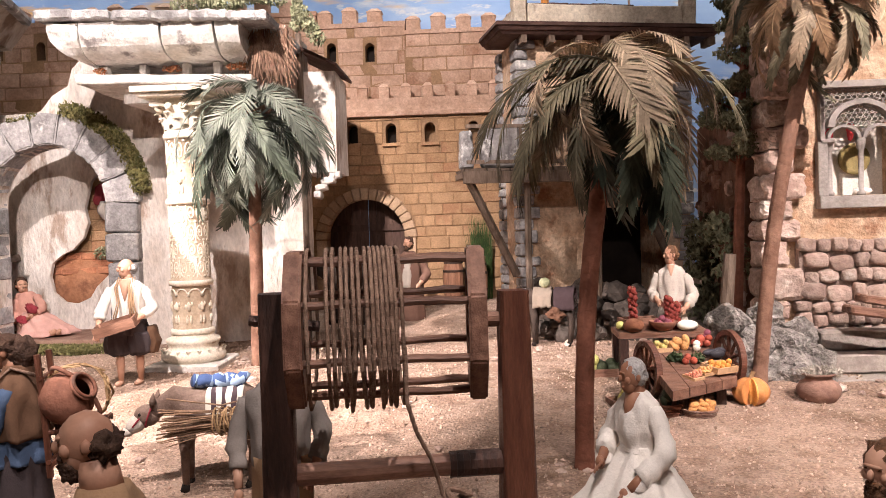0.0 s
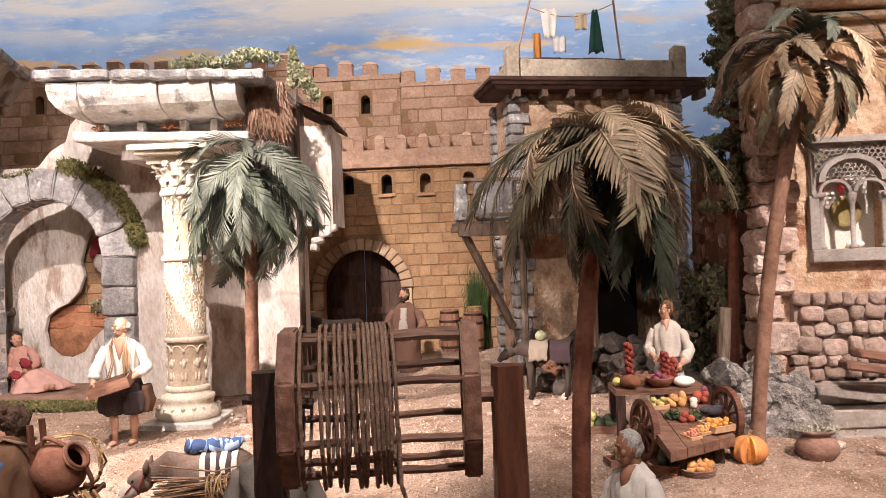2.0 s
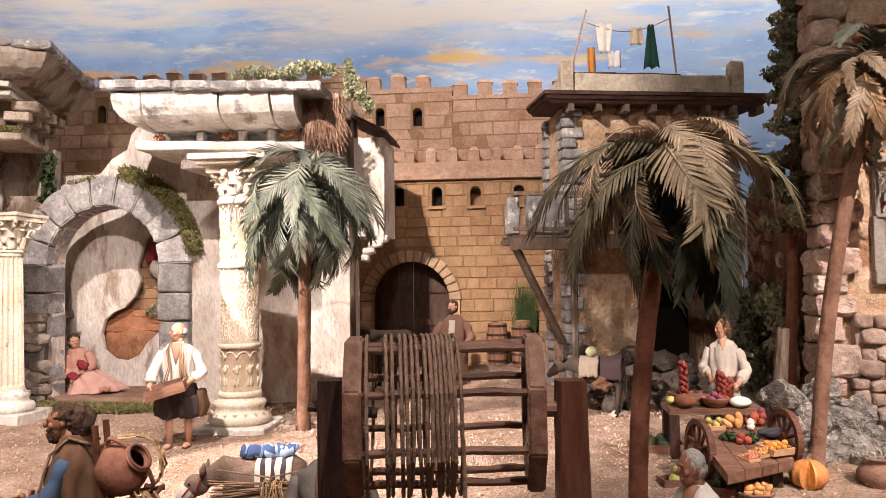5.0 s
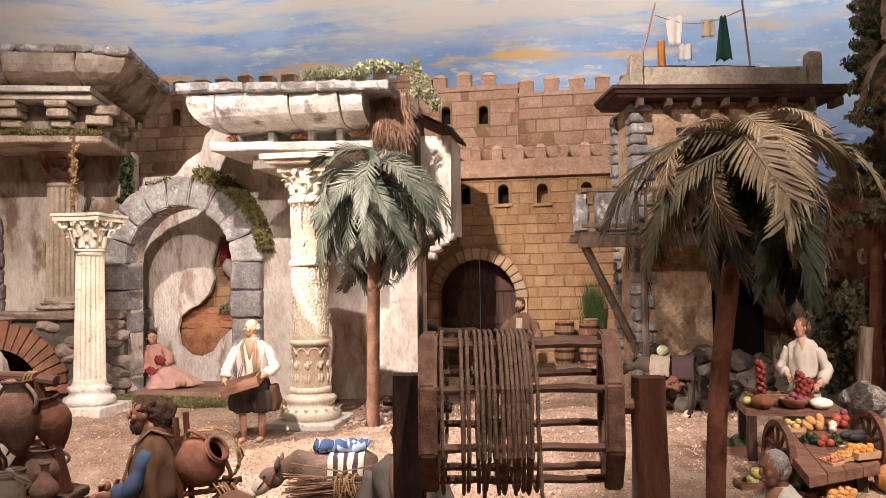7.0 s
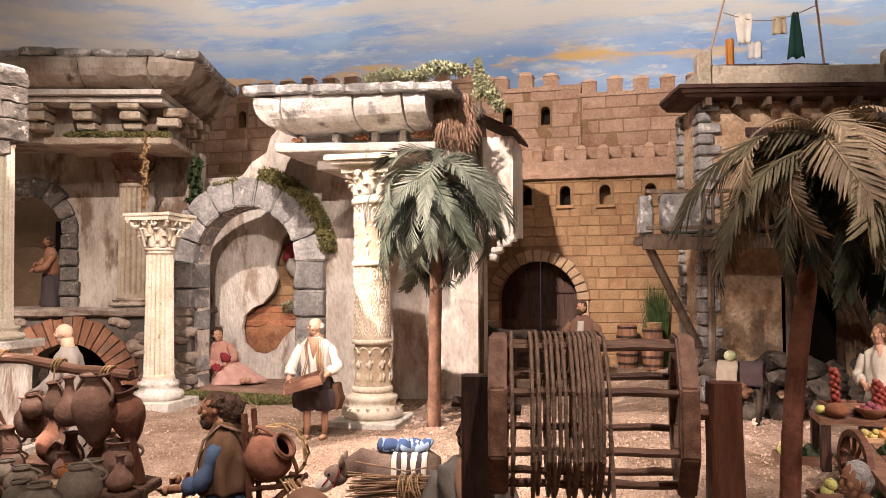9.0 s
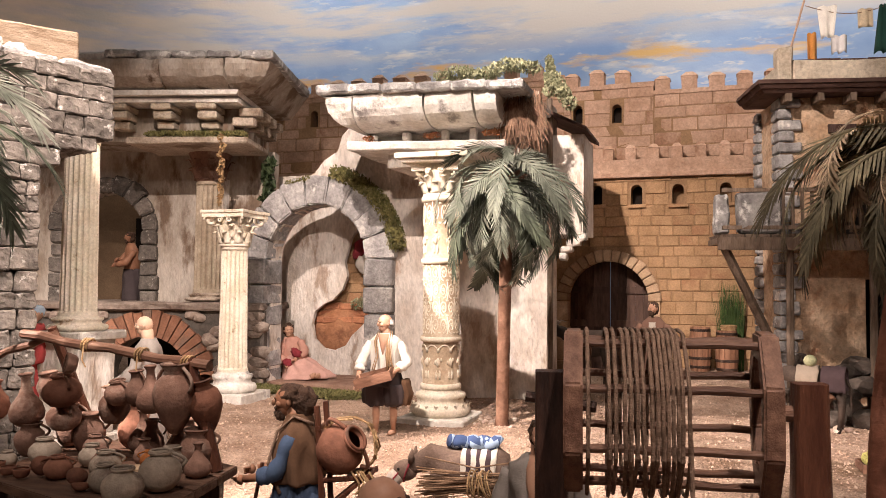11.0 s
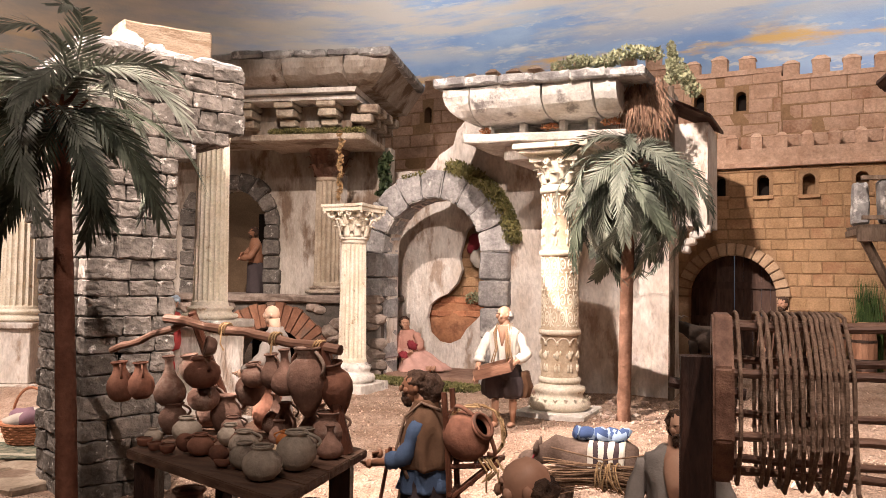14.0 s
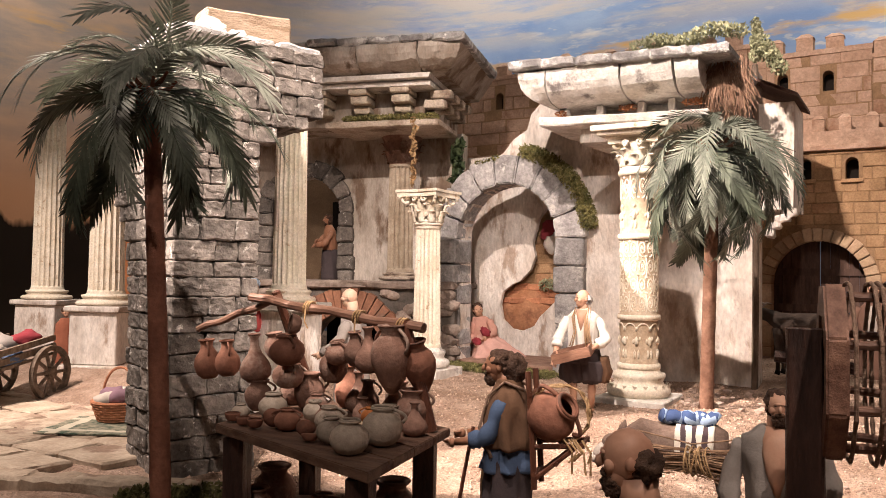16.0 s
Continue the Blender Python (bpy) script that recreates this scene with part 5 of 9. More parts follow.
def build_left_ruin():
    ruin = thing("temple_ruin", "ruined temple front with modillion cornice, archway and brick vault", "ruin", at(-1.75, 3.22, 0, 0, 0, 15.6))
    prof = [(0.15, 1.345), (0.10, 1.350), (0.055, 1.364), (0.022, 1.386), (0.006, 1.412), (0.0, 1.436), (0.008, 1.458), (0.03, 1.472)]
    for k, (a, b) in enumerate(((-1.35, -0.905), (-0.90, -0.505), (-0.50, -0.215), (-0.21, -0.02))):
        bm = cornice_stone(a, b, prof, 0.75, k * 5 + 2, 0.008)
        if k == 3:
            for v in bm.verts:
                t = max(0, (v.co.x + 0.21) / 0.19)
                u = min(1, max(0, (v.co.z - 1.345) / 0.10))
                v.co.x -= t * 0.13 * (1 - math.sqrt(max(0, 1 - (1 - u) ** 2)))
                v.co.y += t * t * 0.03
        part("cornice_stone", bm, TEMPLE, ruin)
    for k in range(9):
        bm = rough_block(0.148, 0.72, 0.035, 0.009, k + 3, 3)
        part("top_slab", bm, GREYTOP, ruin, "grey weathered slab").matrix_basis = at(-1.27 + 0.15 * k, 0.36, 1.475 + R.uniform(-0.004, 0.01), 0, R.uniform(-1, 1))
    for z0, z1, yy in ((1.318, 1.345, 0.09), (1.295, 1.312, 0.12)):
        bm = bmesh.new()
        box(bm, (-1.35, yy, z0), (-0.16 - yy * 0.2, 0.70, z1), jitter=0.004)
        part("fascia", bm, MARBLE, ruin)
    bm = bmesh.new()
    box(bm, (-1.35, 0.26, 1.14), (-0.20, 0.70, 1.295))
    part("frieze", bm, TEMPLE, ruin)
    for k in range(5):
        for z0, z1, yy, wd in ((1.266, 1.292, 0.125, 0.092), (1.226, 1.262, 0.145, 0.086), (1.186, 1.220, 0.185, 0.078)):
            bm = rough_block(wd, 0.26 - yy + 0.03, z1 - z0, 0.005, k + z0, 2, 0.5)
            part("modillion", bm, PARAPET, ruin).matrix_basis = at(-0.335 - 0.205 * k, (yy + 0.29) / 2, (z0 + z1) / 2)
    for k in range(4):
        for z0, z1, xx in ((1.25, 1.29, -0.13), (1.205, 1.245, -0.16)):
            bm = rough_block(0.10, 0.06, z1 - z0, 0.005, k + z0 + 9, 1)
            part("modillion", bm, CONC, ruin).matrix_basis = at(xx - 0.03, 0.24 + 0.12 * k, (z0 + z1) / 2)
    bm = rough_block(0.56, 0.36, 0.032, 0.006, 2, 4)
    part("shelf_slab", bm, CONC, ruin, "mossy ledge slab").matrix_basis = at(-0.44, 0.36, 1.135)
    # wall with the archway
    ox, oz = -0.978, 0.745
    bm = bmesh.new()
    holed(bm, [(-1.5, 0.36), (ox - 0.19, 0.36), (ox - 0.19, oz)] + arc(ox, oz, 0.19, 180, 0, 14)[1:-1] + [(ox + 0.19, oz), (ox + 0.19, 0.36), (-0.13, 0.36), (-0.13, 1.14), (-1.5, 1.14)], [], 0.55, 0.64)
    part("wall", bm, TEMPLE, ruin, "grey stained plaster wall")
    voussoirs(ruin, ox, oz, 0.525, 0.188, 0.275, 0, 180, 9, 0.12, PIERST)
    stack(ruin, ox + 0.188, ox + 0.27, 0.38, oz, 0.52, 0.12, 5, PIERST)
    stack(ruin, ox - 0.27, ox - 0.188, 0.38, oz, 0.52, 0.12, 5, PIERST)
    # ochre darkened so that the room's dimness is in its colour
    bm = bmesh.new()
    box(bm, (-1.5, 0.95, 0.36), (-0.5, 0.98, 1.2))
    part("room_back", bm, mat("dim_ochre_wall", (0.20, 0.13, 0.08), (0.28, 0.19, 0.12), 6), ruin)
    # black sheet paints an unlit opening on the back wall
    bm = bmesh.new()
    box(bm, (ox - 0.02, 0.935, 0.60), (ox + 0.12, 0.95, 0.84))
    part("dark_window", bm, INKY, ruin)
    # half column with its capital
    sh = part("half_column", bmesh.new(), CONC, ruin, "weathered fluted half column")
    sh.matrix_basis = at(-0.436, 0.50, 0)
    attic_base(sh, 0.40, 0.068, CONC, 0.04)
    fluted_shaft(sh, 0.44, 0.98, 0.068, 0.064, mat("drab_fluted_stone", (0.34, 0.27, 0.20), (0.50, 0.42, 0.33), 14, 0.8, 0.4, 90, 0.05), 18)
    bm = bmesh.new()
    lathe(bm, [(0.064, 0.98), (0.07, 1.0), (0.075, 1.05), (0.10, 1.11), (0.105, 1.12)], 24)
    for k in range(8):
        leaf_scroll(bm, 0.066, 0.99, 0.075, k * math.pi / 4, 0.45, 0.7)
        leaf_scroll(bm, 0.070, 1.03, 0.08, (k + 0.5) * math.pi / 4, 0.45, 0.6)
    part("leaf_capital", bm, CLAYB, sh, "brown leaf capital")
    # podium with a brick vault
    VAULTR = mat("dark_podium_rubble", (0.14, 0.105, 0.085), (0.29, 0.235, 0.20), 14, 0.9, 0.9, 80, 0.22)
    vx = -0.64
    bm = bmesh.new()
    holed(bm, [(-1.5, -0.1), (vx - 0.20, -0.1), (vx - 0.20, 0.04)] + arc(vx, 0.04, 0.20, 180, 0, 12)[1:-1] + [(vx + 0.20, 0.04), (vx + 0.20, -0.1), (-0.10, -0.1), (-0.10, 0.36), (-1.5, 0.36)], [], 0.30, 0.42)
    pod = part("podium", bm, MORTAR, ruin, "rubble podium")
    bm = bmesh.new()
    bm = rough_block(1.4, 0.68, 0.034, 0.008, 6, 12)
    for v in bm.verts:
        v.co += Vector((-0.80, 0.61 + 0.018 * noise.noise(v.co * 14), 0.376 + 0.006 * noise.noise(v.co * 25)))
    part("podium_floor", bm, VAULTR, ruin, "dark stone floor slab")
    for i in range(21):
        bm = bmesh.new()
        q = arc(0, 0, 0.20, i * 180 / 21 + 0.6, (i + 1) * 180 / 21 - 0.6, 2) + arc(0, 0, 0.32 + R.uniform(-0.01, 0.01), (i + 1) * 180 / 21 - 0.6, i * 180 / 21 + 0.6, 2)
        holed(bm, q, [], -0.025 - R.uniform(0, 0.008), 0.05)
        part("arch_brick", bm, VBRICK, pod).matrix_basis = at(vx, 0.30, 0.04)
    # black sheet paints the shade at the back of the vault
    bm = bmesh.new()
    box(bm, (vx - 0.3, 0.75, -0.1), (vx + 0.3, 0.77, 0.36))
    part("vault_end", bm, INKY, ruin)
    for k in range(230):
        x, z = R.uniform(-1.45, -0.10), R.uniform(-0.06, 0.35)
        if math.hypot(x - vx, z - 0.04) < 0.335 or (abs(x - vx) < 0.22 and z < 0.1):
            continue
        bm = rock_mesh(R.uniform(0.022, 0.044), k, (1.3, 0.8, 0.8), 2, 0.35)
        part("rubble_stone", bm, VAULTR, pod).matrix_basis = at(x, 0.30, z)
    leaf_cloud(ruin, "ledge_moss", MOSS, [(-0.60 + 0.05 * k, 0.20, 1.163, 0.045, 0.035, 0.018) for k in range(9)], 3200, 0.011, 8)
    leaf_cloud(ruin, "ivy", IVY, [(-0.16 + 0.012 * (k % 3), 0.50, 0.80 + 0.035 * k, 0.03, 0.03, 0.025) for k in range(9)], 420, 0.034, 9, "dark green ivy hanging down")
    leaf_cloud(ruin, "dry_creeper", STRAW, [(-0.28 + 0.01 * (k % 2), 0.18, 0.86 + 0.035 * k, 0.006 + 0.0010 * k, 0.010, 0.03) for k in range(9)], 420, 0.016, 10, "dry straw-coloured creeper")
    leaf_cloud(ruin, "shrub", PALELEAF, [(-0.22, 0.30, 0.42 + 0.03 * k, 0.05, 0.05, 0.04) for k in range(6)], 600, 0.012, 11, "grey-green shrub")


# ---- foreground stone pier and arcade ----


def build_pier():
    pier = thing("stone_pier", "broken arch pier of dark rough coursed stone", "pier", at(-1.755, 1.682, 0, 0, 0, 69.5))
    bm = bmesh.new()
    holed(bm, [(0.012, -0.14), (0.232, -0.14), (0.235, 0.80), (0.32, 0.86), (0.42, 0.90), (0.42, 1.06), (0.012, 1.06)], [], 0.012, 0.31)
    part("core", bm, MORTAR, pier)
    core = bmesh.new()
    z, k = -0.13, 0
    while z < 1.07:
        h = R.uniform(0.040, 0.062)
        xr = 0.245 if z < 0.78 else 0.245 + min(0.20, (z - 0.78) * 1.9 + 0.02)
        if z > 0.95:
            xr = 0.445
        # long side
        x = 0.0
        while x < xr - 0.015:
            w = min(R.uniform(0.055, 0.12), xr - x)
            if xr - x - w < 0.03:
                w = xr - x
            bm = rough_block(w - 0.002, 0.06, h - 0.002, 0.004, R.random() * 30, 4, 1.0)
            part("stone_block", bm, PIERST, pier).matrix_basis = at(x + w / 2, 0.022 + R.uniform(-0.008, 0.004), z + h / 2, 0, R.uniform(-1.5, 1.5), R.uniform(-3, 3))
            x += w
        # short side and the start of the lost arch
        yr = 0.31 + 0.05 * min(1, max(0, z / 0.45)) if z < 0.5 else 0.36 + min(0.40, (z - 0.5) * 0.95)
        if yr > 0.33:
            box(core, (0.02, 0.31, z), (0.235, yr - 0.02, z + h))
        y = 0.05
        while y < yr - 0.015:
            w = min(R.uniform(0.06, 0.12), yr - y)
            bm = rough_block(0.06, w - 0.002, h - 0.002, 0.004, R.random() * 30, 4, 1.0)
            part("stone_block", bm, PIERST, pier).matrix_basis = at(0.022 + R.uniform(-0.006, 0.004), y + w / 2, z + h / 2, R.uniform(-1.5, 1.5), 0, R.uniform(-3, 3))
            y += w
        bm = rough_block(0.24, 0.05, h - 0.004, 0.007, R.random() * 30, 2, 0.5)
        part("stone_block", bm, PIERST, pier).matrix_basis = at(0.125, yr - 0.02, z + h / 2)
        # far end
        bm = rough_block(0.06, 0.33, h - 0.006, 0.008, R.random() * 30, 2)
        part("stone_block", bm, PIERST, pier).matrix_basis = at(xr - 0.03, 0.205, z + h / 2)
        z += h
    part("springer_core", core, MORTAR, pier)
    for x, w in ((0.07, 0.15), (0.22, 0.14), (0.37, 0.15)):
        bm = rough_block(w, 0.40 if x > 0.3 else 0.72, 0.035, 0.008, x * 20, 3)
        part("coping_stone", bm, GREYTOP, pier, "snow-pale weathered coping").matrix_basis = at(x, 0.20 if x > 0.3 else 0.36, 1.085, 0, R.uniform(-2, 2))
    bm = rough_block(0.27, 0.13, 0.13, 0.006, 4, 4)
    thing("marble_block", "squared cream marble block lying on the pier", "block", at(-1.755, 1.682, 0, 0, 0, 69.5) @ at(0.30, 0.25, 1.165, 0, -2, -6), bm=bm, material=CREAM)
    for k, (x, y, s) in enumerate(((0.13, 0.12, 0.045), (0.22, 0.10, 0.03), (0.06, 0.22, 0.04), (0.10, 0.36, 0.05), (0.16, 0.48, 0.045))):
        bm = rock_mesh(s, k + 70, (1, 1, 0.8), 3, 0.5)
        thing("white_rubble", "chalky white rubble lying on the pier", "rubble", at(-1.755, 1.682, 0, 0, 0, 69.5) @ at(x, y, 1.10 + s * 0.6), bm=bm, material=MARBLE, group="rubble on the pier")
    for cx, cy in ((-3.38, 2.68), (-4.25, 2.94), (-4.75, 1.9)):
        c = thing("arcade_column", "cream fluted column on a square white pedestal", "column", at(cx, cy, 0, 0, 0, 25), group="arcade columns")
        plinth(c, 0.15, -0.14, -0.01, PLASTER, "pedestal_foot")
        plinth(c, 0.115, -0.01, 0.235, PLASTER, "pedestal")
        plinth(c, 0.135, 0.235, 0.262, PLASTER, "pedestal_cap")
        attic_base(c, 0.262, 0.082, IVORY, 0.06)
        fluted_shaft(c, 0.318, 1.30, 0.082, 0.074, IVORY, 20)
    w = thing("arcade_wall", "dark reddish drapery wall behind the arcade", "wall")
    bm = bmesh.new()
    box(bm, (-3.75, 2.98, -0.12), (-3.28, 3.05, 1.1), jitter=0.01)
    part("wall", bm, mat("rust_plaster", (0.24, 0.085, 0.03), (0.34, 0.14, 0.06), 6), w)


build_tower()
build_lattice_house()
build_left_ruin()
build_pier()

# ---- palms ----


def frond_mesh(name, material, length, rise, fall, leaf, pairs, width, hang, seed, spread=0.85):
    """A feather leaf along +x: an arching midrib with two rows of stiff leaflets that point towards the tip."""
    r = random.Random(seed)
    bm = bmesh.new()
    pts, p, n = [], Vector((0, 0, 0)), 18
    for i in range(n + 1):
        pts.append(p.copy())
        e = radians(rise + (fall - rise) * (i / n) ** 0.8)
        p = p + Vector((math.cos(e), 0.12 * math.sin(seed) * i / n, math.sin(e))) * (length / n)
    tube(bm, pts, [0.0045 * (1 - 0.8 * i / n) for i in range(n + 1)], 5)
    for k in range(pairs):
        s = 0.07 + 0.93 * k / (pairs - 1)
        q = s * n
        i = min(int(q), n - 1)
        c = pts[i].lerp(pts[i + 1], q - i)
        d = (pts[i + 1] - pts[i]).normalized()
        for side in (-1, 1):
            ll = leaf * (0.50 + 0.62 * math.sin(math.pi * min(1, s * 0.80 + 0.12)) ** 0.7) * r.uniform(0.80, 1.12)
            out = Vector((0, side, 0))
            up = d.cross(out) * side
            way = (out * (spread - 0.42 * s) + d * (0.62 + 0.55 * s) + up * r.uniform(-0.02, 0.22) + Vector((0, 0, -hang)) * r.uniform(0.3, 1.2)).normalized()
            sag = Vector((0, 0, -0.10 * ll * (0.4 + hang))) - up * 0.10 * ll
            w = way.cross(up).normalized() * width * 0.5
            rows = []
            for t, wt in ((0, 0.55), (0.35, 1.0), (0.75, 0.8), (1.0, 0.12)):
                m = c + way * ll * t + sag * t * t
                rows.append((bm.verts.new(m - w * wt), bm.verts.new(m + w * wt)))
            for a, b in zip(rows, rows[1:]):
                bm.faces.new((a[0], a[1], b[1], b[0]))
    return mesh_of(name, bm, material)


def palm(label, base, top, lean, r0, r1, trunk_mat, kinds, fronds, boots=True, seed=1, twist=38):
    """base, top: foot and crown of the trunk; fronds: rows of (kind, compass degrees, tilt, scale, lift)."""
    r = random.Random(seed)
    tree = thing("palm_tree", label, "palm tree", group="palm trees")
    bm = bmesh.new()
    b, t = Vector(base), Vector(top)
    n = 26
    pts = [b.lerp(t, i / n) + Vector(lean) * math.sin(math.pi * i / n) for i in range(n + 1)]
    tube(bm, pts, [(r0 + (r1 - r0) * i / n) * (1.35 if i == 0 else 1.12 if i == 1 else 1 + 0.04 * (i % 2) + 0.03 * r.random()) for i in range(n + 1)], 14)
    part("trunk", bm, trunk_mat, tree, smooth=True)
    if boots:
        for k in range(16):
            a = radians(k * 137.5)
            bm = bmesh.new()
            h = 0.05 * (k / 16)
            tube(bm, [(0.6 * r1 * math.cos(a), 0.6 * r1 * math.sin(a), -h), (2.0 * r1 * math.cos(a), 2.0 * r1 * math.sin(a), 0.012 - h), (3.2 * r1 * math.cos(a), 3.2 * r1 * math.sin(a), 0.03 - h)], [0.006, 0.005, 0.003], 5)
            part("leaf_stub", bm, trunk_mat, tree).matrix_basis = at(*top)
    for kind, compass, tilt, scale, lift in fronds:
        ob = new("frond", kinds[kind])
        ob.parent = tree
        ob.matrix_basis = at(top[0], top[1], top[2] + lift, 0, 0, compass) @ at(0, 0, 0, r.uniform(-twist, twist), tilt, r.uniform(-6, 6)) @ Matrix.Diagonal((scale, scale, scale, 1))
    return tree


def ring_of(r, n, kind, tilt0, tilt1, scale, lift=0.0, start=0.0):
    return [(kind, start + 360 * k / n + r.uniform(-16, 16), r.uniform(tilt0 - 6, tilt1 + 6), scale * r.uniform(0.74, 1.14), lift + r.uniform(-0.008, 0.008)) for k in range(n)]


def build_palms():
    r = random.Random(12)
    # frond_shaded: shade under the crown is put into its leaf colour
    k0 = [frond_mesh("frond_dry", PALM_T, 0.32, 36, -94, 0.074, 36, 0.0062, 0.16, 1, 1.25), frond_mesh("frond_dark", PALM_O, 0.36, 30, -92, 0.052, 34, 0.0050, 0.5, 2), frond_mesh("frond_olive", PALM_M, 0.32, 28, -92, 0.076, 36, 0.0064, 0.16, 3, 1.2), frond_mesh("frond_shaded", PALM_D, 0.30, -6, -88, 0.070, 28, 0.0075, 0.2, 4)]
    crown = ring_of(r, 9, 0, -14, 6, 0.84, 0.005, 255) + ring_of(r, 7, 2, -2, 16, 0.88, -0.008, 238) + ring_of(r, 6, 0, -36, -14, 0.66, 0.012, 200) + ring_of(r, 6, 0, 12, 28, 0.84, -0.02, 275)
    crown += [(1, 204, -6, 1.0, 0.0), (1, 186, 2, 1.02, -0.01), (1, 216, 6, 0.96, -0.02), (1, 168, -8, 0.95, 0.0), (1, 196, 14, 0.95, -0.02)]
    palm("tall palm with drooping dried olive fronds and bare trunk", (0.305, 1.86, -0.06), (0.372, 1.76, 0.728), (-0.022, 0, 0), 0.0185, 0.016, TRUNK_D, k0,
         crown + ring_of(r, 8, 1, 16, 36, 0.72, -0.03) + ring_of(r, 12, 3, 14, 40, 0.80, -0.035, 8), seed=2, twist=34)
    # frond_dark: under-fronds with their shade put into the leaf colour
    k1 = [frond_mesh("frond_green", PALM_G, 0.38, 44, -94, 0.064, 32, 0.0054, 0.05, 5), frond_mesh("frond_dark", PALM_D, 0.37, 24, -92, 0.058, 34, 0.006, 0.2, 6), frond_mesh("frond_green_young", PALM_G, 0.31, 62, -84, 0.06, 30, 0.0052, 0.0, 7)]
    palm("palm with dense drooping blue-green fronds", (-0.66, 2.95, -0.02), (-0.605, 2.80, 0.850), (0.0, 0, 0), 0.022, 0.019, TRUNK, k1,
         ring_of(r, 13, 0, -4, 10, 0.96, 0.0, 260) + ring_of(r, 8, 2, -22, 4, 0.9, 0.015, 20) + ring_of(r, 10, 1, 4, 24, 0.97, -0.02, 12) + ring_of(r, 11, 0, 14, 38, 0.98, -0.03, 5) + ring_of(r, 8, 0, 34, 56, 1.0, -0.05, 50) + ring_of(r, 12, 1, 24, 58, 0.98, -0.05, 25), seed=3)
    # frond_shaded: inner crown shade is put into the olive leaf colour
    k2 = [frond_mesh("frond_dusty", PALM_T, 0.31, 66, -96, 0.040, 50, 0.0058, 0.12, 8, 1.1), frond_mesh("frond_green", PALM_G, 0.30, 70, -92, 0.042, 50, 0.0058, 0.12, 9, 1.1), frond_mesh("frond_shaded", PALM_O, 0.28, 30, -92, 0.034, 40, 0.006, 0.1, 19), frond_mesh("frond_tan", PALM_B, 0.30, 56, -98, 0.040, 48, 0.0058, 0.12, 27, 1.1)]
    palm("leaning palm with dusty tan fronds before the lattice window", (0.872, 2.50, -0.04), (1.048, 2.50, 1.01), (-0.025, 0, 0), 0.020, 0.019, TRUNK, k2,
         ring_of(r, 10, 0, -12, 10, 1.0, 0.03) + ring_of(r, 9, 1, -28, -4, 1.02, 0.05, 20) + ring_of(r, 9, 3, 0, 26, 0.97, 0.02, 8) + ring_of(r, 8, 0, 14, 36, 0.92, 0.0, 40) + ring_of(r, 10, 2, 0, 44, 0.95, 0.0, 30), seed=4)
    # green kinds hold lamp highlights, frond_dark holds shade, in the leaf colour
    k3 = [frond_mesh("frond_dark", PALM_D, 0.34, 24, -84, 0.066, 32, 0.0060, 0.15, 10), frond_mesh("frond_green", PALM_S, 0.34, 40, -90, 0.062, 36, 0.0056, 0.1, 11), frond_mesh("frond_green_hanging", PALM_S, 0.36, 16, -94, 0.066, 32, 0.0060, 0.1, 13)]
    palm("slim palm with highlight-pale green fronds beside the stone pier", (-1.275, 1.27, -0.14), (-1.442, 1.35, 0.812), (0.006, 0, 0), 0.0195, 0.0165, TRUNK_D, k3,
         ring_of(r, 9, 1, -18, 8, 1.00, 0.0, 250) + ring_of(r, 9, 1, -48, -16, 0.90, 0.02, 15) + ring_of(r, 9, 0, -24, 26, 1.0, -0.02, 9) + ring_of(r, 7, 2, -6, 20, 0.90, 0.0, 270) + ring_of(r, 5, 0, 20, 44, 0.85, -0.03, 60), seed=5)


# ---- the well windlass ----


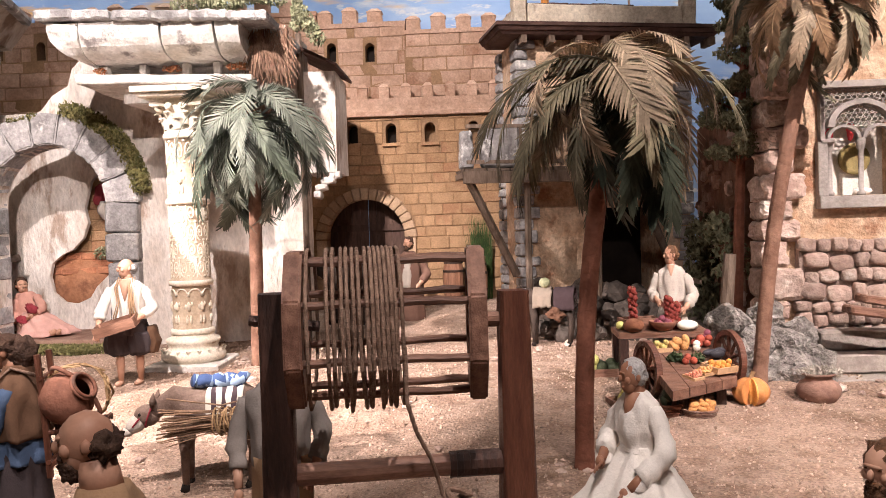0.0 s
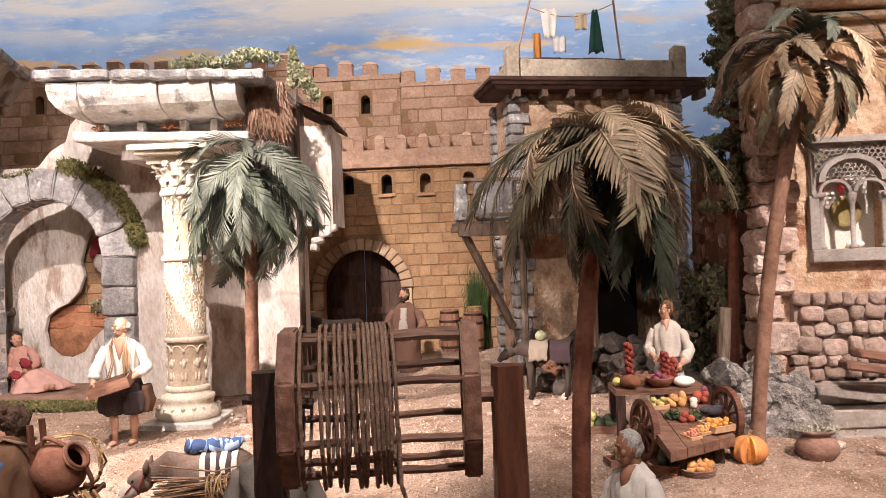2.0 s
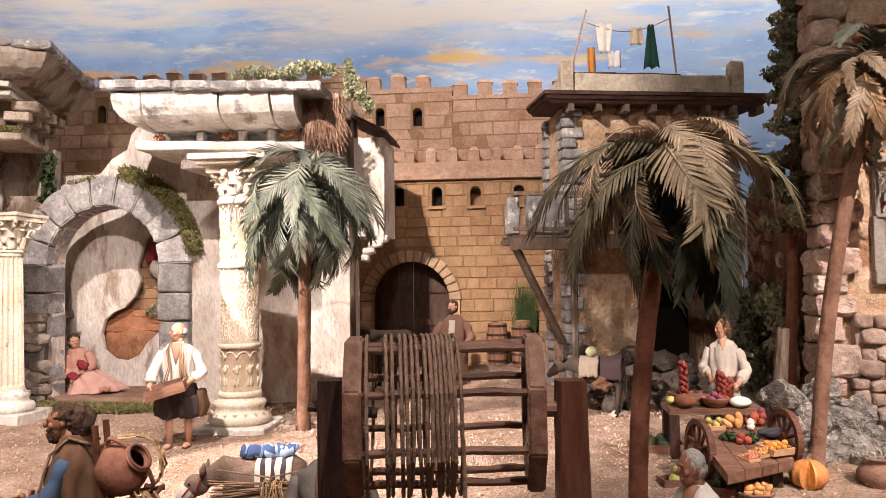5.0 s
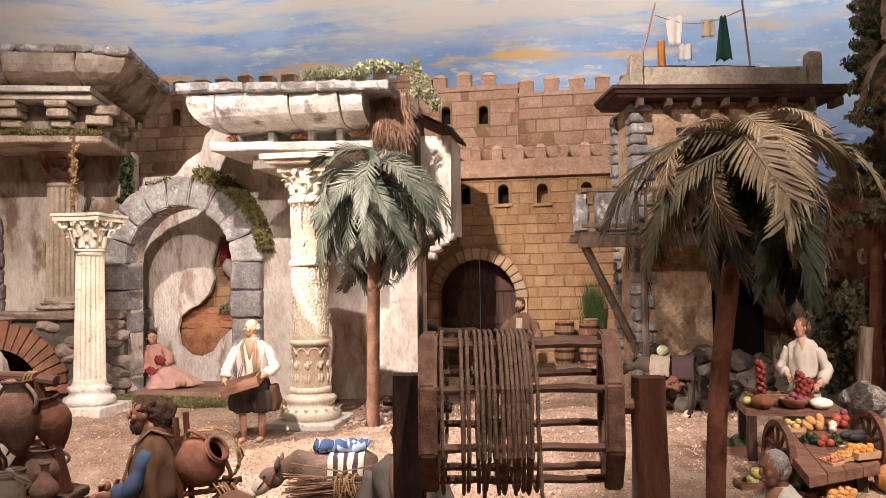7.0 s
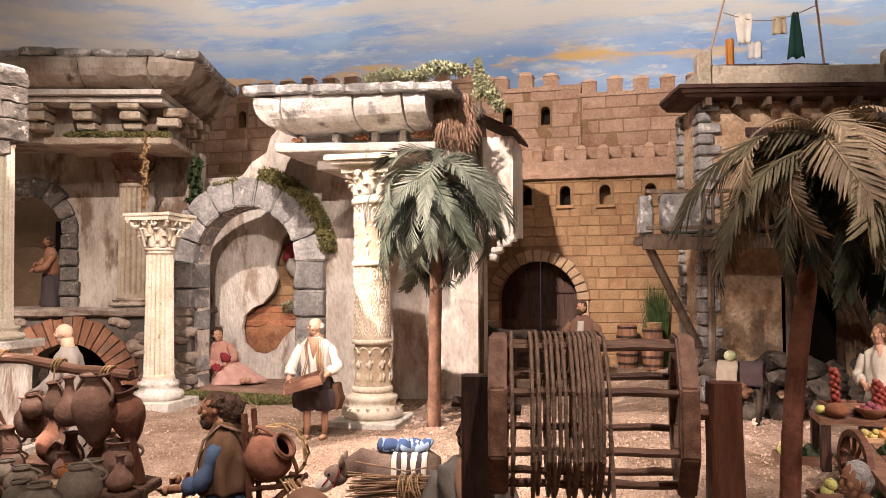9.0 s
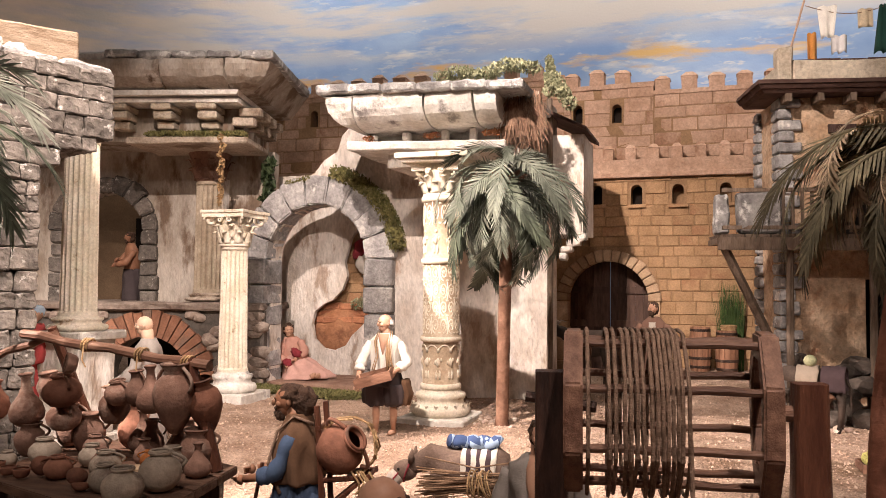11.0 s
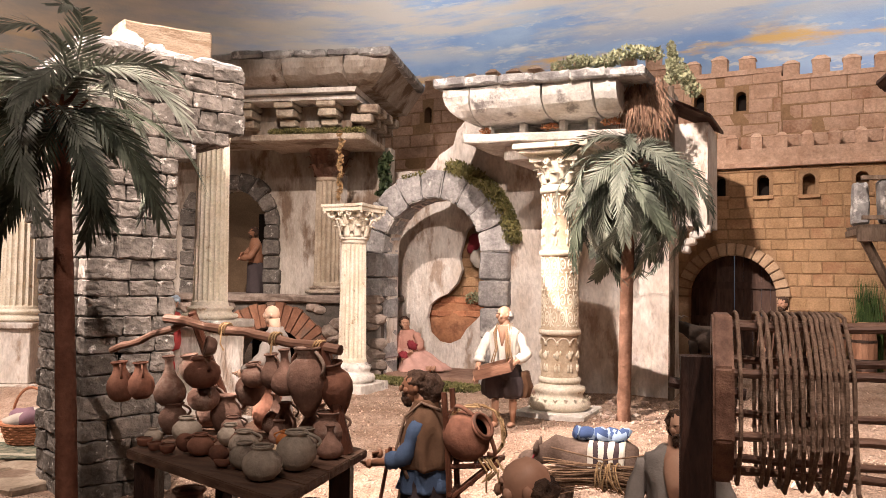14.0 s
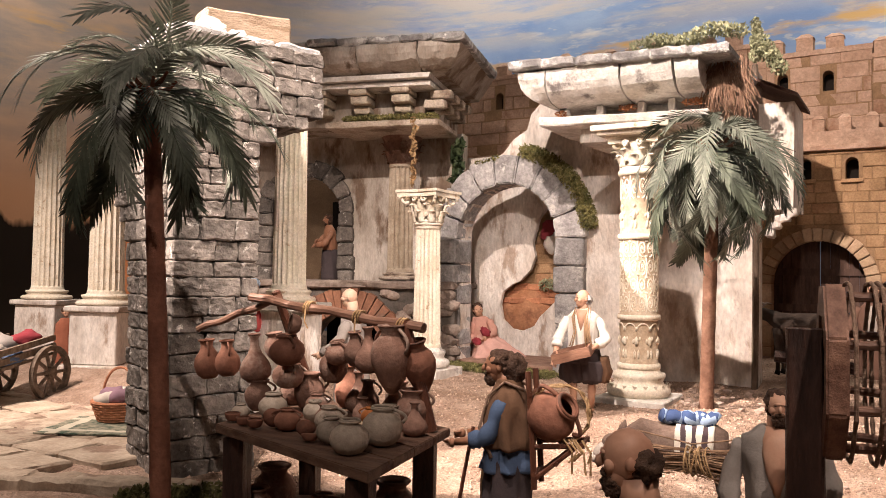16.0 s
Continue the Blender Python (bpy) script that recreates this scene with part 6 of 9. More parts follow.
def build_windlass():
    w = thing("windlass", "wooden well windlass with eight-rod drum wound with rope", "windlass")
    A, B = Vector((-0.178, 1.335, 0)), Vector((0.150, 1.385, 0))
    u = (B - A).normalized()
    ang = math.degrees(math.atan2(u.y, u.x))
    for p, m, w0, w1, top in ((A, DARKW, 0.022, 0.025, 0.368), (B, WOOD, 0.021, 0.029, 0.360)):
        bm = bmesh.new()
        rings = []
        for i in range(12):
            z = -0.16 + (top + 0.16) * i / 11
            k = w1 + (w0 - w1) * i / 11
            rings.append([bm.verts.new(((k + 0.0015 * noise.noise((j * 2.3, i * 0.8, p.x * 9))) * math.copysign(abs(math.cos(a)) ** 0.45, math.cos(a)), (k + 0.001 * noise.noise((j, i, 3))) * math.copysign(abs(math.sin(a)) ** 0.45, math.sin(a)), z)) for j, a in enumerate(2 * math.pi * q / 20 for q in range(20))])
        for a, b in zip(rings, rings[1:]):
            for j in range(20):
                bm.faces.new((a[j], a[(j + 1) % 20], b[(j + 1) % 20], b[j]))
        bm.faces.new(rings[-1])
        part("post", bm, m, w, smooth=False).matrix_basis = at(p.x, p.y, 0, 0, 0, ang)
    bm = bmesh.new()
    tube(bm, [tuple(A + Vector((0, 0, 0.115))), tuple(B + Vector((0, 0, 0.118)))], 0.0155, 10)
    part("crossbar", bm, WOODX, w, "round brown crossbar")
    for k in range(9):
        c = A.lerp(B, 0.72 + 0.028 * k) + Vector((0, 0, 0.117))
        bm = bmesh.new()
        tube(bm, [tuple(c - u * 0.0045), tuple(c + u * 0.0045)], 0.0185, 10)
        part("lashing", bm, DARKW, w)
    zc = 0.320
    # axle with two plates and the rods
    bm = bmesh.new()
    tube(bm, [tuple(A - u * 0.035 + Vector((0, 0, zc + 0.012))), tuple(A + u * 0.06 + Vector((0, 0, zc)))], 0.0075, 8)
    part("axle_end", bm, DARKW, w)
    bm = bmesh.new()
    tube(bm, [tuple(B - u * 0.05 + Vector((0, 0, zc))), tuple(B + u * 0.02 + Vector((0, 0, zc)))], 0.011, 10)
    part("axle_end", bm, WOODX, w)
    d0, d1 = 0.030, 0.278
    for d in (d0, d1):
        c = A + u * d
        bm = bmesh.new()
        q = [(0.113 * math.cos(radians(22.5 + 45 * k)), 0.113 * math.sin(radians(22.5 + 45 * k))) for k in range(8)]
        inner = [(0.074 * math.cos(radians(22.5 + 45 * k)), 0.074 * math.sin(radians(22.5 + 45 * k))) for k in range(8)]
        if d == d0:
            inner = [(a * 0.9, b * 0.9) for a, b in inner]
        holed(bm, q, [inner[::-1]], -0.012, 0.012)
        bmesh.ops.bevel(bm, geom=[e for e in bm.edges if len(e.link_faces) == 2 and e.calc_face_angle(0) > 0.5], offset=0.003, segments=2, affect="EDGES")
        pl = part("end_frame", bm, WOODX, w, "octagonal plank end frame")
        pl.matrix_basis = at(c.x, c.y, zc, 0, 0, ang + 90 - (6.5 if d == d1 else 0))
        for a in ((0, 90) if d == d0 else ()):
            bm = bmesh.new()
            box(bm, (-0.078, -0.008, -0.013), (0.078, 0.008, 0.013))
            part("spoke", bm, WOODX, pl).matrix_basis = at(0, 0, 0, 0, a + 45, 0)
    for k in range(8):
        a = radians(22.5 + 45 * k)
        off = Vector((-u.y * math.cos(a), u.x * math.cos(a), math.sin(a))) * 0.097
        bm = bmesh.new()
        n = 8
        tube(bm, [tuple(A + u * (d0 + (d1 - d0) * i / n) + off + Vector((0, 0, zc + 0.0012 * math.sin(i * 2 + k)))) for i in range(n + 1)], [0.0056 + 0.0006 * math.sin(i * 3 + k) for i in range(n + 1)], 8)
        part("rod", bm, WOODX, w)
    # rope: loops over the rods, some hanging slack below
    rope = thing("rope", "brown twisted rope wound on the windlass drum", "rope")
    r = random.Random(4)
    for k, gone in enumerate((0.0165, 0.042, 0.050, 0.061, 0.068, 0.076, 0.083, 0.093, 0.100, 0.106, 0.112, 0.118, 0.124, 0.129, 0.137)):
        d = d0 + gone
        slack, swing = r.choice((0.001, 0.003, 0.006, 0.010)), r.uniform(-0.007, 0.007)
        pts = []
        for j in range(41):
            a = 2 * math.pi * j / 40 + 0.9
            rr = 0.1065 * max(1, 1 / (math.cos((a - math.pi / 8) % (math.pi / 4) - math.pi / 8) * 1.02))
            low = max(0, -math.sin(a)) ** 2
            h = Vector((-u.y * math.cos(a), u.x * math.cos(a), math.sin(a))) * (rr + r.uniform(-0.0008, 0.0008)) * (1 if math.sin(a) > 0 else 0.99)
            pts.append(tuple(A + u * (d + swing * low + 0.006 * j / 40) + h + Vector((0, 0, zc - slack * low))))
        bm = bmesh.new()
        tube(bm, pts, [0.0024 * (1 + 0.2 * (j % 2)) for j in range(41)], 7)
        part("rope_turn", bm, ROPE, rope)
    s = A + u * 0.186
    bm = bmesh.new()
    tail = [(s.x, s.y - 0.10, zc - 0.02), (s.x + 0.002, s.y - 0.11, zc - 0.09), (s.x + 0.012, s.y - 0.10, 0.19), (s.x + 0.028, s.y - 0.08, 0.15), (s.x + 0.036, s.y - 0.06, 0.115), (s.x + 0.04, s.y - 0.055, 0.095), (s.x + 0.05, s.y - 0.055, 0.083), (s.x + 0.062, s.y - 0.055, 0.088), (s.x + 0.07, s.y - 0.05, 0.096)]
    fine = []
    for a, b in zip(tail, tail[1:]):
        fine += [tuple(Vector(a).lerp(Vector(b), t / 6)) for t in range(6)]
    tube(bm, fine, [0.0026 * (1 + 0.2 * (j % 2)) for j in range(len(fine))], 7)
    part("rope_tail", bm, ROPE, rope)
    bm = bmesh.new()
    kx, ky, kz = s.x + 0.062, s.y - 0.055, 0.09
    tube(bm, [(kx + 0.012 * math.sin(2 * t) + 0.004 * math.cos(t), ky + 0.009 * math.cos(3 * t), kz + 0.011 * math.sin(t)) for t in [i / 6 for i in range(40)]], 0.0045, 7)
    part("knot", bm, ROPE, rope)


# ---- pottery ----
POT = {
    "globe": [(0.35, 0.0), (0.62, 0.10), (0.90, 0.40), (1.0, 0.75), (0.93, 1.08), (0.68, 1.36), (0.48, 1.47), (0.46, 1.53), (0.56, 1.58), (0.58, 1.65), (0.50, 1.68), (0.42, 1.62), (0.38, 1.5)],
    "jar": [(0.45, 0.0), (0.70, 0.25), (0.97, 0.85), (1.0, 1.25), (0.85, 1.65), (0.60, 1.90), (0.58, 2.05), (0.72, 2.18), (0.74, 2.26), (0.62, 2.28), (0.5, 2.15)],
    "bottle": [(0.55, 0.0), (0.92, 0.35), (1.0, 0.75), (0.85, 1.25), (0.45, 1.80), (0.27, 2.30), (0.25, 2.75), (0.36, 2.92), (0.36, 3.0), (0.26, 3.02), (0.2, 2.9)],
    "amphora": [(0.10, 0.0), (0.28, 0.12), (0.62, 0.65), (0.95, 1.45), (1.0, 1.95), (0.85, 2.45), (0.52, 2.80), (0.46, 3.0), (0.60, 3.14), (0.62, 3.24), (0.5, 3.26), (0.4, 3.1)],
    "bowl": [(0.45, 0.0), (0.50, 0.04), (0.80, 0.28), (1.0, 0.62), (1.0, 0.68), (0.93, 0.67), (0.75, 0.36), (0.4, 0.14), (0.05, 0.12)],
    "cup": [(0.60, 0.0), (0.85, 0.25), (1.0, 0.85), (1.0, 1.0), (0.88, 1.0), (0.75, 0.4), (0.05, 0.3)],
    "jug": [(0.50, 0.0), (0.85, 0.35), (1.0, 0.95), (0.90, 1.50), (0.55, 2.0), (0.42, 2.35), (0.46, 2.6), (0.56, 2.75), (0.52, 2.8), (0.40, 2.65)],
}


def pot(name, label, kind, r, m, material, handles=0, group="", stretch=1.0):
    p = thing(name, label, name.replace("_", " ").split()[-1], m, group)
    prof = [(a * r, b * r * stretch) for a, b in POT[kind]]
    bm = bmesh.new()
    lathe(bm, prof, 26, cap=False)
    bm.faces.new(list(bm.verts[:26])[::-1])
    ring = list(bm.verts)[-26:]
    part("body", bm, material, p, smooth=True)
    top = prof[-3][1]
    bm = bmesh.new()
    rr = prof[-3][0]
    pts = [(rr * 0.95 * math.cos(t), rr * 0.95 * math.sin(t), top) for t in [2 * math.pi * i / 20 for i in range(21)]]
    tube(bm, pts, r * 0.07, 6)
    part("rim", bm, material, p, smooth=True)
    for h in range(handles):
        a = math.pi * h + 0.4
        z1, z0 = top * 0.97, top * 0.62
        r1 = rr * 0.85
        r0 = max(x for x, z in prof if abs(z - z0) < 0.4 * r * stretch)
        bm = bmesh.new()
        tube(bm, [((r1 + (r0 - r1) * t + r * 0.42 * math.sin(math.pi * t)) * math.cos(a), (r1 + (r0 - r1) * t + r * 0.42 * math.sin(math.pi * t)) * math.sin(a), z1 + (z0 - z1) * t) for t in [i / 8 for i in range(9)]], r * 0.085, 7)
        part("handle", bm, material, p, smooth=True)
    return p


def build_pottery():
    t = thing("plank_table", "low dark plank table for pottery with stout legs", "table")
    F, L, Rr = Vector((-0.802, 1.268, 0)), Vector((-1.307, 1.424, 0)), Vector((-0.885, 1.669, 0))
    e1, e2 = L - F, Rr - F
    top = part("tabletop", bmesh.new(), TABLEW, t)
    for k in range(4):
        bm = bmesh.new()
        q = [F + e2 * (k / 4 + 0.004), F + e1 + e2 * (k / 4 + 0.004), F + e1 + e2 * ((k + 1) / 4 - 0.004), F + e2 * ((k + 1) / 4 - 0.004)]
        lo = [bm.verts.new((v.x, v.y, 0.097)) for v in q]
        hi = [bm.verts.new((v.x, v.y, 0.115 - 0.001 * (k % 2))) for v in q]
        for i in range(4):
            j = (i + 1) % 4
            bm.faces.new((lo[i], lo[j], hi[j], hi[i]))
        bm.faces.new(hi)
        bm.faces.new(lo[::-1])
        bmesh.ops.recalc_face_normals(bm, faces=bm.faces[:])
        bmesh.ops.bevel(bm, geom=bm.edges[:], offset=0.002, segments=2, affect="EDGES")
        part("plank", bm, TABLEW, top)
    for a, b in ((0.09, 0.10), (0.9, 0.10), (0.09, 0.86), (0.9, 0.86)):
        p = F + e1 * a + e2 * b
        bm = bmesh.new()
        box(bm, (-0.021, -0.021, -0.15), (0.021, 0.021, 0.089), jitter=0.002)
        part("leg", bm, DARKW, t).matrix_basis = at(p.x, p.y, 0, 0, 0, 20)
    z = 0.116
    G = "pottery for sale"
    for x, y, r, kind, m, h, s in ((-0.905, 1.355, 0.040, "globe", CLAYG, 0, 1.0), (-0.90, 1.445, 0.043, "globe", CLAYG, 1, 1.1), (-0.985, 1.405, 0.033, "globe", CLAYG, 0, 1.0), (-1.055, 1.485, 0.034, "globe", CLAYG, 1, 1.0), (-1.15, 1.555, 0.030, "globe", CLAYG, 0, 1.0),
                                   (-1.135, 1.452, 0.030, "globe", TERRA, 2, 0.95), (-1.25, 1.535, 0.036, "globe", CLAYG, 0, 1.0), (-1.345, 1.59, 0.036, "jar", CLAYB, 1, 0.95), (-1.255, 1.66, 0.040, "jar", CLAYB, 2, 1.05), (-1.00, 1.63, 0.034, "bottle", CLAYB, 0, 1.1), (-1.145, 1.70, 0.036, "bottle", CLAYB, 0, 0.95),
                                   (-1.09, 1.66, 0.030, "jug", CLAYB, 1, 1.1), (-1.06, 1.60, 0.024, "jug", CLAYB, 0, 0.9), (-0.935, 1.60, 0.040, "jar", CLAYB, 1, 1.0), (-1.34, 1.70, 0.036, "jug", CLAYB, 1, 1.1), (-0.965, 1.565, 0.028, "jar", CLAYG, 0, 0.9), (-1.195, 1.615, 0.030, "globe", CLAYB, 1, 1.1), (-1.30, 1.49, 0.022, "globe", CLAYG, 0, 1.0), (-1.11, 1.535, 0.022, "jug", CLAYB, 1, 0.8), (-0.90, 1.555, 0.030, "bottle", CLAYB, 0, 0.8), (-1.05, 1.72, 0.034, "jar", CLAYB, 0, 1.1), (-1.21, 1.745, 0.036, "jug", TERRA, 1, 1.1)):
        pot("clay_" + ("bottle" if kind == "bottle" else "jug" if kind == "jug" else "pot"), {"globe": "round clay pot with a short neck on the plank table", "jar": "tall brown clay jar on the plank table", "bottle": "slender brown clay bottle on the plank table", "jug": "brown clay jug with narrow neck on the plank table"}[kind], kind, r * 0.88, at(x, y, z), m, h, G, s)
    pot("clay_bowl", "pale cream clay bowl on the plank table", "bowl", 0.030, at(-1.0, 1.50, z), mat("cream_clay", (0.42, 0.30, 0.19), (0.50, 0.38, 0.26), 12), 0, G)
    pot("orange_pot", "small bright orange two-handled pot", "globe", 0.020, at(-0.965, 1.50, z + 0.022), mat("orange_clay", (0.45, 0.15, 0.045), (0.55, 0.21, 0.07), 14), 2, G)
    for x, y, r, rx in ((-1.285, 1.452, 0.016, 0), (-1.235, 1.432, 0.015, 0), (-1.195, 1.425, 0.016, 0), (-1.165, 1.44, 0.021, 70), (-1.045, 1.40, 0.019, 62), (-1.02, 1.385, 0.017, 20)):
        pot("clay_cup", "little terracotta cup on the table edge" if not rx else "terracotta bowl tipped on its side", "cup" if r < 0.017 else "bowl", r, at(x, y, z + (r * 0.8 if rx > 30 else 0.004), -rx, 0, 30), TERRA, 0, G)
    # carrying poles with hung jugs
    poles = thing("hanging_pole", "rough wooden pole tied over the pottery table", "pole")
    P1, P2, P3 = Vector((-1.60, 1.64, 0.286)), Vector((-1.355, 1.62, 0.366)), Vector((-0.910, 1.60, 0.320))
    for a, b, r in ((P1, P2 + Vector((0.03, 0.012, 0.004)), 0.0085), (P2 - Vector((0.05, 0, -0.004)), P3, 0.0105)):
        bm = bmesh.new()
        tube(bm, [tuple(a.lerp(b, i / 8) + Vector((0, 0, 0.003 * math.sin(i * 1.9)))) for i in range(9)], [r * (1 + 0.08 * math.sin(i * 2.7)) for i in range(9)], 9)
        part("pole", bm, WOODX, poles)
    for a, b in (((-0.895, 1.61, 0.115), (-0.955, 1.60, 0.335)), ((-1.32, 1.76, 0.115), (-1.345, 1.64, 0.385))):
        bm = bmesh.new()
        tube(bm, [a, tuple(Vector(a).lerp(Vector(b), 0.5)), b], [0.013, 0.012, 0.010], 8)
        part("support", bm, WOOD, poles)
    for f in (0.30, 0.62, 0.88):
        c = P2.lerp(P3, f)
        bm = bmesh.new()
        for k in range(3):
            tube(bm, [(c.x + 0.007 * k - 0.007 + 0.003 * math.sin(t), c.y + 0.0135 * math.cos(t), c.z + 0.0135 * math.sin(t)) for t in [i * math.pi / 6 for i in range(13)]], 0.0022, 5)
        tube(bm, [(c.x, c.y - 0.012, c.z), (c.x + 0.004, c.y - 0.02, c.z - 0.03), (c.x + 0.012, c.y - 0.018, c.z - 0.045)], 0.0018, 5)
        part("binding", bm, STRAW, poles, "straw cord binding")
    for px, py, pz, r, kind, m, rx, h in ((-1.515, 1.60, 0.175, 0.033, "jug", TERRA, 5, 1), (-1.453, 1.60, 0.185, 0.030, "jug", TERRA, 3, 1), (-1.354, 1.59, 0.180, 0.036, "bottle", CLAYB, 3, 0), (-1.30, 1.60, 0.235, 0.026, "jar", CLAYB, 8, 1), (-1.255, 1.585, 0.225, 0.040, "globe", TERRA, 4, 1), (-1.208, 1.57, 0.315, 0.022, "cup", CLAYB, 75, 0),
                                          (-1.276, 1.61, 0.170, 0.036, "globe", CLAYB, 0, 1), (-1.12, 1.60, 0.235, 0.030, "globe", CLAYB, 10, 1), (-1.075, 1.60, 0.235, 0.026, "jug", CLAYB, 6, 1), (-1.035, 1.59, 0.225, 0.031, "bottle", CLAYB, 4, 0), (-0.975, 1.585, 0.185, 0.043, "amphora", CLAYB, 2, 2), (-0.925, 1.63, 0.185, 0.035, "amphora", TERRA, 14, 0), (-1.16, 1.62, 0.19, 0.032, "jar", CLAYB, -8, 1)):
        pot("hung_jug", "terracotta jug hung by cord from the pole" if m is TERRA else "dark brown clay jug hung by cord from the pole", kind, r, at(px, py, pz, rx, rx * 0.5, 40 * px), m, h, "jugs hung on the pole", 1.0)
    for x, y, r, kind in ((-1.25, 1.62, 0.06, "bowl"), (-0.95, 1.47, 0.05, "bowl"), (-1.16, 1.60, 0.045, "globe"), (-1.32, 1.62, 0.05, "jar"), (-1.02, 1.66, 0.05, "jar"), (-1.2, 1.42, 0.035, "globe"), (-1.10, 1.55, 0.05, "globe"), (-1.18, 1.50, 0.04, "globe"), (-0.98, 1.58, 0.065, "bowl"), (-1.05, 1.45, 0.045, "jar"), (-1.28, 1.52, 0.04, "jar")):
        pot("clay_pot", "dusty clay vessel standing under the table", kind, r, at(x, y, ground_z(x, y) - 0.004), CLAYB, 0, "vessels under the table")


build_palms()
build_windlass()
build_pottery()

# ---- figurines: plain painted clay and cloth figures, one mesh each ----
SKIN = mat("painted_clay_skin", (0.45, 0.245, 0.165), (0.55, 0.335, 0.235), 20, 0.5, 0.1, 120, 0.04, gc=0.06)
SKIN_D = mat("dark_painted_clay_skin", (0.24, 0.11, 0.065), (0.33, 0.165, 0.10), 20, 0.5, 0.1, 120, 0.04, gc=0.06)
HAIR_B = mat("brown_painted_hair", (0.045, 0.022, 0.014), (0.10, 0.055, 0.035), 60, 0.7, 0.8, 200, 0.04)
HAIR_W = mat("grey_painted_hair", (0.40, 0.38, 0.37), (0.58, 0.56, 0.55), 60, 0.7, 0.8, 200, 0.04)


def cloth(name, c, k=1.2):
    return mat(name, c, tuple(min(0.85, v * k) for v in c), 22, 0.95, 0.25, 260, 0.03, gc=0.07)


WHITE_C, OFFW = cloth("white_linen_shirt", (0.66, 0.62, 0.57)), cloth("cream_linen_dress", (0.46, 0.41, 0.36))
PINK_C, BLUE_C, VEST = cloth("faded_pink_robe", (0.46, 0.25, 0.20)), cloth("blue_sleeve_cloth", (0.075, 0.115, 0.20)), cloth("brown_wool_vest", (0.125, 0.068, 0.04))
DARKC, GREYC, TAN_C, RED_C = cloth("dark_trouser_cloth", (0.05, 0.038, 0.04)), cloth("grey_work_shirt", (0.26, 0.23, 0.21)), cloth("tan_apron_cloth", (0.30, 0.19, 0.11)), cloth("dark_red_cloth", (0.22, 0.03, 0.04))


def loft(bm, rings, segs=20, mi=0, fold=0.0, folds=9, seed=0.0, fine=True):
    """Skin over level ovals (x, y, z, rx, ry); fold ripples the lower rings like cloth."""
    if fine:
        out = []
        for p, q in zip(rings, rings[1:]):
            out += [tuple(a + (b - a) * i / 4 for a, b in zip(p, q)) for i in range(4)]
        rings, segs = out + [rings[-1]], segs * 2
    loops = []
    for k, (x, y, z, rx, ry) in enumerate(rings):
        t = k / max(1, len(rings) - 1)
        loop = []
        for i in range(segs):
            a = 2 * math.pi * i / segs
            f = 1 + fold * (0.4 + 0.6 * (1 - t)) * (math.sin(a * folds + seed + z * 9) * 0.6 + noise.noise((math.cos(a) * 2 + seed, math.sin(a) * 2, z * 6)) * 0.9)
            loop.append(bm.verts.new((x + rx * f * math.cos(a), y + ry * f * math.sin(a), z)))
        loops.append(loop)
    for a, b in zip(loops, loops[1:]):
        for i in range(segs):
            j = (i + 1) % segs
            bm.faces.new((a[i], a[j], b[j], b[i])).material_index = mi
    bm.faces.new(loops[0][::-1]).material_index = mi
    bm.faces.new(loops[-1]).material_index = mi


def blob(bm, c, s, mi=0, sub=2, turn=(0, 0, 0), rough=0.0):
    new_v = bmesh.ops.create_icosphere(bm, subdivisions=sub, radius=1)["verts"]
    m = at(*c, *turn) @ Matrix.Diagonal((*s, 1))
    for v in new_v:
        if rough:
            v.co *= 1 + rough * noise.noise(v.co * 3.5 + Vector((c[0] * 9, 0, c[2] * 9)))
        v.co = m @ v.co
        for f in v.link_faces:
            f.material_index = mi


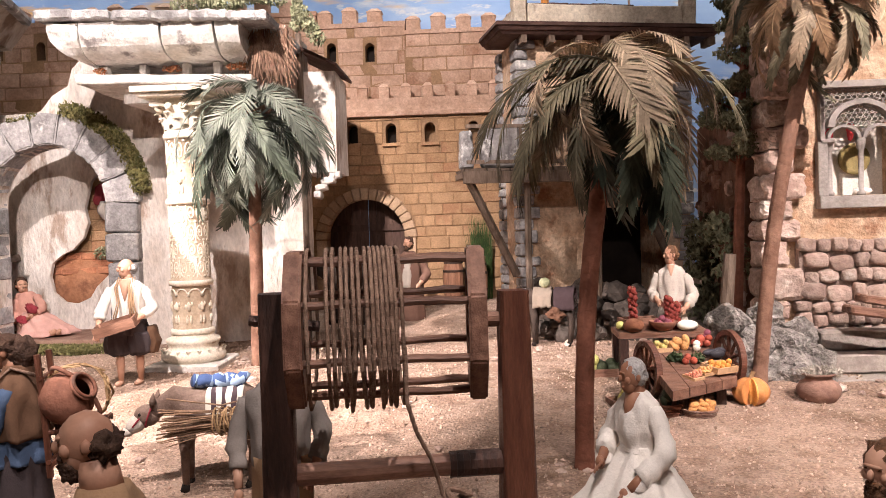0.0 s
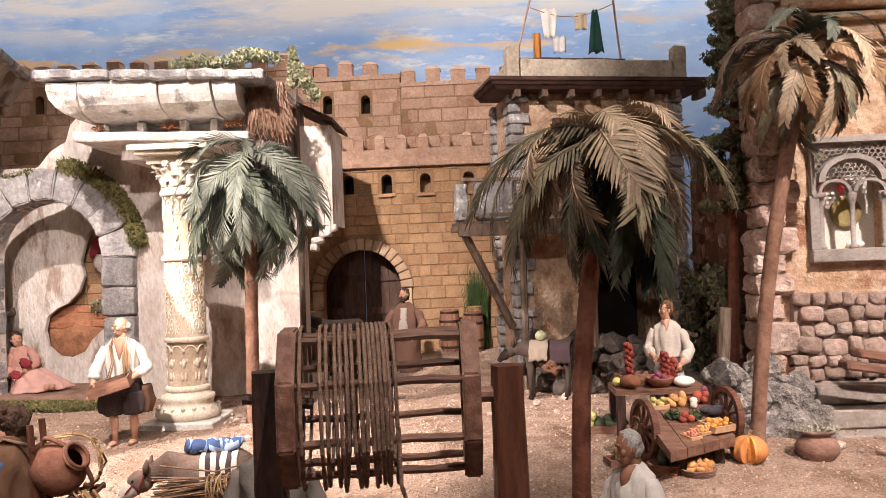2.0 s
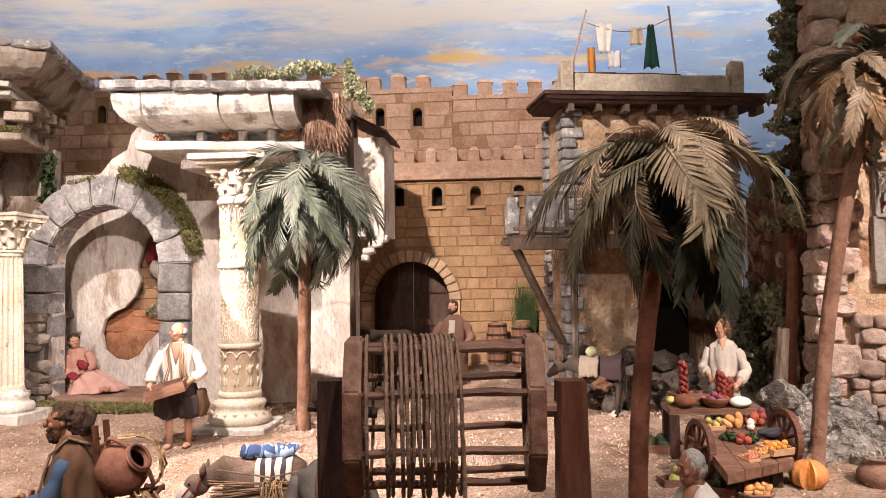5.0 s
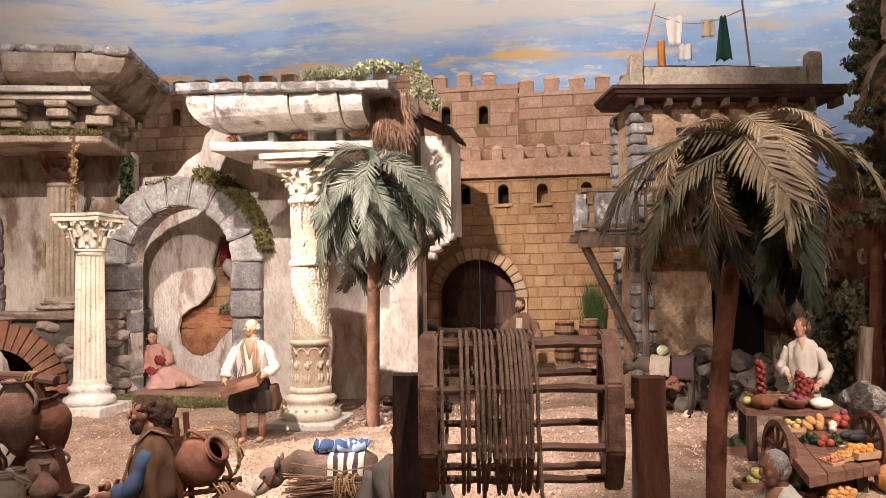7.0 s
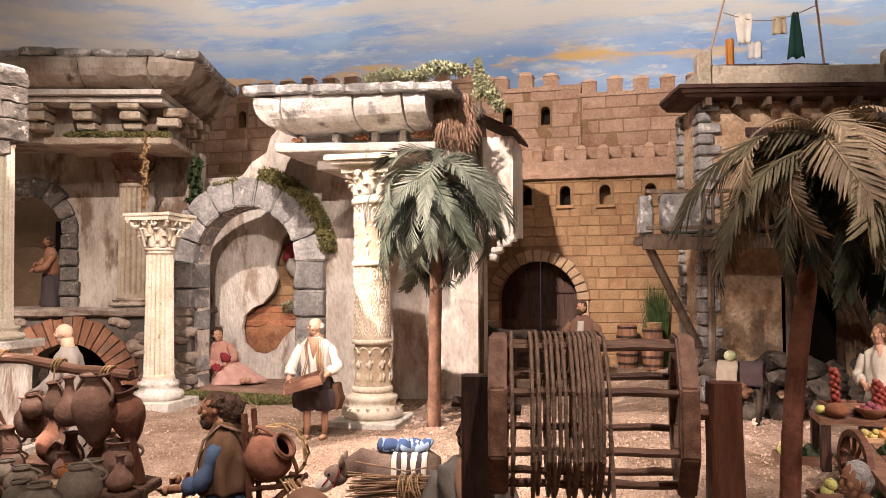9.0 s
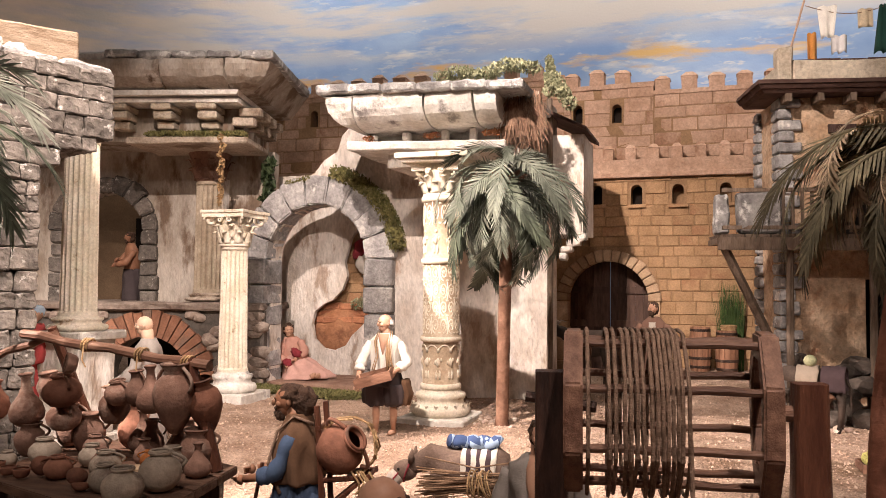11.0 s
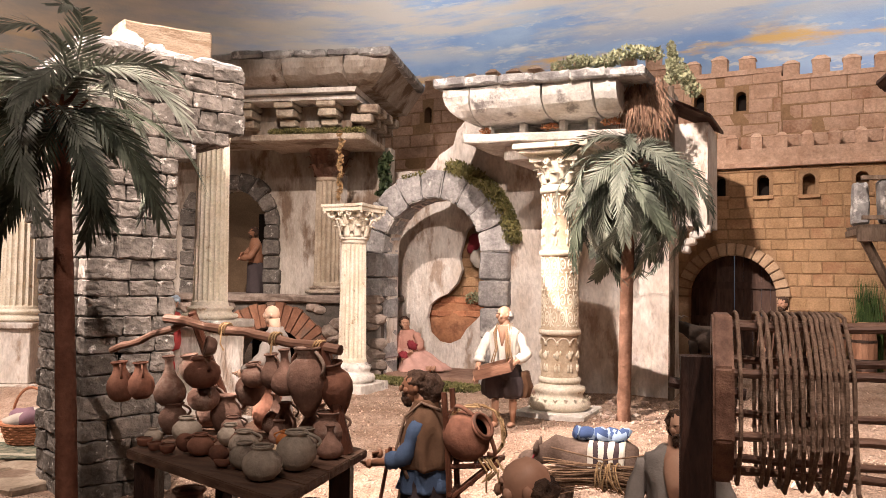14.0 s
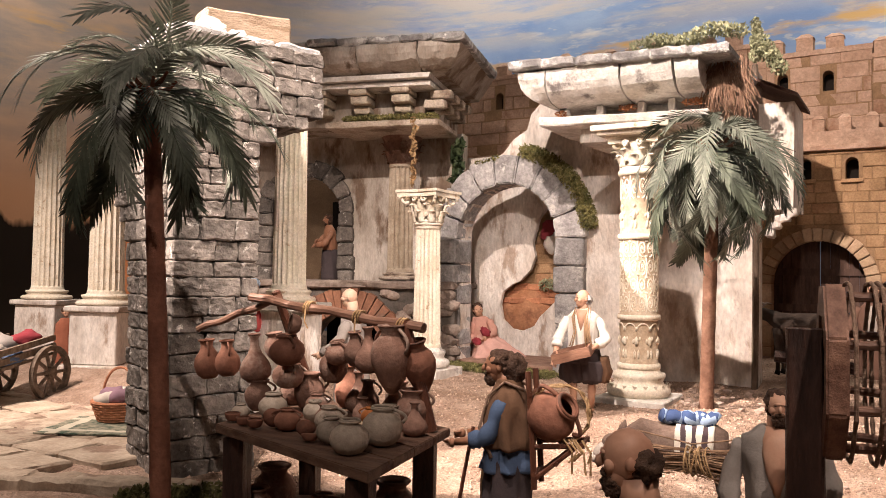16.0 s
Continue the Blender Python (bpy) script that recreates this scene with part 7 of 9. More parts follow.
def head(bm, c, s, turn, hair="full", beard=False, skin=0, hair_mi=1, brow=None):
    """A plain head of height 2*s*1.25 at c, turned about z by degrees; hair: full, bald, short, bun or wrap."""
    m = at(c[0], c[1], c[2], 0, 0, turn)

    def put(p, q, mi, sub=2, rough=0.0, t=(0, 0, 0)):
        w = m @ Vector([a * s for a in p])
        blob(bm, w, [a * s for a in q], mi, sub, (t[0], t[1], t[2] + turn), rough)
    put((0, 0, 0.1), (0.76, 0.95, 1.0), skin)
    put((0, -0.28, -0.45), (0.55, 0.60, 0.70), skin)
    put((0, -0.98, -0.10), (0.13, 0.20, 0.28), skin, 1, t=(-15, 0, 0))
    put((0, -0.84, 0.24), (0.50, 0.16, 0.10), skin, 1)
    put((0, -0.80, -0.62), (0.24, 0.12, 0.07), skin, 1)
    for sx in (-1, 1):
        put((sx * 0.42, -0.62, -0.18), (0.24, 0.22, 0.26), skin, 2)
        put((sx * 0.31, -0.84, 0.12), (0.11, 0.05, 0.042), hair_mi if brow is None else brow, 1)
        put((sx * 0.78, 0.08, -0.05), (0.10, 0.22, 0.30), skin, 1)
    if hair in ("full", "short"):
        put((0, 0.22, 0.36), (0.88, 0.92, 0.88), hair_mi, 3, 0.35)
        if hair == "full":
            put((0, 0.50, -0.20), (0.80, 0.62, 0.85), hair_mi, 3, 0.4)
    if hair == "bald":
        put((0, 0.48, -0.10), (0.90, 0.66, 0.62), hair_mi, 3, 0.5)
    if hair == "bun":
        put((0, 0.20, 0.30), (0.86, 0.92, 0.90), hair_mi, 3, 0.16)
        put((0, 0.48, -0.08), (0.78, 0.62, 0.66), hair_mi, 3, 0.18)
        put((0, 1.00, -0.05), (0.42, 0.36, 0.42), hair_mi, 3, 0.2)
    if hair == "wrap":
        put((0, 0.16, 0.38), (0.86, 0.96, 0.82), hair_mi, 3, 0.10)
        put((0, 0.85, 0.05), (0.40, 0.36, 0.40), hair_mi, 2, 0.2)
    if beard:
        put((0, -0.52, -0.88), (0.50, 0.42, 0.52), hair_mi, 3, 0.4)
        put((0, -0.80, -0.50), (0.36, 0.18, 0.16), hair_mi, 2, 0.2)


def arm(bm, sh, el, wr, r, sleeve, skin=0, cut=0.75):
    """A bent arm in a loose sleeve that widens to the cuff, forearm and a mitten hand with fingers."""
    s, e, w = Vector(sh), Vector(el), Vector(wr)
    r = r * 0.70
    s = s + Vector((-math.copysign(0.35, s.x) * r, 0, -0.2 * r))
    end = e.lerp(w, cut)
    pts, rad = [], []
    for i in range(13):
        t = i / 12
        a, b = s.lerp(e, min(1, t * 1.8)), e.lerp(end, max(0, (t - 0.45) / 0.55))
        k = min(1, max(0, (t - 0.35) / 0.25))
        pts.append(a.lerp(b, k * k * (3 - 2 * k)))
        rad.append(r * (1.25 + 0.35 * max(0, t - 0.6) + 0.14 * math.sin(t * 21 + sh[0] * 30) + (0.12 if 0.4 < t < 0.6 else 0)) * (0.8 if i == 0 else 1))
    tube(bm, pts, rad, 12, sleeve)
    tube(bm, [e.lerp(w, cut * 0.85), w], [r * 0.78, r * 0.60], 8, skin)
    d = (w - e).normalized()
    blob(bm, w + d * r * 0.9, (r * 0.70, r * 0.62, r * 0.85), skin, 2)
    side = d.orthogonal().normalized()
    for k in range(4):
        f = side * (k - 1.5) * r * 0.42
        tube(bm, [w + d * r * 1.1 + f, w + d * r * 2.3 + f * 1.25], [r * 0.24, r * 0.16], 5, skin)


def leg(bm, hip, knee, foot, r, trouser, skin=0, bare=0.55, turn=0):
    h, k, f = Vector(hip), Vector(knee), Vector(foot)
    tube(bm, [h, h.lerp(k, 0.5), k], [r * 1.7, r * 1.75, r * 1.45], 10, trouser)
    tube(bm, [k, k.lerp(f, 0.35), f], [r * 0.95, r * 1.0, r * 0.55], 8, skin)
    d = Vector((math.sin(radians(turn)), -math.cos(radians(turn)), 0))
    tube(bm, [f + d * -0.012 + Vector((0, 0, 0.004)), f + d * 0.03, f + d * 0.065 + Vector((0, 0, -0.006))], [r * 0.6, r * 0.7, r * 0.45], 8, skin)


def figurine(label, m, height, materials, make):
    bm = bmesh.new()
    make(bm)
    bmesh.ops.recalc_face_normals(bm, faces=bm.faces[:])
    bm.normal_update()
    seed = sum(ord(c) for c in label) * 0.37
    for v in bm.verts:
        if v.co.z < 0.84 and v.link_faces and v.link_faces[0].material_index >= 2:
            v.co += v.normal * (0.012 * noise.noise((v.co.x * 22 + seed, v.co.y * 22, v.co.z * 7)) + 0.006 * noise.noise((v.co.x * 45, v.co.y * 45 + seed, v.co.z * 20)))
    for v in bm.verts:
        v.co *= height
    return thing("figurine", label, "figurine", m, "figurines", bm=bm, material=materials, smooth=True)


def build_figurines():
    def tray_man(bm):
        head(bm, (0, -0.015, 0.925), 0.068, -50, "bald", False, 0, 1, 3)
        tube(bm, [(0, 0.0, 0.80), (0, -0.005, 0.89)], [0.045, 0.04], 10, 0)
        loft(bm, [(0, 0, 0.46, 0.125, 0.095), (0, 0, 0.56, 0.12, 0.09), (0, 0, 0.70, 0.128, 0.088), (0, 0, 0.78, 0.135, 0.075), (0, 0, 0.825, 0.075, 0.055), (0, 0, 0.84, 0.05, 0.045)], 24, 2, 0.10, 7, 1)
        loft(bm, [(0, 0, 0.40, 0.150, 0.105), (0, 0, 0.45, 0.148, 0.105), (0, 0, 0.52, 0.13, 0.098)], 24, 3, 0.14, 8, 2)
        for sx in (-1, 1):
            loft(bm, [(sx * 0.078, -0.005, 0.235, 0.048, 0.050), (sx * 0.088, -0.005, 0.262, 0.088, 0.080), (sx * 0.088, 0, 0.33, 0.100, 0.094), (sx * 0.078, 0, 0.42, 0.090, 0.098)], 20, 3, 0.26, 7, 2 + sx)
        loft(bm, [(0.165, 0.03, 0.25, 0.035, 0.07), (0.185, 0.03, 0.34, 0.045, 0.085), (0.17, 0.02, 0.46, 0.035, 0.075)], 16, 5, 0.2, 6, 4)
        for sx in (-1, 1):
            leg(bm, (sx * 0.065, 0, 0.46), (sx * 0.075, -0.01, 0.26), (sx * 0.07, 0.02 * sx, 0.02), 0.034, 3, 0, turn=-25)
        arm(bm, (-0.135, 0, 0.775), (-0.20, -0.03, 0.60), (-0.20, -0.14, 0.44), 0.046, 2, 0, 0.45)
        arm(bm, (0.135, 0, 0.775), (0.20, -0.03, 0.60), (0.08, -0.17, 0.52), 0.046, 2, 0, 0.5)
        loft(bm, [(0, -0.082, 0.67, 0.006, 0.014), (0, -0.078, 0.74, 0.026, 0.022), (0, -0.060, 0.80, 0.045, 0.030), (0, -0.03, 0.84, 0.05, 0.035)], 10, 0, fine=False)
        for dx in (-0.052, -0.040, 0.030, 0.044, 0.060):
            tube(bm, [(dx * 1.1, -0.02, 0.855), (dx * 1.3, -0.090, 0.78), (dx * 1.1 + 0.01, -0.125, 0.66), (dx * 1.6 + 0.01, -0.155, 0.545)], 0.0045, 6, 4)
    figurine("painted figurine in white shirt and dark knee breeches", at(-0.985, 2.68, -0.004, 0, 0, 8), 0.392, [SKIN, HAIR_W, WHITE_C, DARKC, TAN_C, VEST], tray_man)
    tr = thing("wooden_tray", "small brown wooden tray box carried before the shirt", "tray", at(-0.985, 2.68, -0.004, 0, 0, 8) @ at(-0.012, -0.070, 0.178, 10, -16, 0) @ Matrix.Scale(1.12, 4))
    for lo, hi in (((-0.055, -0.03, 0), (0.055, 0.03, 0.005)), ((-0.055, -0.03, 0.005), (0.055, -0.026, 0.028)), ((-0.055, 0.026, 0.005), (0.055, 0.03, 0.028)), ((-0.055, -0.026, 0.005), (-0.051, 0.026, 0.028)), ((0.051, -0.026, 0.005), (0.055, 0.026, 0.028))):
        bm = bmesh.new()
        box(bm, lo, hi)
        part("board", bm, WOODX, tr)

    def seated_pink(bm):
        head(bm, (-0.175, 0.04, 0.605), 0.080, 35, "full", False, 0, 1)
        tube(bm, [(-0.165, 0.07, 0.50), (-0.17, 0.05, 0.59)], [0.05, 0.045], 10, 0)
        loft(bm, [(-0.02, 0.0, 0.0, 0.23, 0.17), (-0.06, 0.02, 0.14, 0.20, 0.145), (-0.11, 0.05, 0.30, 0.17, 0.12), (-0.15, 0.07, 0.43, 0.165, 0.10), (-0.165, 0.075, 0.52, 0.085, 0.065)], 26, 2, 0.16, 7, 3)
        loft(bm, [(0.14, -0.12, 0.0, 0.31, 0.20), (0.15, -0.12, 0.06, 0.29, 0.17), (0.10, -0.10, 0.14, 0.24, 0.13), (0.03, -0.06, 0.22, 0.17, 0.10), (-0.05, -0.02, 0.29, 0.11, 0.08)], 28, 3, 0.30, 7, 5)
        arm(bm, (0.02, 0.0, 0.47), (0.10, -0.06, 0.32), (0.03, -0.15, 0.26), 0.058, 2)
        arm(bm, (-0.25, 0.0, 0.45), (-0.27, -0.06, 0.28), (-0.14, -0.15, 0.20), 0.058, 2)
        blob(bm, (0.02, -0.16, 0.33), (0.075, 0.04, 0.055), 4, 3, (0, 30, 0), rough=0.5)
        blob(bm, (-0.10, -0.17, 0.20), (0.065, 0.04, 0.05), 4, 3, (0, 30, 0), rough=0.5)
        for x in (0.30, 0.36):
            tube(bm, [(x - 0.08, -0.22, 0.05), (x, -0.28, 0.03), (x + 0.03, -0.30, 0.07)], [0.03, 0.03, 0.018], 8, 0)
    figurine("seated figurine in a faded pink robe inside the alcove", at(-1.870, 3.74, 0.032, 0, -3, 4) @ Matrix.Diagonal((0.94, 1, 0.94, 1)), 0.40, [SKIN, HAIR_B, PINK_C, cloth("pale_pink_skirt", (0.50, 0.30, 0.26)), RED_C], seated_pink)

    def carrier(bm):
        head(bm, (0.0, -0.06, 0.905), 0.074, 14, "full", True, 0, 1)
        tube(bm, [(0, 0.0, 0.78), (0, -0.035, 0.88)], [0.05, 0.045], 10, 0)
        loft(bm, [(0, 0, 0.0, 0.15, 0.14), (0, 0, 0.2, 0.14, 0.13), (0, 0, 0.42, 0.125, 0.115), (0, 0, 0.50, 0.12, 0.11)], 26, 4, 0.15, 8, 1)
        loft(bm, [(0, 0, 0.38, 0.150, 0.135), (0, 0, 0.44, 0.146, 0.130), (0, 0, 0.58, 0.135, 0.112), (0, 0, 0.72, 0.132, 0.095)], 26, 3, 0.16, 7, 2)
        loft(bm, [(0, 0.01, 0.50, 0.165, 0.135), (0, 0.01, 0.56, 0.166, 0.136), (0, 0.005, 0.68, 0.160, 0.118), (0, 0, 0.76, 0.145, 0.092), (0, 0, 0.815, 0.080, 0.068), (0, 0, 0.845, 0.066, 0.058)], 28, 2, 0.16, 6, 2)
        loft(bm, [(-0.01, -0.115, 0.02, 0.085, 0.030), (-0.01, -0.112, 0.25, 0.080, 0.030), (-0.01, -0.105, 0.43, 0.072, 0.028)], 16, 6, 0.12, 5, 4)
        arm(bm, (-0.140, 0, 0.75), (-0.17, -0.07, 0.56), (-0.09, -0.25, 0.53), 0.045, 3, 0, 0.45)
        arm(bm, (0.140, 0, 0.75), (0.165, -0.07, 0.56), (0.08, -0.26, 0.51), 0.045, 3, 0, 0.45)
        for sx in (-1, 1):
            tube(bm, [(sx * 0.075, 0.10, 0.80), (sx * 0.085, 0.0, 0.835), (sx * 0.09, -0.085, 0.76), (sx * 0.11, -0.125, 0.60), (sx * 0.145, -0.05, 0.46)], 0.010, 6, 5)
        loft(bm, [(0, -0.02, 0.765, 0.088, 0.072), (0, -0.015, 0.80, 0.076, 0.062), (0, -0.01, 0.815, 0.058, 0.050)], 20, 3, 0.1, 7, 2)
        blob(bm, (0, 0.03, 0.90), (0.062, 0.06, 0.085), 1, 3, rough=0.5)
    figurine("bearded figurine in brown vest with blue sleeves", at(-0.80, 1.765, -0.13, 0, 0, -78), 0.405, [SKIN_D, HAIR_B, VEST, BLUE_C, DARKC, ROPE, TAN_C], carrier)

    def bald_front(bm):
        head(bm, (0, -0.04, 0.915), 0.080, 0, "bald", True, 0, 1)
        tube(bm, [(0, 0.0, 0.76), (0, -0.02, 0.87)], [0.06, 0.055], 10, 0)
        loft(bm, [(0, 0, 0.0, 0.18, 0.16), (0, 0, 0.3, 0.16, 0.14), (0, 0, 0.55, 0.17, 0.12), (0, 0, 0.72, 0.165, 0.10), (0, 0, 0.79, 0.08, 0.07)], 26, 2, 0.10, 7, 2)
        for sx in (-1, 1):
            arm(bm, (sx * 0.16, 0, 0.71), (sx * 0.21, -0.06, 0.50), (sx * 0.10, -0.22, 0.45), 0.05, 2)
    figurine("bald bearded figurine in a tan tunic", at(-0.312, 1.10, -0.125, 0, 0, -72), 0.390, [mat("ruddy_painted_clay_skin", (0.40, 0.205, 0.135), (0.50, 0.285, 0.195), 20, 0.5, 0.1, 120, 0.04, gc=0.06), HAIR_B, TAN_C], bald_front)

    def worker(bm):
        head(bm, (0, -0.03, 0.90), 0.058, 10, "full", True, 0, 1)
        tube(bm, [(0, 0.0, 0.76), (0, -0.015, 0.86)], [0.05, 0.045], 10, 0)
        loft(bm, [(0, 0, 0.46, 0.12, 0.10), (0, 0, 0.58, 0.13, 0.10), (0, 0, 0.70, 0.15, 0.10), (0, 0, 0.77, 0.14, 0.08), (0, 0, 0.815, 0.07, 0.06)], 26, 2, 0.10, 6, 3)
        loft(bm, [(0, 0, 0.0, 0.14, 0.12), (0, 0, 0.25, 0.13, 0.11), (0, 0, 0.50, 0.122, 0.10)], 26, 3, 0.10, 6, 4)
        arm(bm, (-0.15, 0, 0.75), (-0.19, 0.0, 0.56), (-0.17, -0.08, 0.38), 0.042, 2, 0, 0.6)
        arm(bm, (0.15, 0, 0.75), (0.19, -0.02, 0.58), (0.15, -0.12, 0.44), 0.042, 2, 0, 0.6)
        loft(bm, [(0, -0.098, 0.56, 0.010, 0.014), (0, -0.096, 0.64, 0.040, 0.022), (0, -0.088, 0.71, 0.056, 0.024), (0, -0.066, 0.77, 0.060, 0.030), (0, -0.03, 0.82, 0.050, 0.038)], 12, 0, fine=False)
    figurine("standing figurine in a loose grey shirt behind the windlass", at(-0.245, 1.60, -0.125, 0, 0, 4), 0.395, [SKIN, HAIR_B, GREYC, TAN_C], worker)

    def white_woman(bm):
        head(bm, (0, -0.045, 0.872), 0.072, -14, "bun", False, 0, 1, 3)
        tube(bm, [(0, 0.0, 0.75), (0, -0.02, 0.86)], [0.052, 0.040], 10, 0)
        loft(bm, [(0, -0.04, 0.0, 0.50, 0.48), (0, -0.04, 0.14, 0.44, 0.42), (0, -0.03, 0.32, 0.31, 0.28), (0, -0.01, 0.44, 0.20, 0.175), (0, 0, 0.52, 0.122, 0.105), (0, 0, 0.56, 0.102, 0.090)], 36, 2, 0.20, 9, 2)
        loft(bm, [(0, 0, 0.53, 0.112, 0.100), (0, 0, 0.555, 0.104, 0.092), (0, -0.01, 0.62, 0.118, 0.105), (0, -0.005, 0.70, 0.126, 0.092), (0, 0, 0.75, 0.115, 0.076), (0, 0, 0.785, 0.072, 0.060), (0, -0.005, 0.805, 0.054, 0.048)], 30, 2, 0.12, 6, 4)
        arm(bm, (-0.125, 0, 0.74), (-0.195, -0.03, 0.57), (-0.085, -0.20, 0.505), 0.056, 2, 0, 0.70)
        arm(bm, (0.125, 0, 0.74), (0.205, -0.01, 0.55), (0.115, -0.20, 0.40), 0.058, 2, 0, 0.70)
        for sx, z in ((-1, 0.53), (1, 0.455)):
            loft(bm, [(sx * 0.125, -0.150, z - 0.055, 0.046, 0.044), (sx * 0.140, -0.125, z - 0.02, 0.050, 0.050), (sx * 0.165, -0.08, z + 0.03, 0.042, 0.044)], 16, 2, 0.28, 5, 3)
        loft(bm, [(0, -0.085, 0.68, 0.008, 0.016), (0, -0.070, 0.74, 0.036, 0.026), (0, -0.03, 0.80, 0.050, 0.040)], 12, 0, fine=False)
    figurine("kneeling figurine with wavy grey hair in a wide white dress", at(0.345, 1.50, -0.085, 0, 0, -55) @ Matrix.Diagonal((0.84, 0.84, 1, 1)), 0.342, [SKIN_D, HAIR_W, WHITE_C, mat("shaded_clay_brow", (0.15, 0.07, 0.045), (0.20, 0.10, 0.06), 20, 0.6)], white_woman)

    def vendor(bm):
        head(bm, (0, -0.02, 0.895), 0.062, -58, "bun", False, 0, 1)
        tube(bm, [(0, 0.0, 0.79), (0, -0.01, 0.89)], [0.036, 0.032], 10, 0)
        loft(bm, [(0, 0, 0.0, 0.20, 0.17), (0, 0, 0.25, 0.165, 0.14), (0, 0, 0.46, 0.120, 0.10), (0, 0, 0.53, 0.098, 0.085)], 28, 2, 0.20, 9, 2)
        loft(bm, [(0, 0, 0.50, 0.106, 0.092), (0, 0, 0.535, 0.104, 0.090), (0, 0, 0.585, 0.102, 0.088)], 24, 3, 0.08, 8)
        loft(bm, [(0, 0, 0.565, 0.118, 0.098), (0, 0, 0.60, 0.125, 0.100), (0, 0, 0.70, 0.132, 0.092), (0, 0, 0.775, 0.118, 0.072), (0, 0, 0.81, 0.062, 0.052), (0, 0, 0.83, 0.042, 0.040)], 30, 2, 0.12, 7, 1)
        arm(bm, (-0.125, 0, 0.76), (-0.175, -0.03, 0.62), (-0.105, -0.17, 0.575), 0.044, 2, 0, 0.66)
        arm(bm, (0.125, 0, 0.76), (0.195, -0.02, 0.60), (0.120, -0.17, 0.52), 0.048, 2, 0, 0.70)
        loft(bm, [(0, -0.078, 0.725, 0.004, 0.010), (0, -0.064, 0.78, 0.024, 0.018), (0, -0.03, 0.825, 0.036, 0.032)], 10, 0, fine=False)
    figurine("standing figurine in a cream dress with pink sash behind the stall", at(0.678, 2.66, -0.02, 0, 0, -18) @ Matrix.Diagonal((0.80, 0.82, 1.0, 1)), 0.415, [SKIN, mat("chestnut_painted_hair", (0.13, 0.06, 0.03), (0.20, 0.10, 0.05), 60, 0.6, 0.5, 200, 0.04), OFFW, cloth("faded_pink_sash", (0.36, 0.16, 0.13))], vendor)

    def gate_man(bm):
        head(bm, (0, -0.03, 0.91), 0.062, -15, "full", True, 0, 1)
        loft(bm, [(0, 0, 0.0, 0.17, 0.14), (0, 0, 0.4, 0.15, 0.12), (0, 0, 0.62, 0.155, 0.11), (0, 0, 0.75, 0.13, 0.08), (0, 0, 0.82, 0.06, 0.05)], 24, 2, 0.12, 7, 1)
        loft(bm, [(0, -0.06, 0.40, 0.06, 0.075), (0, -0.06, 0.60, 0.065, 0.065), (0, -0.04, 0.76, 0.05, 0.05)], 16, 3, 0.05)
        for sx in (-1, 1):
            arm(bm, (sx * 0.14, 0, 0.74), (sx * 0.22, -0.05, 0.56), (sx * 0.16, -0.18, 0.46), 0.05, 2)
    figurine("bearded figurine in brown robe near the castle gate", at(-0.212, 3.90, 0.02, 0, 0, -10), 0.405, [SKIN, HAIR_B, cloth("russet_coat", (0.17, 0.095, 0.07)), OFFW], gate_man)

    def bridge_man(bm):
        head(bm, (0, -0.03, 0.91), 0.062, 0, "none", False, 0, 1)
        tube(bm, [(0, 0.0, 0.78), (0, -0.015, 0.88)], [0.045, 0.042], 10, 0)
        loft(bm, [(0, 0, 0.0, 0.16, 0.14), (0, 0, 0.4, 0.14, 0.12), (0, 0, 0.62, 0.145, 0.10), (0, 0, 0.75, 0.135, 0.08), (0, 0, 0.82, 0.06, 0.05)], 24, 2, 0.10, 7, 1)
        for sx in (-1, 1):
            arm(bm, (sx * 0.14, 0, 0.74), (sx * 0.20, -0.06, 0.56), (sx * 0.12, -0.20, 0.50), 0.05, 2)
    figurine("bald figurine in a pale tunic by the brick vault", at(-1.665, 2.36, -0.06, 0, 0, -70), 0.45, [mat("pale_clay_skin", (0.56, 0.36, 0.26), (0.64, 0.45, 0.34), 20, 0.5, 0.1, 120, 0.04, gc=0.06), HAIR_W, GREYC], bridge_man)

    def door_man(bm):
        head(bm, (0, -0.06, 0.90), 0.065, -20, "full", True, 0, 1)
        loft(bm, [(0, 0, 0.0, 0.17, 0.14), (0, 0, 0.3, 0.16, 0.13), (0, -0.02, 0.46, 0.13, 0.11)], 22, 2, 0.10, 7, 1)
        loft(bm, [(0, -0.02, 0.44, 0.125, 0.10), (0, -0.02, 0.62, 0.145, 0.10), (0, -0.03, 0.74, 0.13, 0.08), (0, -0.04, 0.82, 0.06, 0.05)], 22, 0)
        arm(bm, (-0.14, -0.02, 0.72), (-0.18, -0.14, 0.56), (0.02, -0.22, 0.58), 0.05, 0)
        arm(bm, (0.14, -0.02, 0.72), (0.17, -0.15, 0.54), (-0.02, -0.23, 0.52), 0.05, 0)
    figurine("bare-shouldered figurine in the temple archway", at(-2.78, 3.62, 0.385, 0, 0, -35), 0.37, [SKIN_D, HAIR_B, DARKC], door_man)

    def edge(bm):
        head(bm, (0, -0.03, 0.88), 0.085, 0, "full", True, 0, 1)
        loft(bm, [(0, 0, 0.0, 0.22, 0.18), (0, 0, 0.45, 0.20, 0.15), (0, 0, 0.66, 0.18, 0.11), (0, 0, 0.76, 0.08, 0.07)], 24, 2, 0.10, 7, 1)
    figurine("curly-haired figurine in a dark robe at the display edge", at(0.552, 1.15, -0.11, 0, 0, -60), 0.318, [SKIN, mat("curly_chestnut_hair", (0.12, 0.055, 0.025), (0.24, 0.12, 0.06), 80, 0.6, 0.9, 200), DARKC], edge)

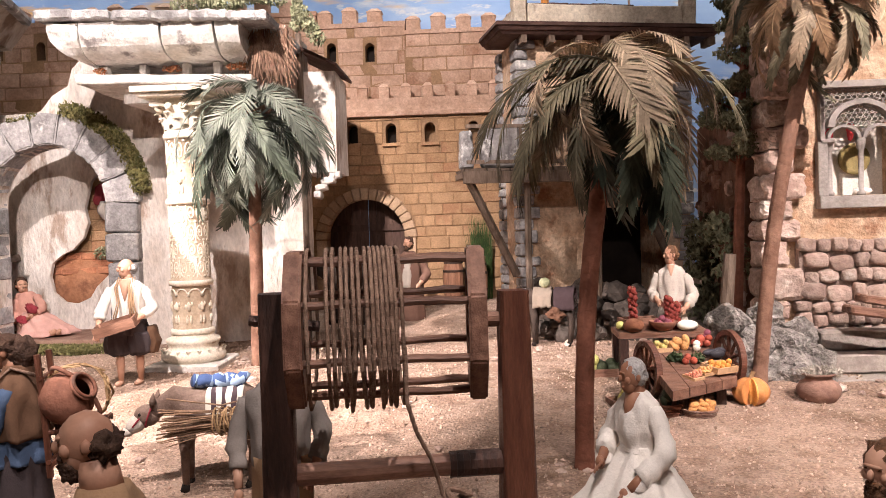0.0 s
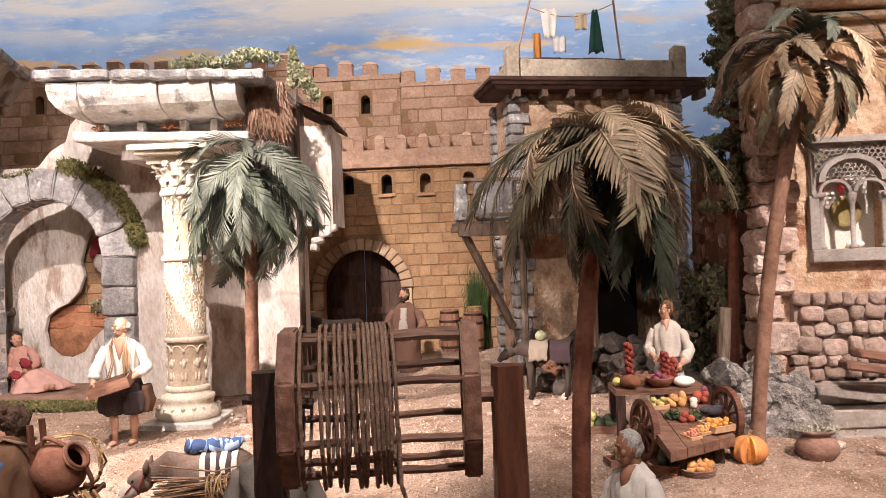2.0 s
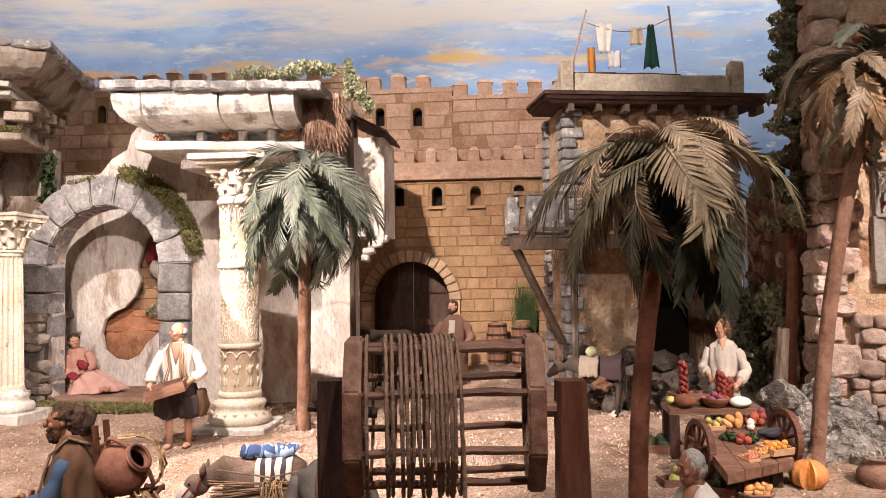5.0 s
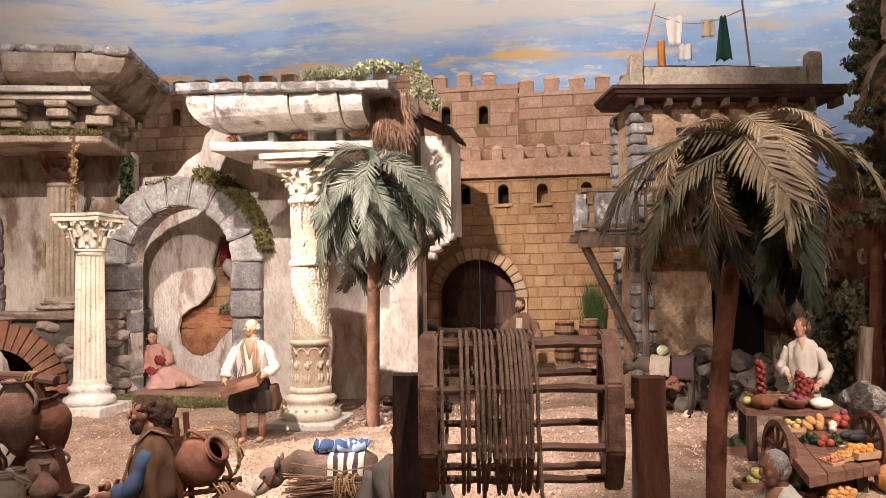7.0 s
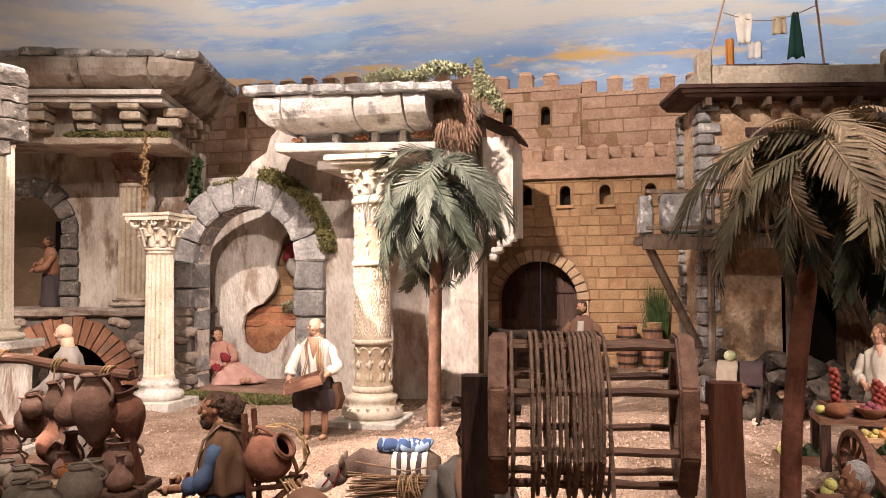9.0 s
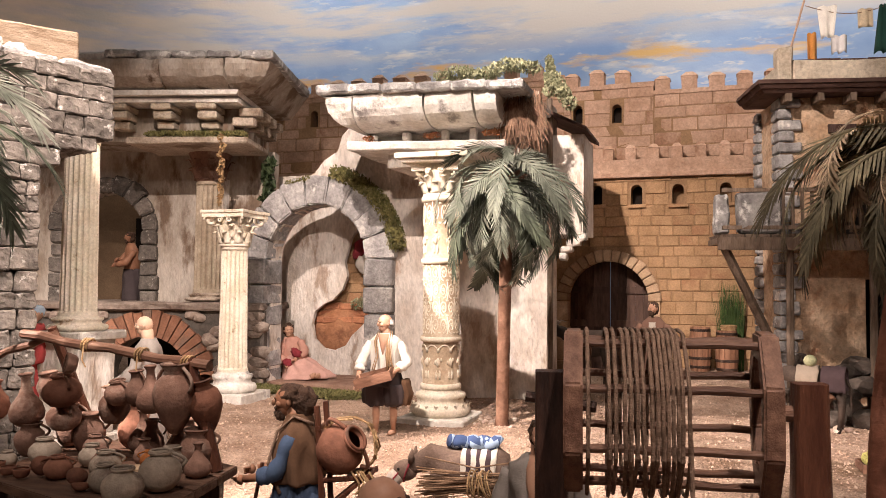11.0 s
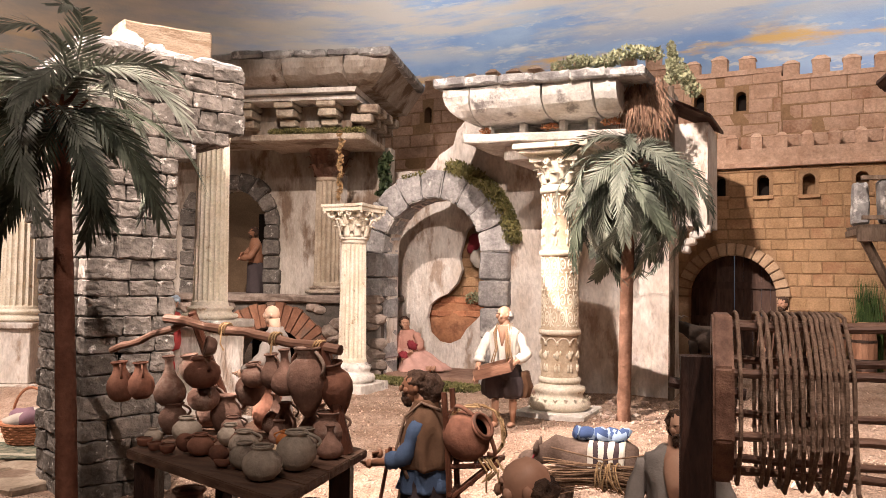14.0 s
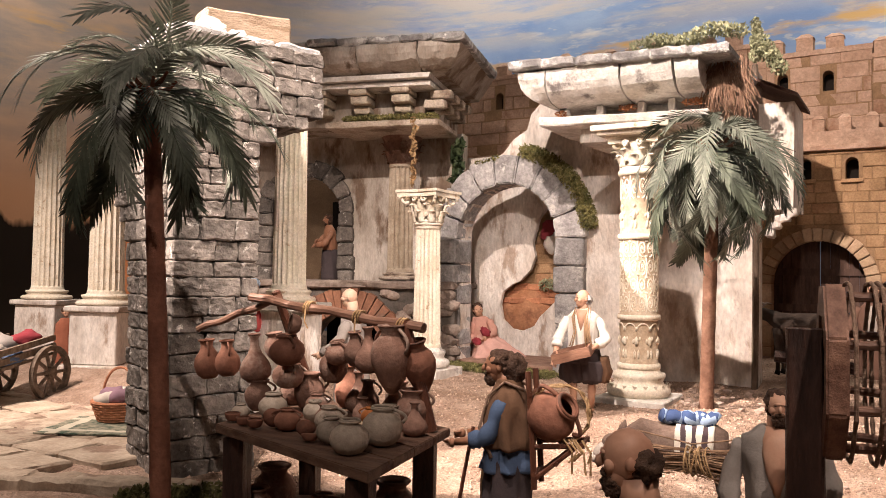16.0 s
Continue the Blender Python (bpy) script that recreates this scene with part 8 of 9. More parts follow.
    def hooded(bm):
        head(bm, (0, 0, 0.90), 0.06, 20, "wrap", False, 0, 1)
        loft(bm, [(0, 0, 0.0, 0.16, 0.14), (0, 0, 0.45, 0.14, 0.12), (0, 0, 0.74, 0.12, 0.08), (0, 0, 0.82, 0.06, 0.05)], 22, 2, 0.10, 7, 1)
        arm(bm, (0.13, 0, 0.72), (0.19, -0.06, 0.56), (0.1, -0.2, 0.5), 0.05, 2)
    figurine("figurine with a pale blue hood and red robe", at(-2.11, 2.35, 0.001, 0, 0, -20), 0.42, [SKIN, cloth("pale_blue_hood", (0.40, 0.50, 0.62)), cloth("red_robe", (0.40, 0.06, 0.06))], hooded)
    figurine("figurine in red and white cloth beside the handcart", at(-3.60, 2.62, -0.1, 0, 0, 60), 0.36, [SKIN, HAIR_B, cloth("russet_robe", (0.28, 0.10, 0.06))], hooded)


# ---- animals as painted models ----


def beast(label, m, size, hide, muzzle, long_ears=True, horns=False, lower=0.0):
    """A small painted model of a standing four-legged animal, head towards -x. One mesh."""
    bm = bmesh.new()
    loft_x = [(0.30, 0.63, 0.10, 0.11), (0.22, 0.62, 0.14, 0.17), (0.05, 0.60, 0.15, 0.185), (-0.12, 0.60, 0.14, 0.175), (-0.24, 0.63, 0.11, 0.15), (-0.33, 0.69, 0.07, 0.11), (-0.42, 0.74 - lower, 0.055, 0.085), (-0.50, 0.76 - lower * 1.8, 0.05, 0.075)]
    loops = []
    for x, z, ry, rz in loft_x:
        loops.append([bm.verts.new((x, ry * math.cos(a), z + rz * math.sin(a))) for a in [2 * math.pi * i / 18 for i in range(18)]])
    for a, b in zip(loops, loops[1:]):
        for i in range(18):
            bm.faces.new((a[i], a[(i + 1) % 18], b[(i + 1) % 18], b[i]))
    bm.faces.new(loops[0])
    bm.faces.new(loops[-1][::-1])
    hz = 0.76 - lower * 2.0
    blob(bm, (-0.53, 0, hz), (0.10, 0.062, 0.085), 0, 3)
    blob(bm, (-0.605, 0, hz - 0.055), (0.105, 0.056, 0.066), 1, 3, (0, -38, 0))
    blob(bm, (-0.68, 0, hz - 0.12), (0.045, 0.042, 0.042), 1, 2)
    for s in (-1, 1):
        if long_ears:
            tube(bm, [(-0.48, s * 0.045, hz + 0.06), (-0.47, s * 0.07, hz + 0.12), (-0.46, s * 0.075, hz + 0.18)], [0.018, 0.026, 0.006], 8, 0)
        if horns:
            tube(bm, [(-0.52, s * 0.04, hz + 0.06), (-0.45, s * 0.06, hz + 0.14), (-0.38, s * 0.08, hz + 0.12)], [0.016, 0.012, 0.004], 7, 1)
        blob(bm, (-0.575, s * 0.052, hz + 0.015), (0.014, 0.010, 0.014), 2, 1)
        for x, kx in ((-0.24, 0.0), (0.24, 0.03)):
            tube(bm, [(x, s * 0.08, 0.58), (x + kx, s * 0.085, 0.30), (x + kx * 0.3, s * 0.085, 0.05)], [0.075, 0.036, 0.026], 10, 0)
            tube(bm, [(x + kx * 0.3, s * 0.085, 0.055), (x - 0.012, s * 0.085, 0.0)], [0.030, 0.036], 8, 2)
    tube(bm, [(0.31, 0, 0.66), (0.37, 0, 0.55), (0.37, 0, 0.36), (0.38, 0, 0.28)], [0.022, 0.015, 0.016, 0.004], 8, 0)
    for v in bm.verts:
        v.co *= size
    bmesh.ops.recalc_face_normals(bm, faces=bm.faces[:])
    return thing("model_animal", label, "animal model", m, "painted animal models", bm=bm, material=[hide, muzzle, INKY], smooth=True)


def draped(name, label, material, cx, cy, z, w, d, drop, rz, seed, stripes=None):
    """A cloth laid over a rounded back: across x by w, hanging down both sides by drop."""
    bm = bmesh.new()
    rows = []
    n = 22
    for i in range(15):
        u = i / 14
        row = []
        for j in range(n + 1):
            v = (j / n - 0.5) * (d + 2 * drop)
            a = max(-1.35, min(1.35, v / (d * 0.5) * 1.0))
            y = d * 0.5 * math.sin(a) * 1.05
            zz = d * 0.42 * math.cos(a) - max(0, abs(v) - d * 0.675) * 1.0
            w2 = 0.004 * noise.noise((u * 5, v * 30, seed)) + 0.0035 * noise.noise((u * 9, v * 12, seed + 3))
            row.append(bm.verts.new(((u - 0.5) * w + w2, y + w2, zz + w2)))
        rows.append(row)
    for k, (a, b) in enumerate(zip(rows, rows[1:])):
        for j in range(n):
            f = bm.faces.new((a[j], b[j], b[j + 1], a[j + 1]))
            f.material_index = (k // 2) % 2 if stripes else 0
    ob = thing(name, label, "cloth", at(cx, cy, z, 0, 0, rz), bm=bm, material=[material, stripes] if stripes else material, smooth=True)
    ob.modifiers.new("thick", "SOLIDIFY").thickness = 0.003
    return ob


def build_animals():
    hide = mat("grey_brown_hide", (0.13, 0.085, 0.065), (0.22, 0.155, 0.125), 14, 0.85, 0.5, 200, 0.0)
    pale = mat("pale_muzzle", (0.42, 0.36, 0.31), (0.52, 0.46, 0.41), 20, 0.8, 0.3)
    dark = mat("dark_hide", (0.038, 0.027, 0.021), (0.078, 0.055, 0.044), 14, 0.85, 0.5, 200, 0.0)
    beast("grey-brown donkey model with lowered pale muzzle", at(-0.50, 2.04, -0.122, 0, 0, 8), 0.295, hide, pale, True, False, 0.09)
    draped("striped_saddle_cloth", "cream saddle cloth with dark brown stripes over the donkey", cloth("cream_stripe", (0.60, 0.55, 0.48)), -0.478, 2.04, 0.075, 0.080, 0.085, 0.055, 8, 2, cloth("brown_stripe", (0.06, 0.04, 0.045)))
    bm = bmesh.new()
    n = 21
    tube(bm, [(-0.06 + 0.12 * i / n, 0.004 * math.sin(i), 0.003 * math.cos(i * 1.3)) for i in range(n + 1)], [0.015 + 0.001 * math.sin(i * 2) for i in range(n + 1)], 12)
    bm.faces.ensure_lookup_table()
    for f in bm.faces:
        f.material_index = int((f.calc_center_median().x + 0.06) / (0.12 / 21) + 0.02) % 2
    thing("rolled_blanket", "rolled blue and white striped blanket on the donkey", "blanket", at(-0.49, 2.035, 0.122, 0, 0, 10), bm=bm, material=[cloth("blue_wool", (0.045, 0.075, 0.17)), cloth("pale_blue_wool", (0.27, 0.36, 0.50))], smooth=True)
    sticks = thing("stick_bundle", "bundle of thin dry sticks tied with straw rope", "firewood")
    r = random.Random(3)
    for k in range(64):
        y, z = r.gauss(0, 0.016), r.gauss(0, 0.013)
        x0, x1 = -0.105 + r.uniform(-0.02, 0.02), 0.10 + r.uniform(-0.02, 0.02)
        bm = bmesh.new()
        s = 1 + r.uniform(0.1, 0.5)
        tube(bm, [(x0, y * s, z * s), ((x0 + x1) / 2 + r.uniform(-0.02, 0.02), y * 0.8, z * 0.8 + r.uniform(0, 0.012)), (x1, y * s + r.uniform(-0.008, 0.008), z * s)], r.uniform(0.0010, 0.0020), 5)
        part("stick", bm, TWIG, sticks).matrix_basis = at(-0.475, 1.955, 0.045, 0, 0, 8)
    for k in range(9):
        bm = bmesh.new()
        w, dx, q = 0.026 + 0.008 * r.random(), r.uniform(-0.015, 0.015), r.uniform(0, 6)
        tube(bm, [(-0.475 + 0.006 * k + dx * math.sin(t), 1.955 + w * math.cos(t), 0.047 + (w + 0.004 * math.sin(2 * t + q)) * math.sin(t)) for t in [i * math.pi / 12 for i in range(25)]], 0.0018, 5)
        part("tie", bm, STRAW, sticks)
    harness = thing("donkey_harness", "thin red-brown leather head harness of the donkey", "harness", at(-0.50, 2.04, -0.122, 0, 0, 8))
    for c, ry, tilt in ((-0.178, 0.017, 40), (-0.150, 0.022, 20)):
        bm = bmesh.new()
        tube(bm, [(0, ry * math.cos(t), ry * 1.35 * math.sin(t)) for t in [i * math.pi / 8 for i in range(17)]], 0.0022, 6)
        part("strap", bm, RED_C, harness).matrix_basis = at(c, 0, 0.158 if c < -0.17 else 0.172, 0, tilt, 0)
    beast("dark donkey model with pack by the house", at(0.375, 3.26, 0.0, 0, 0, -14), 0.27, dark, dark, True, False, 0.05)
    for k, (x, y, z, sz, c, lab) in enumerate(((0.385, 3.205, 0.125, 0.030, cloth("rust_cloth", (0.13, 0.065, 0.04)), "rust cloth end hanging from the pack"),)):
        bm = rock_mesh(sz, k + 11, (1.05, 0.75, 0.72), 4, 0.75)
        for v in bm.verts:
            q = v.co * (1.9 / sz) + Vector((k * 7.0, 0, 0))
            v.co *= 1.06 - 0.30 * abs(noise.noise(Vector((q.x * 1.5, q.y, q.z * 0.7)))) - 0.16 * abs(noise.noise(q * 2.2))
        thing("pack", lab, "bundle", at(x, y, z, 0, 20, 0), group="packs on the donkey", bm=bm, material=c, smooth=True)
    draped("linen_cover", "soiled pale linen thrown over the dark donkey", cloth("soiled_linen", (0.27, 0.22, 0.175)), 0.345, 3.262, 0.180, 0.070, 0.095, 0.060, -14, 5)
    draped("purple_cover", "dark purple cloth thrown over the dark donkey", cloth("purple_cloth", (0.050, 0.032, 0.035)), 0.425, 3.245, 0.178, 0.075, 0.100, 0.070, -14, 8)
    for k in range(1):
        bm = rock_mesh(0.022, k + 90, (1, 1, 0.9), 2, 0.1)
        thing("green_melon", "pale green melon in the donkey pack", "melon", at(0.35 + 0.035 * k, 3.25, 0.236), group="melons", bm=bm, material=PALELEAF, smooth=True)
    beast("grey goat model near the gate, head turned", at(-0.47, 3.74, 0.045, 0, 0, -15), 0.32, dark, pale, False, True)


build_figurines()
build_animals()

# ---- market stall ----
FRUIT = {}


def fruit_mesh(key, colour, squash=(1, 1, 0.92), rough=0.06):
    if key not in FRUIT:
        FRUIT[key] = mesh_of(key, rock_mesh(1.0, len(FRUIT) * 3 + 1, squash, 2, rough), mat(key + "_skin", colour, tuple(min(1, c * 1.25) for c in colour), 3, 0.6, 0.1, 8, 0.18, stain=tuple(c * 0.6 for c in colour), stain_scale=2.5, spec=0.35), True)
    return FRUIT[key]


def heap(name, label, category, mesh, c, spread, r, n, seed, rz=0.0, tall=1.25):
    """Fruit piled in a heap, each its own thing."""
    q = random.Random(seed)
    m = at(c[0], c[1], c[2], 0, 0, rz)
    cols = max(1, int(spread[0] * 2 / (r * 1.8)))
    rows = max(1, int(spread[1] * 2 / (r * 1.8)))
    cells = [(i, j) for j in range(rows) for i in range(cols)]
    n = min(n, max(2, int(len(cells) * 1.7)))
    for k in range(n):
        i, j = cells[k % len(cells)]
        lay = k // len(cells)
        x = (i + 0.5) / cols * 2 * spread[0] - spread[0] + q.uniform(-0.15, 0.15) * r + 0.5 * r * lay
        y = (j + 0.5) / rows * 2 * spread[1] - spread[1] + q.uniform(-0.15, 0.15) * r
        ob = new(name, mesh)
        ob.matrix_basis = m @ at(x, y, r * 0.85 + lay * r * tall * 0.85, q.uniform(0, 360), q.uniform(0, 360), 0) @ Matrix.Scale(r * q.uniform(0.9, 1.1), 4)
        tagged(ob, label, category, name + " heap")


def crate(label, c, w, d, h, rz, material, tilt=0.0):
    b = thing("crate", label, "crate", at(*c, 0, 0, rz) @ at(0, 0, 0, tilt))
    for lo, hi in (((-w, -d, 0), (w, d, 0.003)), ((-w, -d, 0.003), (w, -d + 0.004, h)), ((-w, d - 0.004, 0.003), (w, d, h)), ((-w, -d + 0.004, 0.003), (-w + 0.004, d - 0.004, h)), ((w - 0.004, -d + 0.004, 0.003), (w, d - 0.004, h))):
        bm = bmesh.new()
        box(bm, lo, hi)
        part("slat", bm, material, b)


def basket(label, c, r, h, material, handle=False, rings=7, flare=1.2):
    b = thing("basket", label, "basket", at(*c))
    bm = bmesh.new()
    lathe(bm, [(r * 0.8, 0), (r * 0.95, h * 0.4), (r * flare * 0.9, h), (r * flare * 0.82, h), (r * 0.86, h * 0.4), (r * 0.7, 0.006)], 24, cap=False)
    bm.faces.new([v for v in bm.verts][:24][::-1])
    bm.faces.new([v for v in bm.verts][-24:])
    part("lining", bm, material, b)
    for k in range(rings):
        z = h * (k + 0.5) / rings
        rr = r * (0.80 + (flare * 0.9 - 0.80) * (k + 0.5) / rings) + 0.001
        bm = bmesh.new()
        tube(bm, [(rr * (1 + 0.018 * (1 if (i + k) % 2 else -1)) * math.cos(i * math.pi / 16), rr * (1 + 0.018 * (1 if (i + k) % 2 else -1)) * math.sin(i * math.pi / 16), z) for i in range(33)], h / rings * 0.52, 5)
        part("wicker_ring", bm, material, b)
    if handle:
        bm = bmesh.new()
        tube(bm, [(r * 1.1 * math.cos(t), 0.0, h + r * 1.25 * math.sin(t)) for t in [i * math.pi / 14 for i in range(15)]], r * 0.055, 6)
        part("handle", bm, material, b)
    return b


def wheel(name, label, m, r, spokes, material, width=0.016, parent=None):
    w = thing(name, label, "wheel", m) if parent is None else part(name, bmesh.new(), material, parent, label)
    if parent is not None:
        w.matrix_basis = m
    bm = bmesh.new()
    lathe(bm, [(r * 0.82, -width / 2), (r, -width / 2), (r, width / 2), (r * 0.82, width / 2), (r * 0.82, -width / 2)], 32, cap=False)
    part("rim", bm, material, w)
    bm = bmesh.new()
    lathe(bm, [(r * 0.20, -width * 0.8), (r * 0.20, width * 0.8)], 14)
    part("hub", bm, material, w)
    for k in range(spokes):
        bm = bmesh.new()
        a = 2 * math.pi * k / spokes
        tube(bm, [(r * 0.15 * math.cos(a), r * 0.15 * math.sin(a), 0), (r * 0.85 * math.cos(a), r * 0.85 * math.sin(a), 0)], r * 0.065, 6)
        part("spoke", bm, material, w)
    return w


def build_market():
    PALEW = mat("pale_crate_wood", (0.38, 0.22, 0.11), (0.52, 0.34, 0.20), 10, 0.8, 0.3, 90, 0.1)
    stall = thing("produce_cart", "low wooden produce cart with spoked wheels", "cart")
    bm = bmesh.new()
    FL, FR, BL, BR = (0.556, 2.165, 0.045), (0.755, 2.31, 0.048), (0.545, 2.53, 0.100), (0.765, 2.60, 0.100)
    for k in range(4):
        bm = bmesh.new()
        q = []
        for s in (k / 4 + 0.005, (k + 1) / 4 - 0.005):
            for t in (0, 1):
                a, b = Vector(FL).lerp(Vector(FR), s), Vector(BL).lerp(Vector(BR), s)
                q.append(a.lerp(b, t))
        lo = [bm.verts.new(v - Vector((0, 0, 0.024))) for v in (q[0], q[2], q[3], q[1])]
        hi = [bm.verts.new(v) for v in (q[0], q[2], q[3], q[1])]
        for i in range(4):
            j = (i + 1) % 4
            bm.faces.new((lo[i], lo[j], hi[j], hi[i]))
        bm.faces.new(hi)
        bm.faces.new(lo[::-1])
        bmesh.ops.recalc_face_normals(bm, faces=bm.faces[:])
        part("plank", bm, WOODX, stall)
    wheel("wheel", "red-brown spoked wheel", at(0.538, 2.36, 0.062, 0, 90, 12), 0.078, 10, WOOD, parent=stall)
    wheel("wheel", "red-brown spoked wheel", at(0.785, 2.47, 0.070, 0, 90, 12), 0.078, 10, WOOD, parent=stall)
    for x, y in ((0.60, 2.25), (0.72, 2.34), (0.58, 2.48)):
        bm = bmesh.new()
        box(bm, (-0.012, -0.012, -0.07), (0.012, 0.012, 0.022))
        part("leg", bm, DARKW, stall).matrix_basis = at(x, y, 0)

    def bz(y):
        return 0.047 + (y - 2.24) * 0.158
    lemon, bread, tomato, orange = fruit_mesh("lemon", (0.46, 0.37, 0.13), (1, 1.15, 0.9)), fruit_mesh("bread_roll", (0.46, 0.24, 0.09), (1.4, 1, 0.8)), fruit_mesh("tomato", (0.30, 0.06, 0.035)), fruit_mesh("orange_fruit", (0.58, 0.24, 0.05))
    prawn, melon, radish, onion = fruit_mesh("pink_shellfish", (0.50, 0.20, 0.13), (1.5, 0.7, 0.7), 0.2), fruit_mesh("dark_melon", (0.035, 0.045, 0.022), (1.25, 1, 0.95)), fruit_mesh("purple_turnip", (0.17, 0.045, 0.07)), fruit_mesh("pale_melon", (0.38, 0.36, 0.12))
    crate("shallow pale wooden crate of oranges", (0.715, 2.33, bz(2.33) + 0.002), 0.036, 0.030, 0.016, 30, PALEW, 9)
    heap("orange_fruit", "small bright orange fruit in the pale crate", "orange", orange, (0.715, 2.33, bz(2.33) + 0.006), (0.028, 0.022), 0.0085, 12, 1, 30)
    crate("shallow wooden crate of yellow lemons", (0.598, 2.50, bz(2.5) + 0.002), 0.032, 0.026, 0.014, 12, PALEW, 9)
    heap("lemon", "small yellow-green lemon in a crate", "lemon", lemon, (0.598, 2.50, bz(2.5) + 0.006), (0.026, 0.02), 0.010, 11, 2, 12)
    heap("bread_roll", "crusty tan bread roll on the cart", "bread", bread, (0.655, 2.515, bz(2.51) + 0.002), (0.032, 0.024), 0.0125, 10, 3, 20)
    heap("tomato", "ripe red tomato piled on the cart", "tomato", tomato, (0.725, 2.53, bz(2.53) + 0.002), (0.028, 0.022), 0.012, 7, 4, 20)
    heap("purple_turnip", "purple turnip among the tomatoes", "turnip", radish, (0.745, 2.55, bz(2.55) + 0.012), (0.014, 0.014), 0.011, 3, 14, 20)
    heap("white_garlic", "white garlic bulb on the cart", "garlic", fruit_mesh("garlic", (0.60, 0.55, 0.48)), (0.70, 2.49, bz(2.49) + 0.002), (0.018, 0.010), 0.010, 3, 15, 20)
    for x, y, s in ((0.635, 2.275, 6), (0.668, 2.305, 7)):
        crate("little open box of pink shellfish", (x, y, bz(y) + 0.002), 0.020, 0.020, 0.007, 35, PALEW, 9)
        heap("pink_shellfish", "pink shellfish in a little box", "shellfish", prawn if s == 6 else bread, (x, y, bz(y) + 0.005), (0.016, 0.016), 0.0058, 14, s, 35)
    heap("red_pepper", "dark red pepper beside green leaves", "pepper", tomato, (0.655, 2.38, bz(2.38) + 0.002), (0.024, 0.016), 0.0105, 8, 8, 15)
    leaf_cloud(None, "salad_leaves", IVY, [(0.62, 2.40, bz(2.4) + 0.014, 0.022, 0.018, 0.012), (0.68, 2.40, bz(2.4) + 0.012, 0.02, 0.015, 0.012)], 160, 0.018, 21)
    tagged(bpy.data.objects["salad_leaves"], "dark green salad leaves on the cart", "vegetable")
    for x, y in ((0.742, 2.43), (0.725, 2.445), (0.752, 2.455)):
        ob = tagged(new("aubergine", fruit_mesh("aubergine", (0.03, 0.028, 0.035), (1.8, 0.8, 0.8))), "dark purple-black aubergine on the cart", "aubergine", "aubergines")
        ob.matrix_basis = at(x, y, bz(y) + 0.011, 0, 0, 25) @ Matrix.Scale(0.0135, 4)
    # back table with peppers on strings
    bt = thing("back_table", "small rough table behind the produce cart", "table")
    bm = bmesh.new()
    box(bm, (0.50, 2.55, 0.118), (0.76, 2.70, 0.136), jitter=0.003)
    part("tabletop", bm, WOODX, bt)
    for x, y in ((0.515, 2.565), (0.745, 2.565), (0.515, 2.685), (0.745, 2.685)):
        bm = bmesh.new()
        box(bm, (-0.012, -0.012, -0.03), (0.012, 0.012, 0.117))
        part("leg", bm, DARKW, bt).matrix_basis = at(x, y, 0)
    crate("upturned red-brown wooden crate", (0.575, 2.635, 0.137), 0.055, 0.035, 0.032, 10, WOODX)
    for x, y, z0, z1 in ((0.556, 2.63, 0.15, 0.262), (0.655, 2.60, 0.138, 0.235), (0.675, 2.605, 0.138, 0.215)):
        s = thing("pepper_string", "string of dried red peppers standing upright", "peppers")
        bm = bmesh.new()
        tube(bm, [(x, y, z0), (x, y, z1)], 0.003, 5)
        part("cord", bm, STRAW, s)
        q = random.Random(int(x * 999))
        for k in range(26):
            zz = z0 + (z1 - z0) * (k + 0.5) / 27
            ob = new("pepper", fruit_mesh("dried_pepper", (0.18, 0.030, 0.022), (1, 1, 1.1), 0.15))
            ob.parent = s
            a = k * 2.4
            ob.matrix_basis = at(x + 0.0085 * math.cos(a), y + 0.0085 * math.sin(a), zz) @ Matrix.Scale(0.0075 * q.uniform(0.85, 1.2), 4)
    pot("red_bowl", "red clay bowl of purple and white vegetables", "bowl", 0.040, at(0.632, 2.575, 0.137), TERRA, 0)
    heap("purple_turnip", "purple turnip in the red clay bowl", "turnip", radish, (0.632, 2.575, 0.150), (0.024, 0.022), 0.0115, 5, 9)
    bm = rock_mesh(0.030, 2, (1, 1, 0.52), 3, 0.06)
    thing("white_cheese", "round white cheese on the back table", "cheese", at(0.70, 2.575, 0.150), bm=bm, material=cloth("fresh_cheese", (0.74, 0.70, 0.62)), smooth=True)
    bm = rock_mesh(0.030, 3, (1, 1, 0.66), 3, 0.08)
    thing("brown_loaf", "round brown loaf on the back table", "bread", at(0.545, 2.565, 0.155), bm=bm, material=mat("loaf_crust", (0.16, 0.06, 0.03), (0.26, 0.11, 0.06), 20), smooth=True)
    for x, z in ((0.515, 0.150),):
        ob = tagged(new("pale_melon", onion), "pale yellow melon on the back table", "melon")
        ob.matrix_basis = at(x, 2.61, z) @ Matrix.Scale(0.014, 4)
    # ground goods
    crate("long low wooden crate of melons", (0.475, 2.66, -0.006), 0.072, 0.045, 0.026, 4, WOODX)
    heap("dark_melon", "dark green melon in the long crate", "melon", melon, (0.495, 2.66, 0.004), (0.05, 0.034), 0.0185, 6, 10, 4)
    heap("pale_melon", "pale yellow melon in the long crate", "melon", onion, (0.43, 2.66, 0.010), (0.03, 0.034), 0.0180, 6, 11, 4)
    basket("clay-red wicker basket of green melons", (0.562, 2.26, -0.038), 0.036, 0.036, TERRA)
    heap("dark_melon", "green melon in the red wicker basket", "melon", melon, (0.562, 2.26, -0.012), (0.022, 0.022), 0.0155, 6, 12)
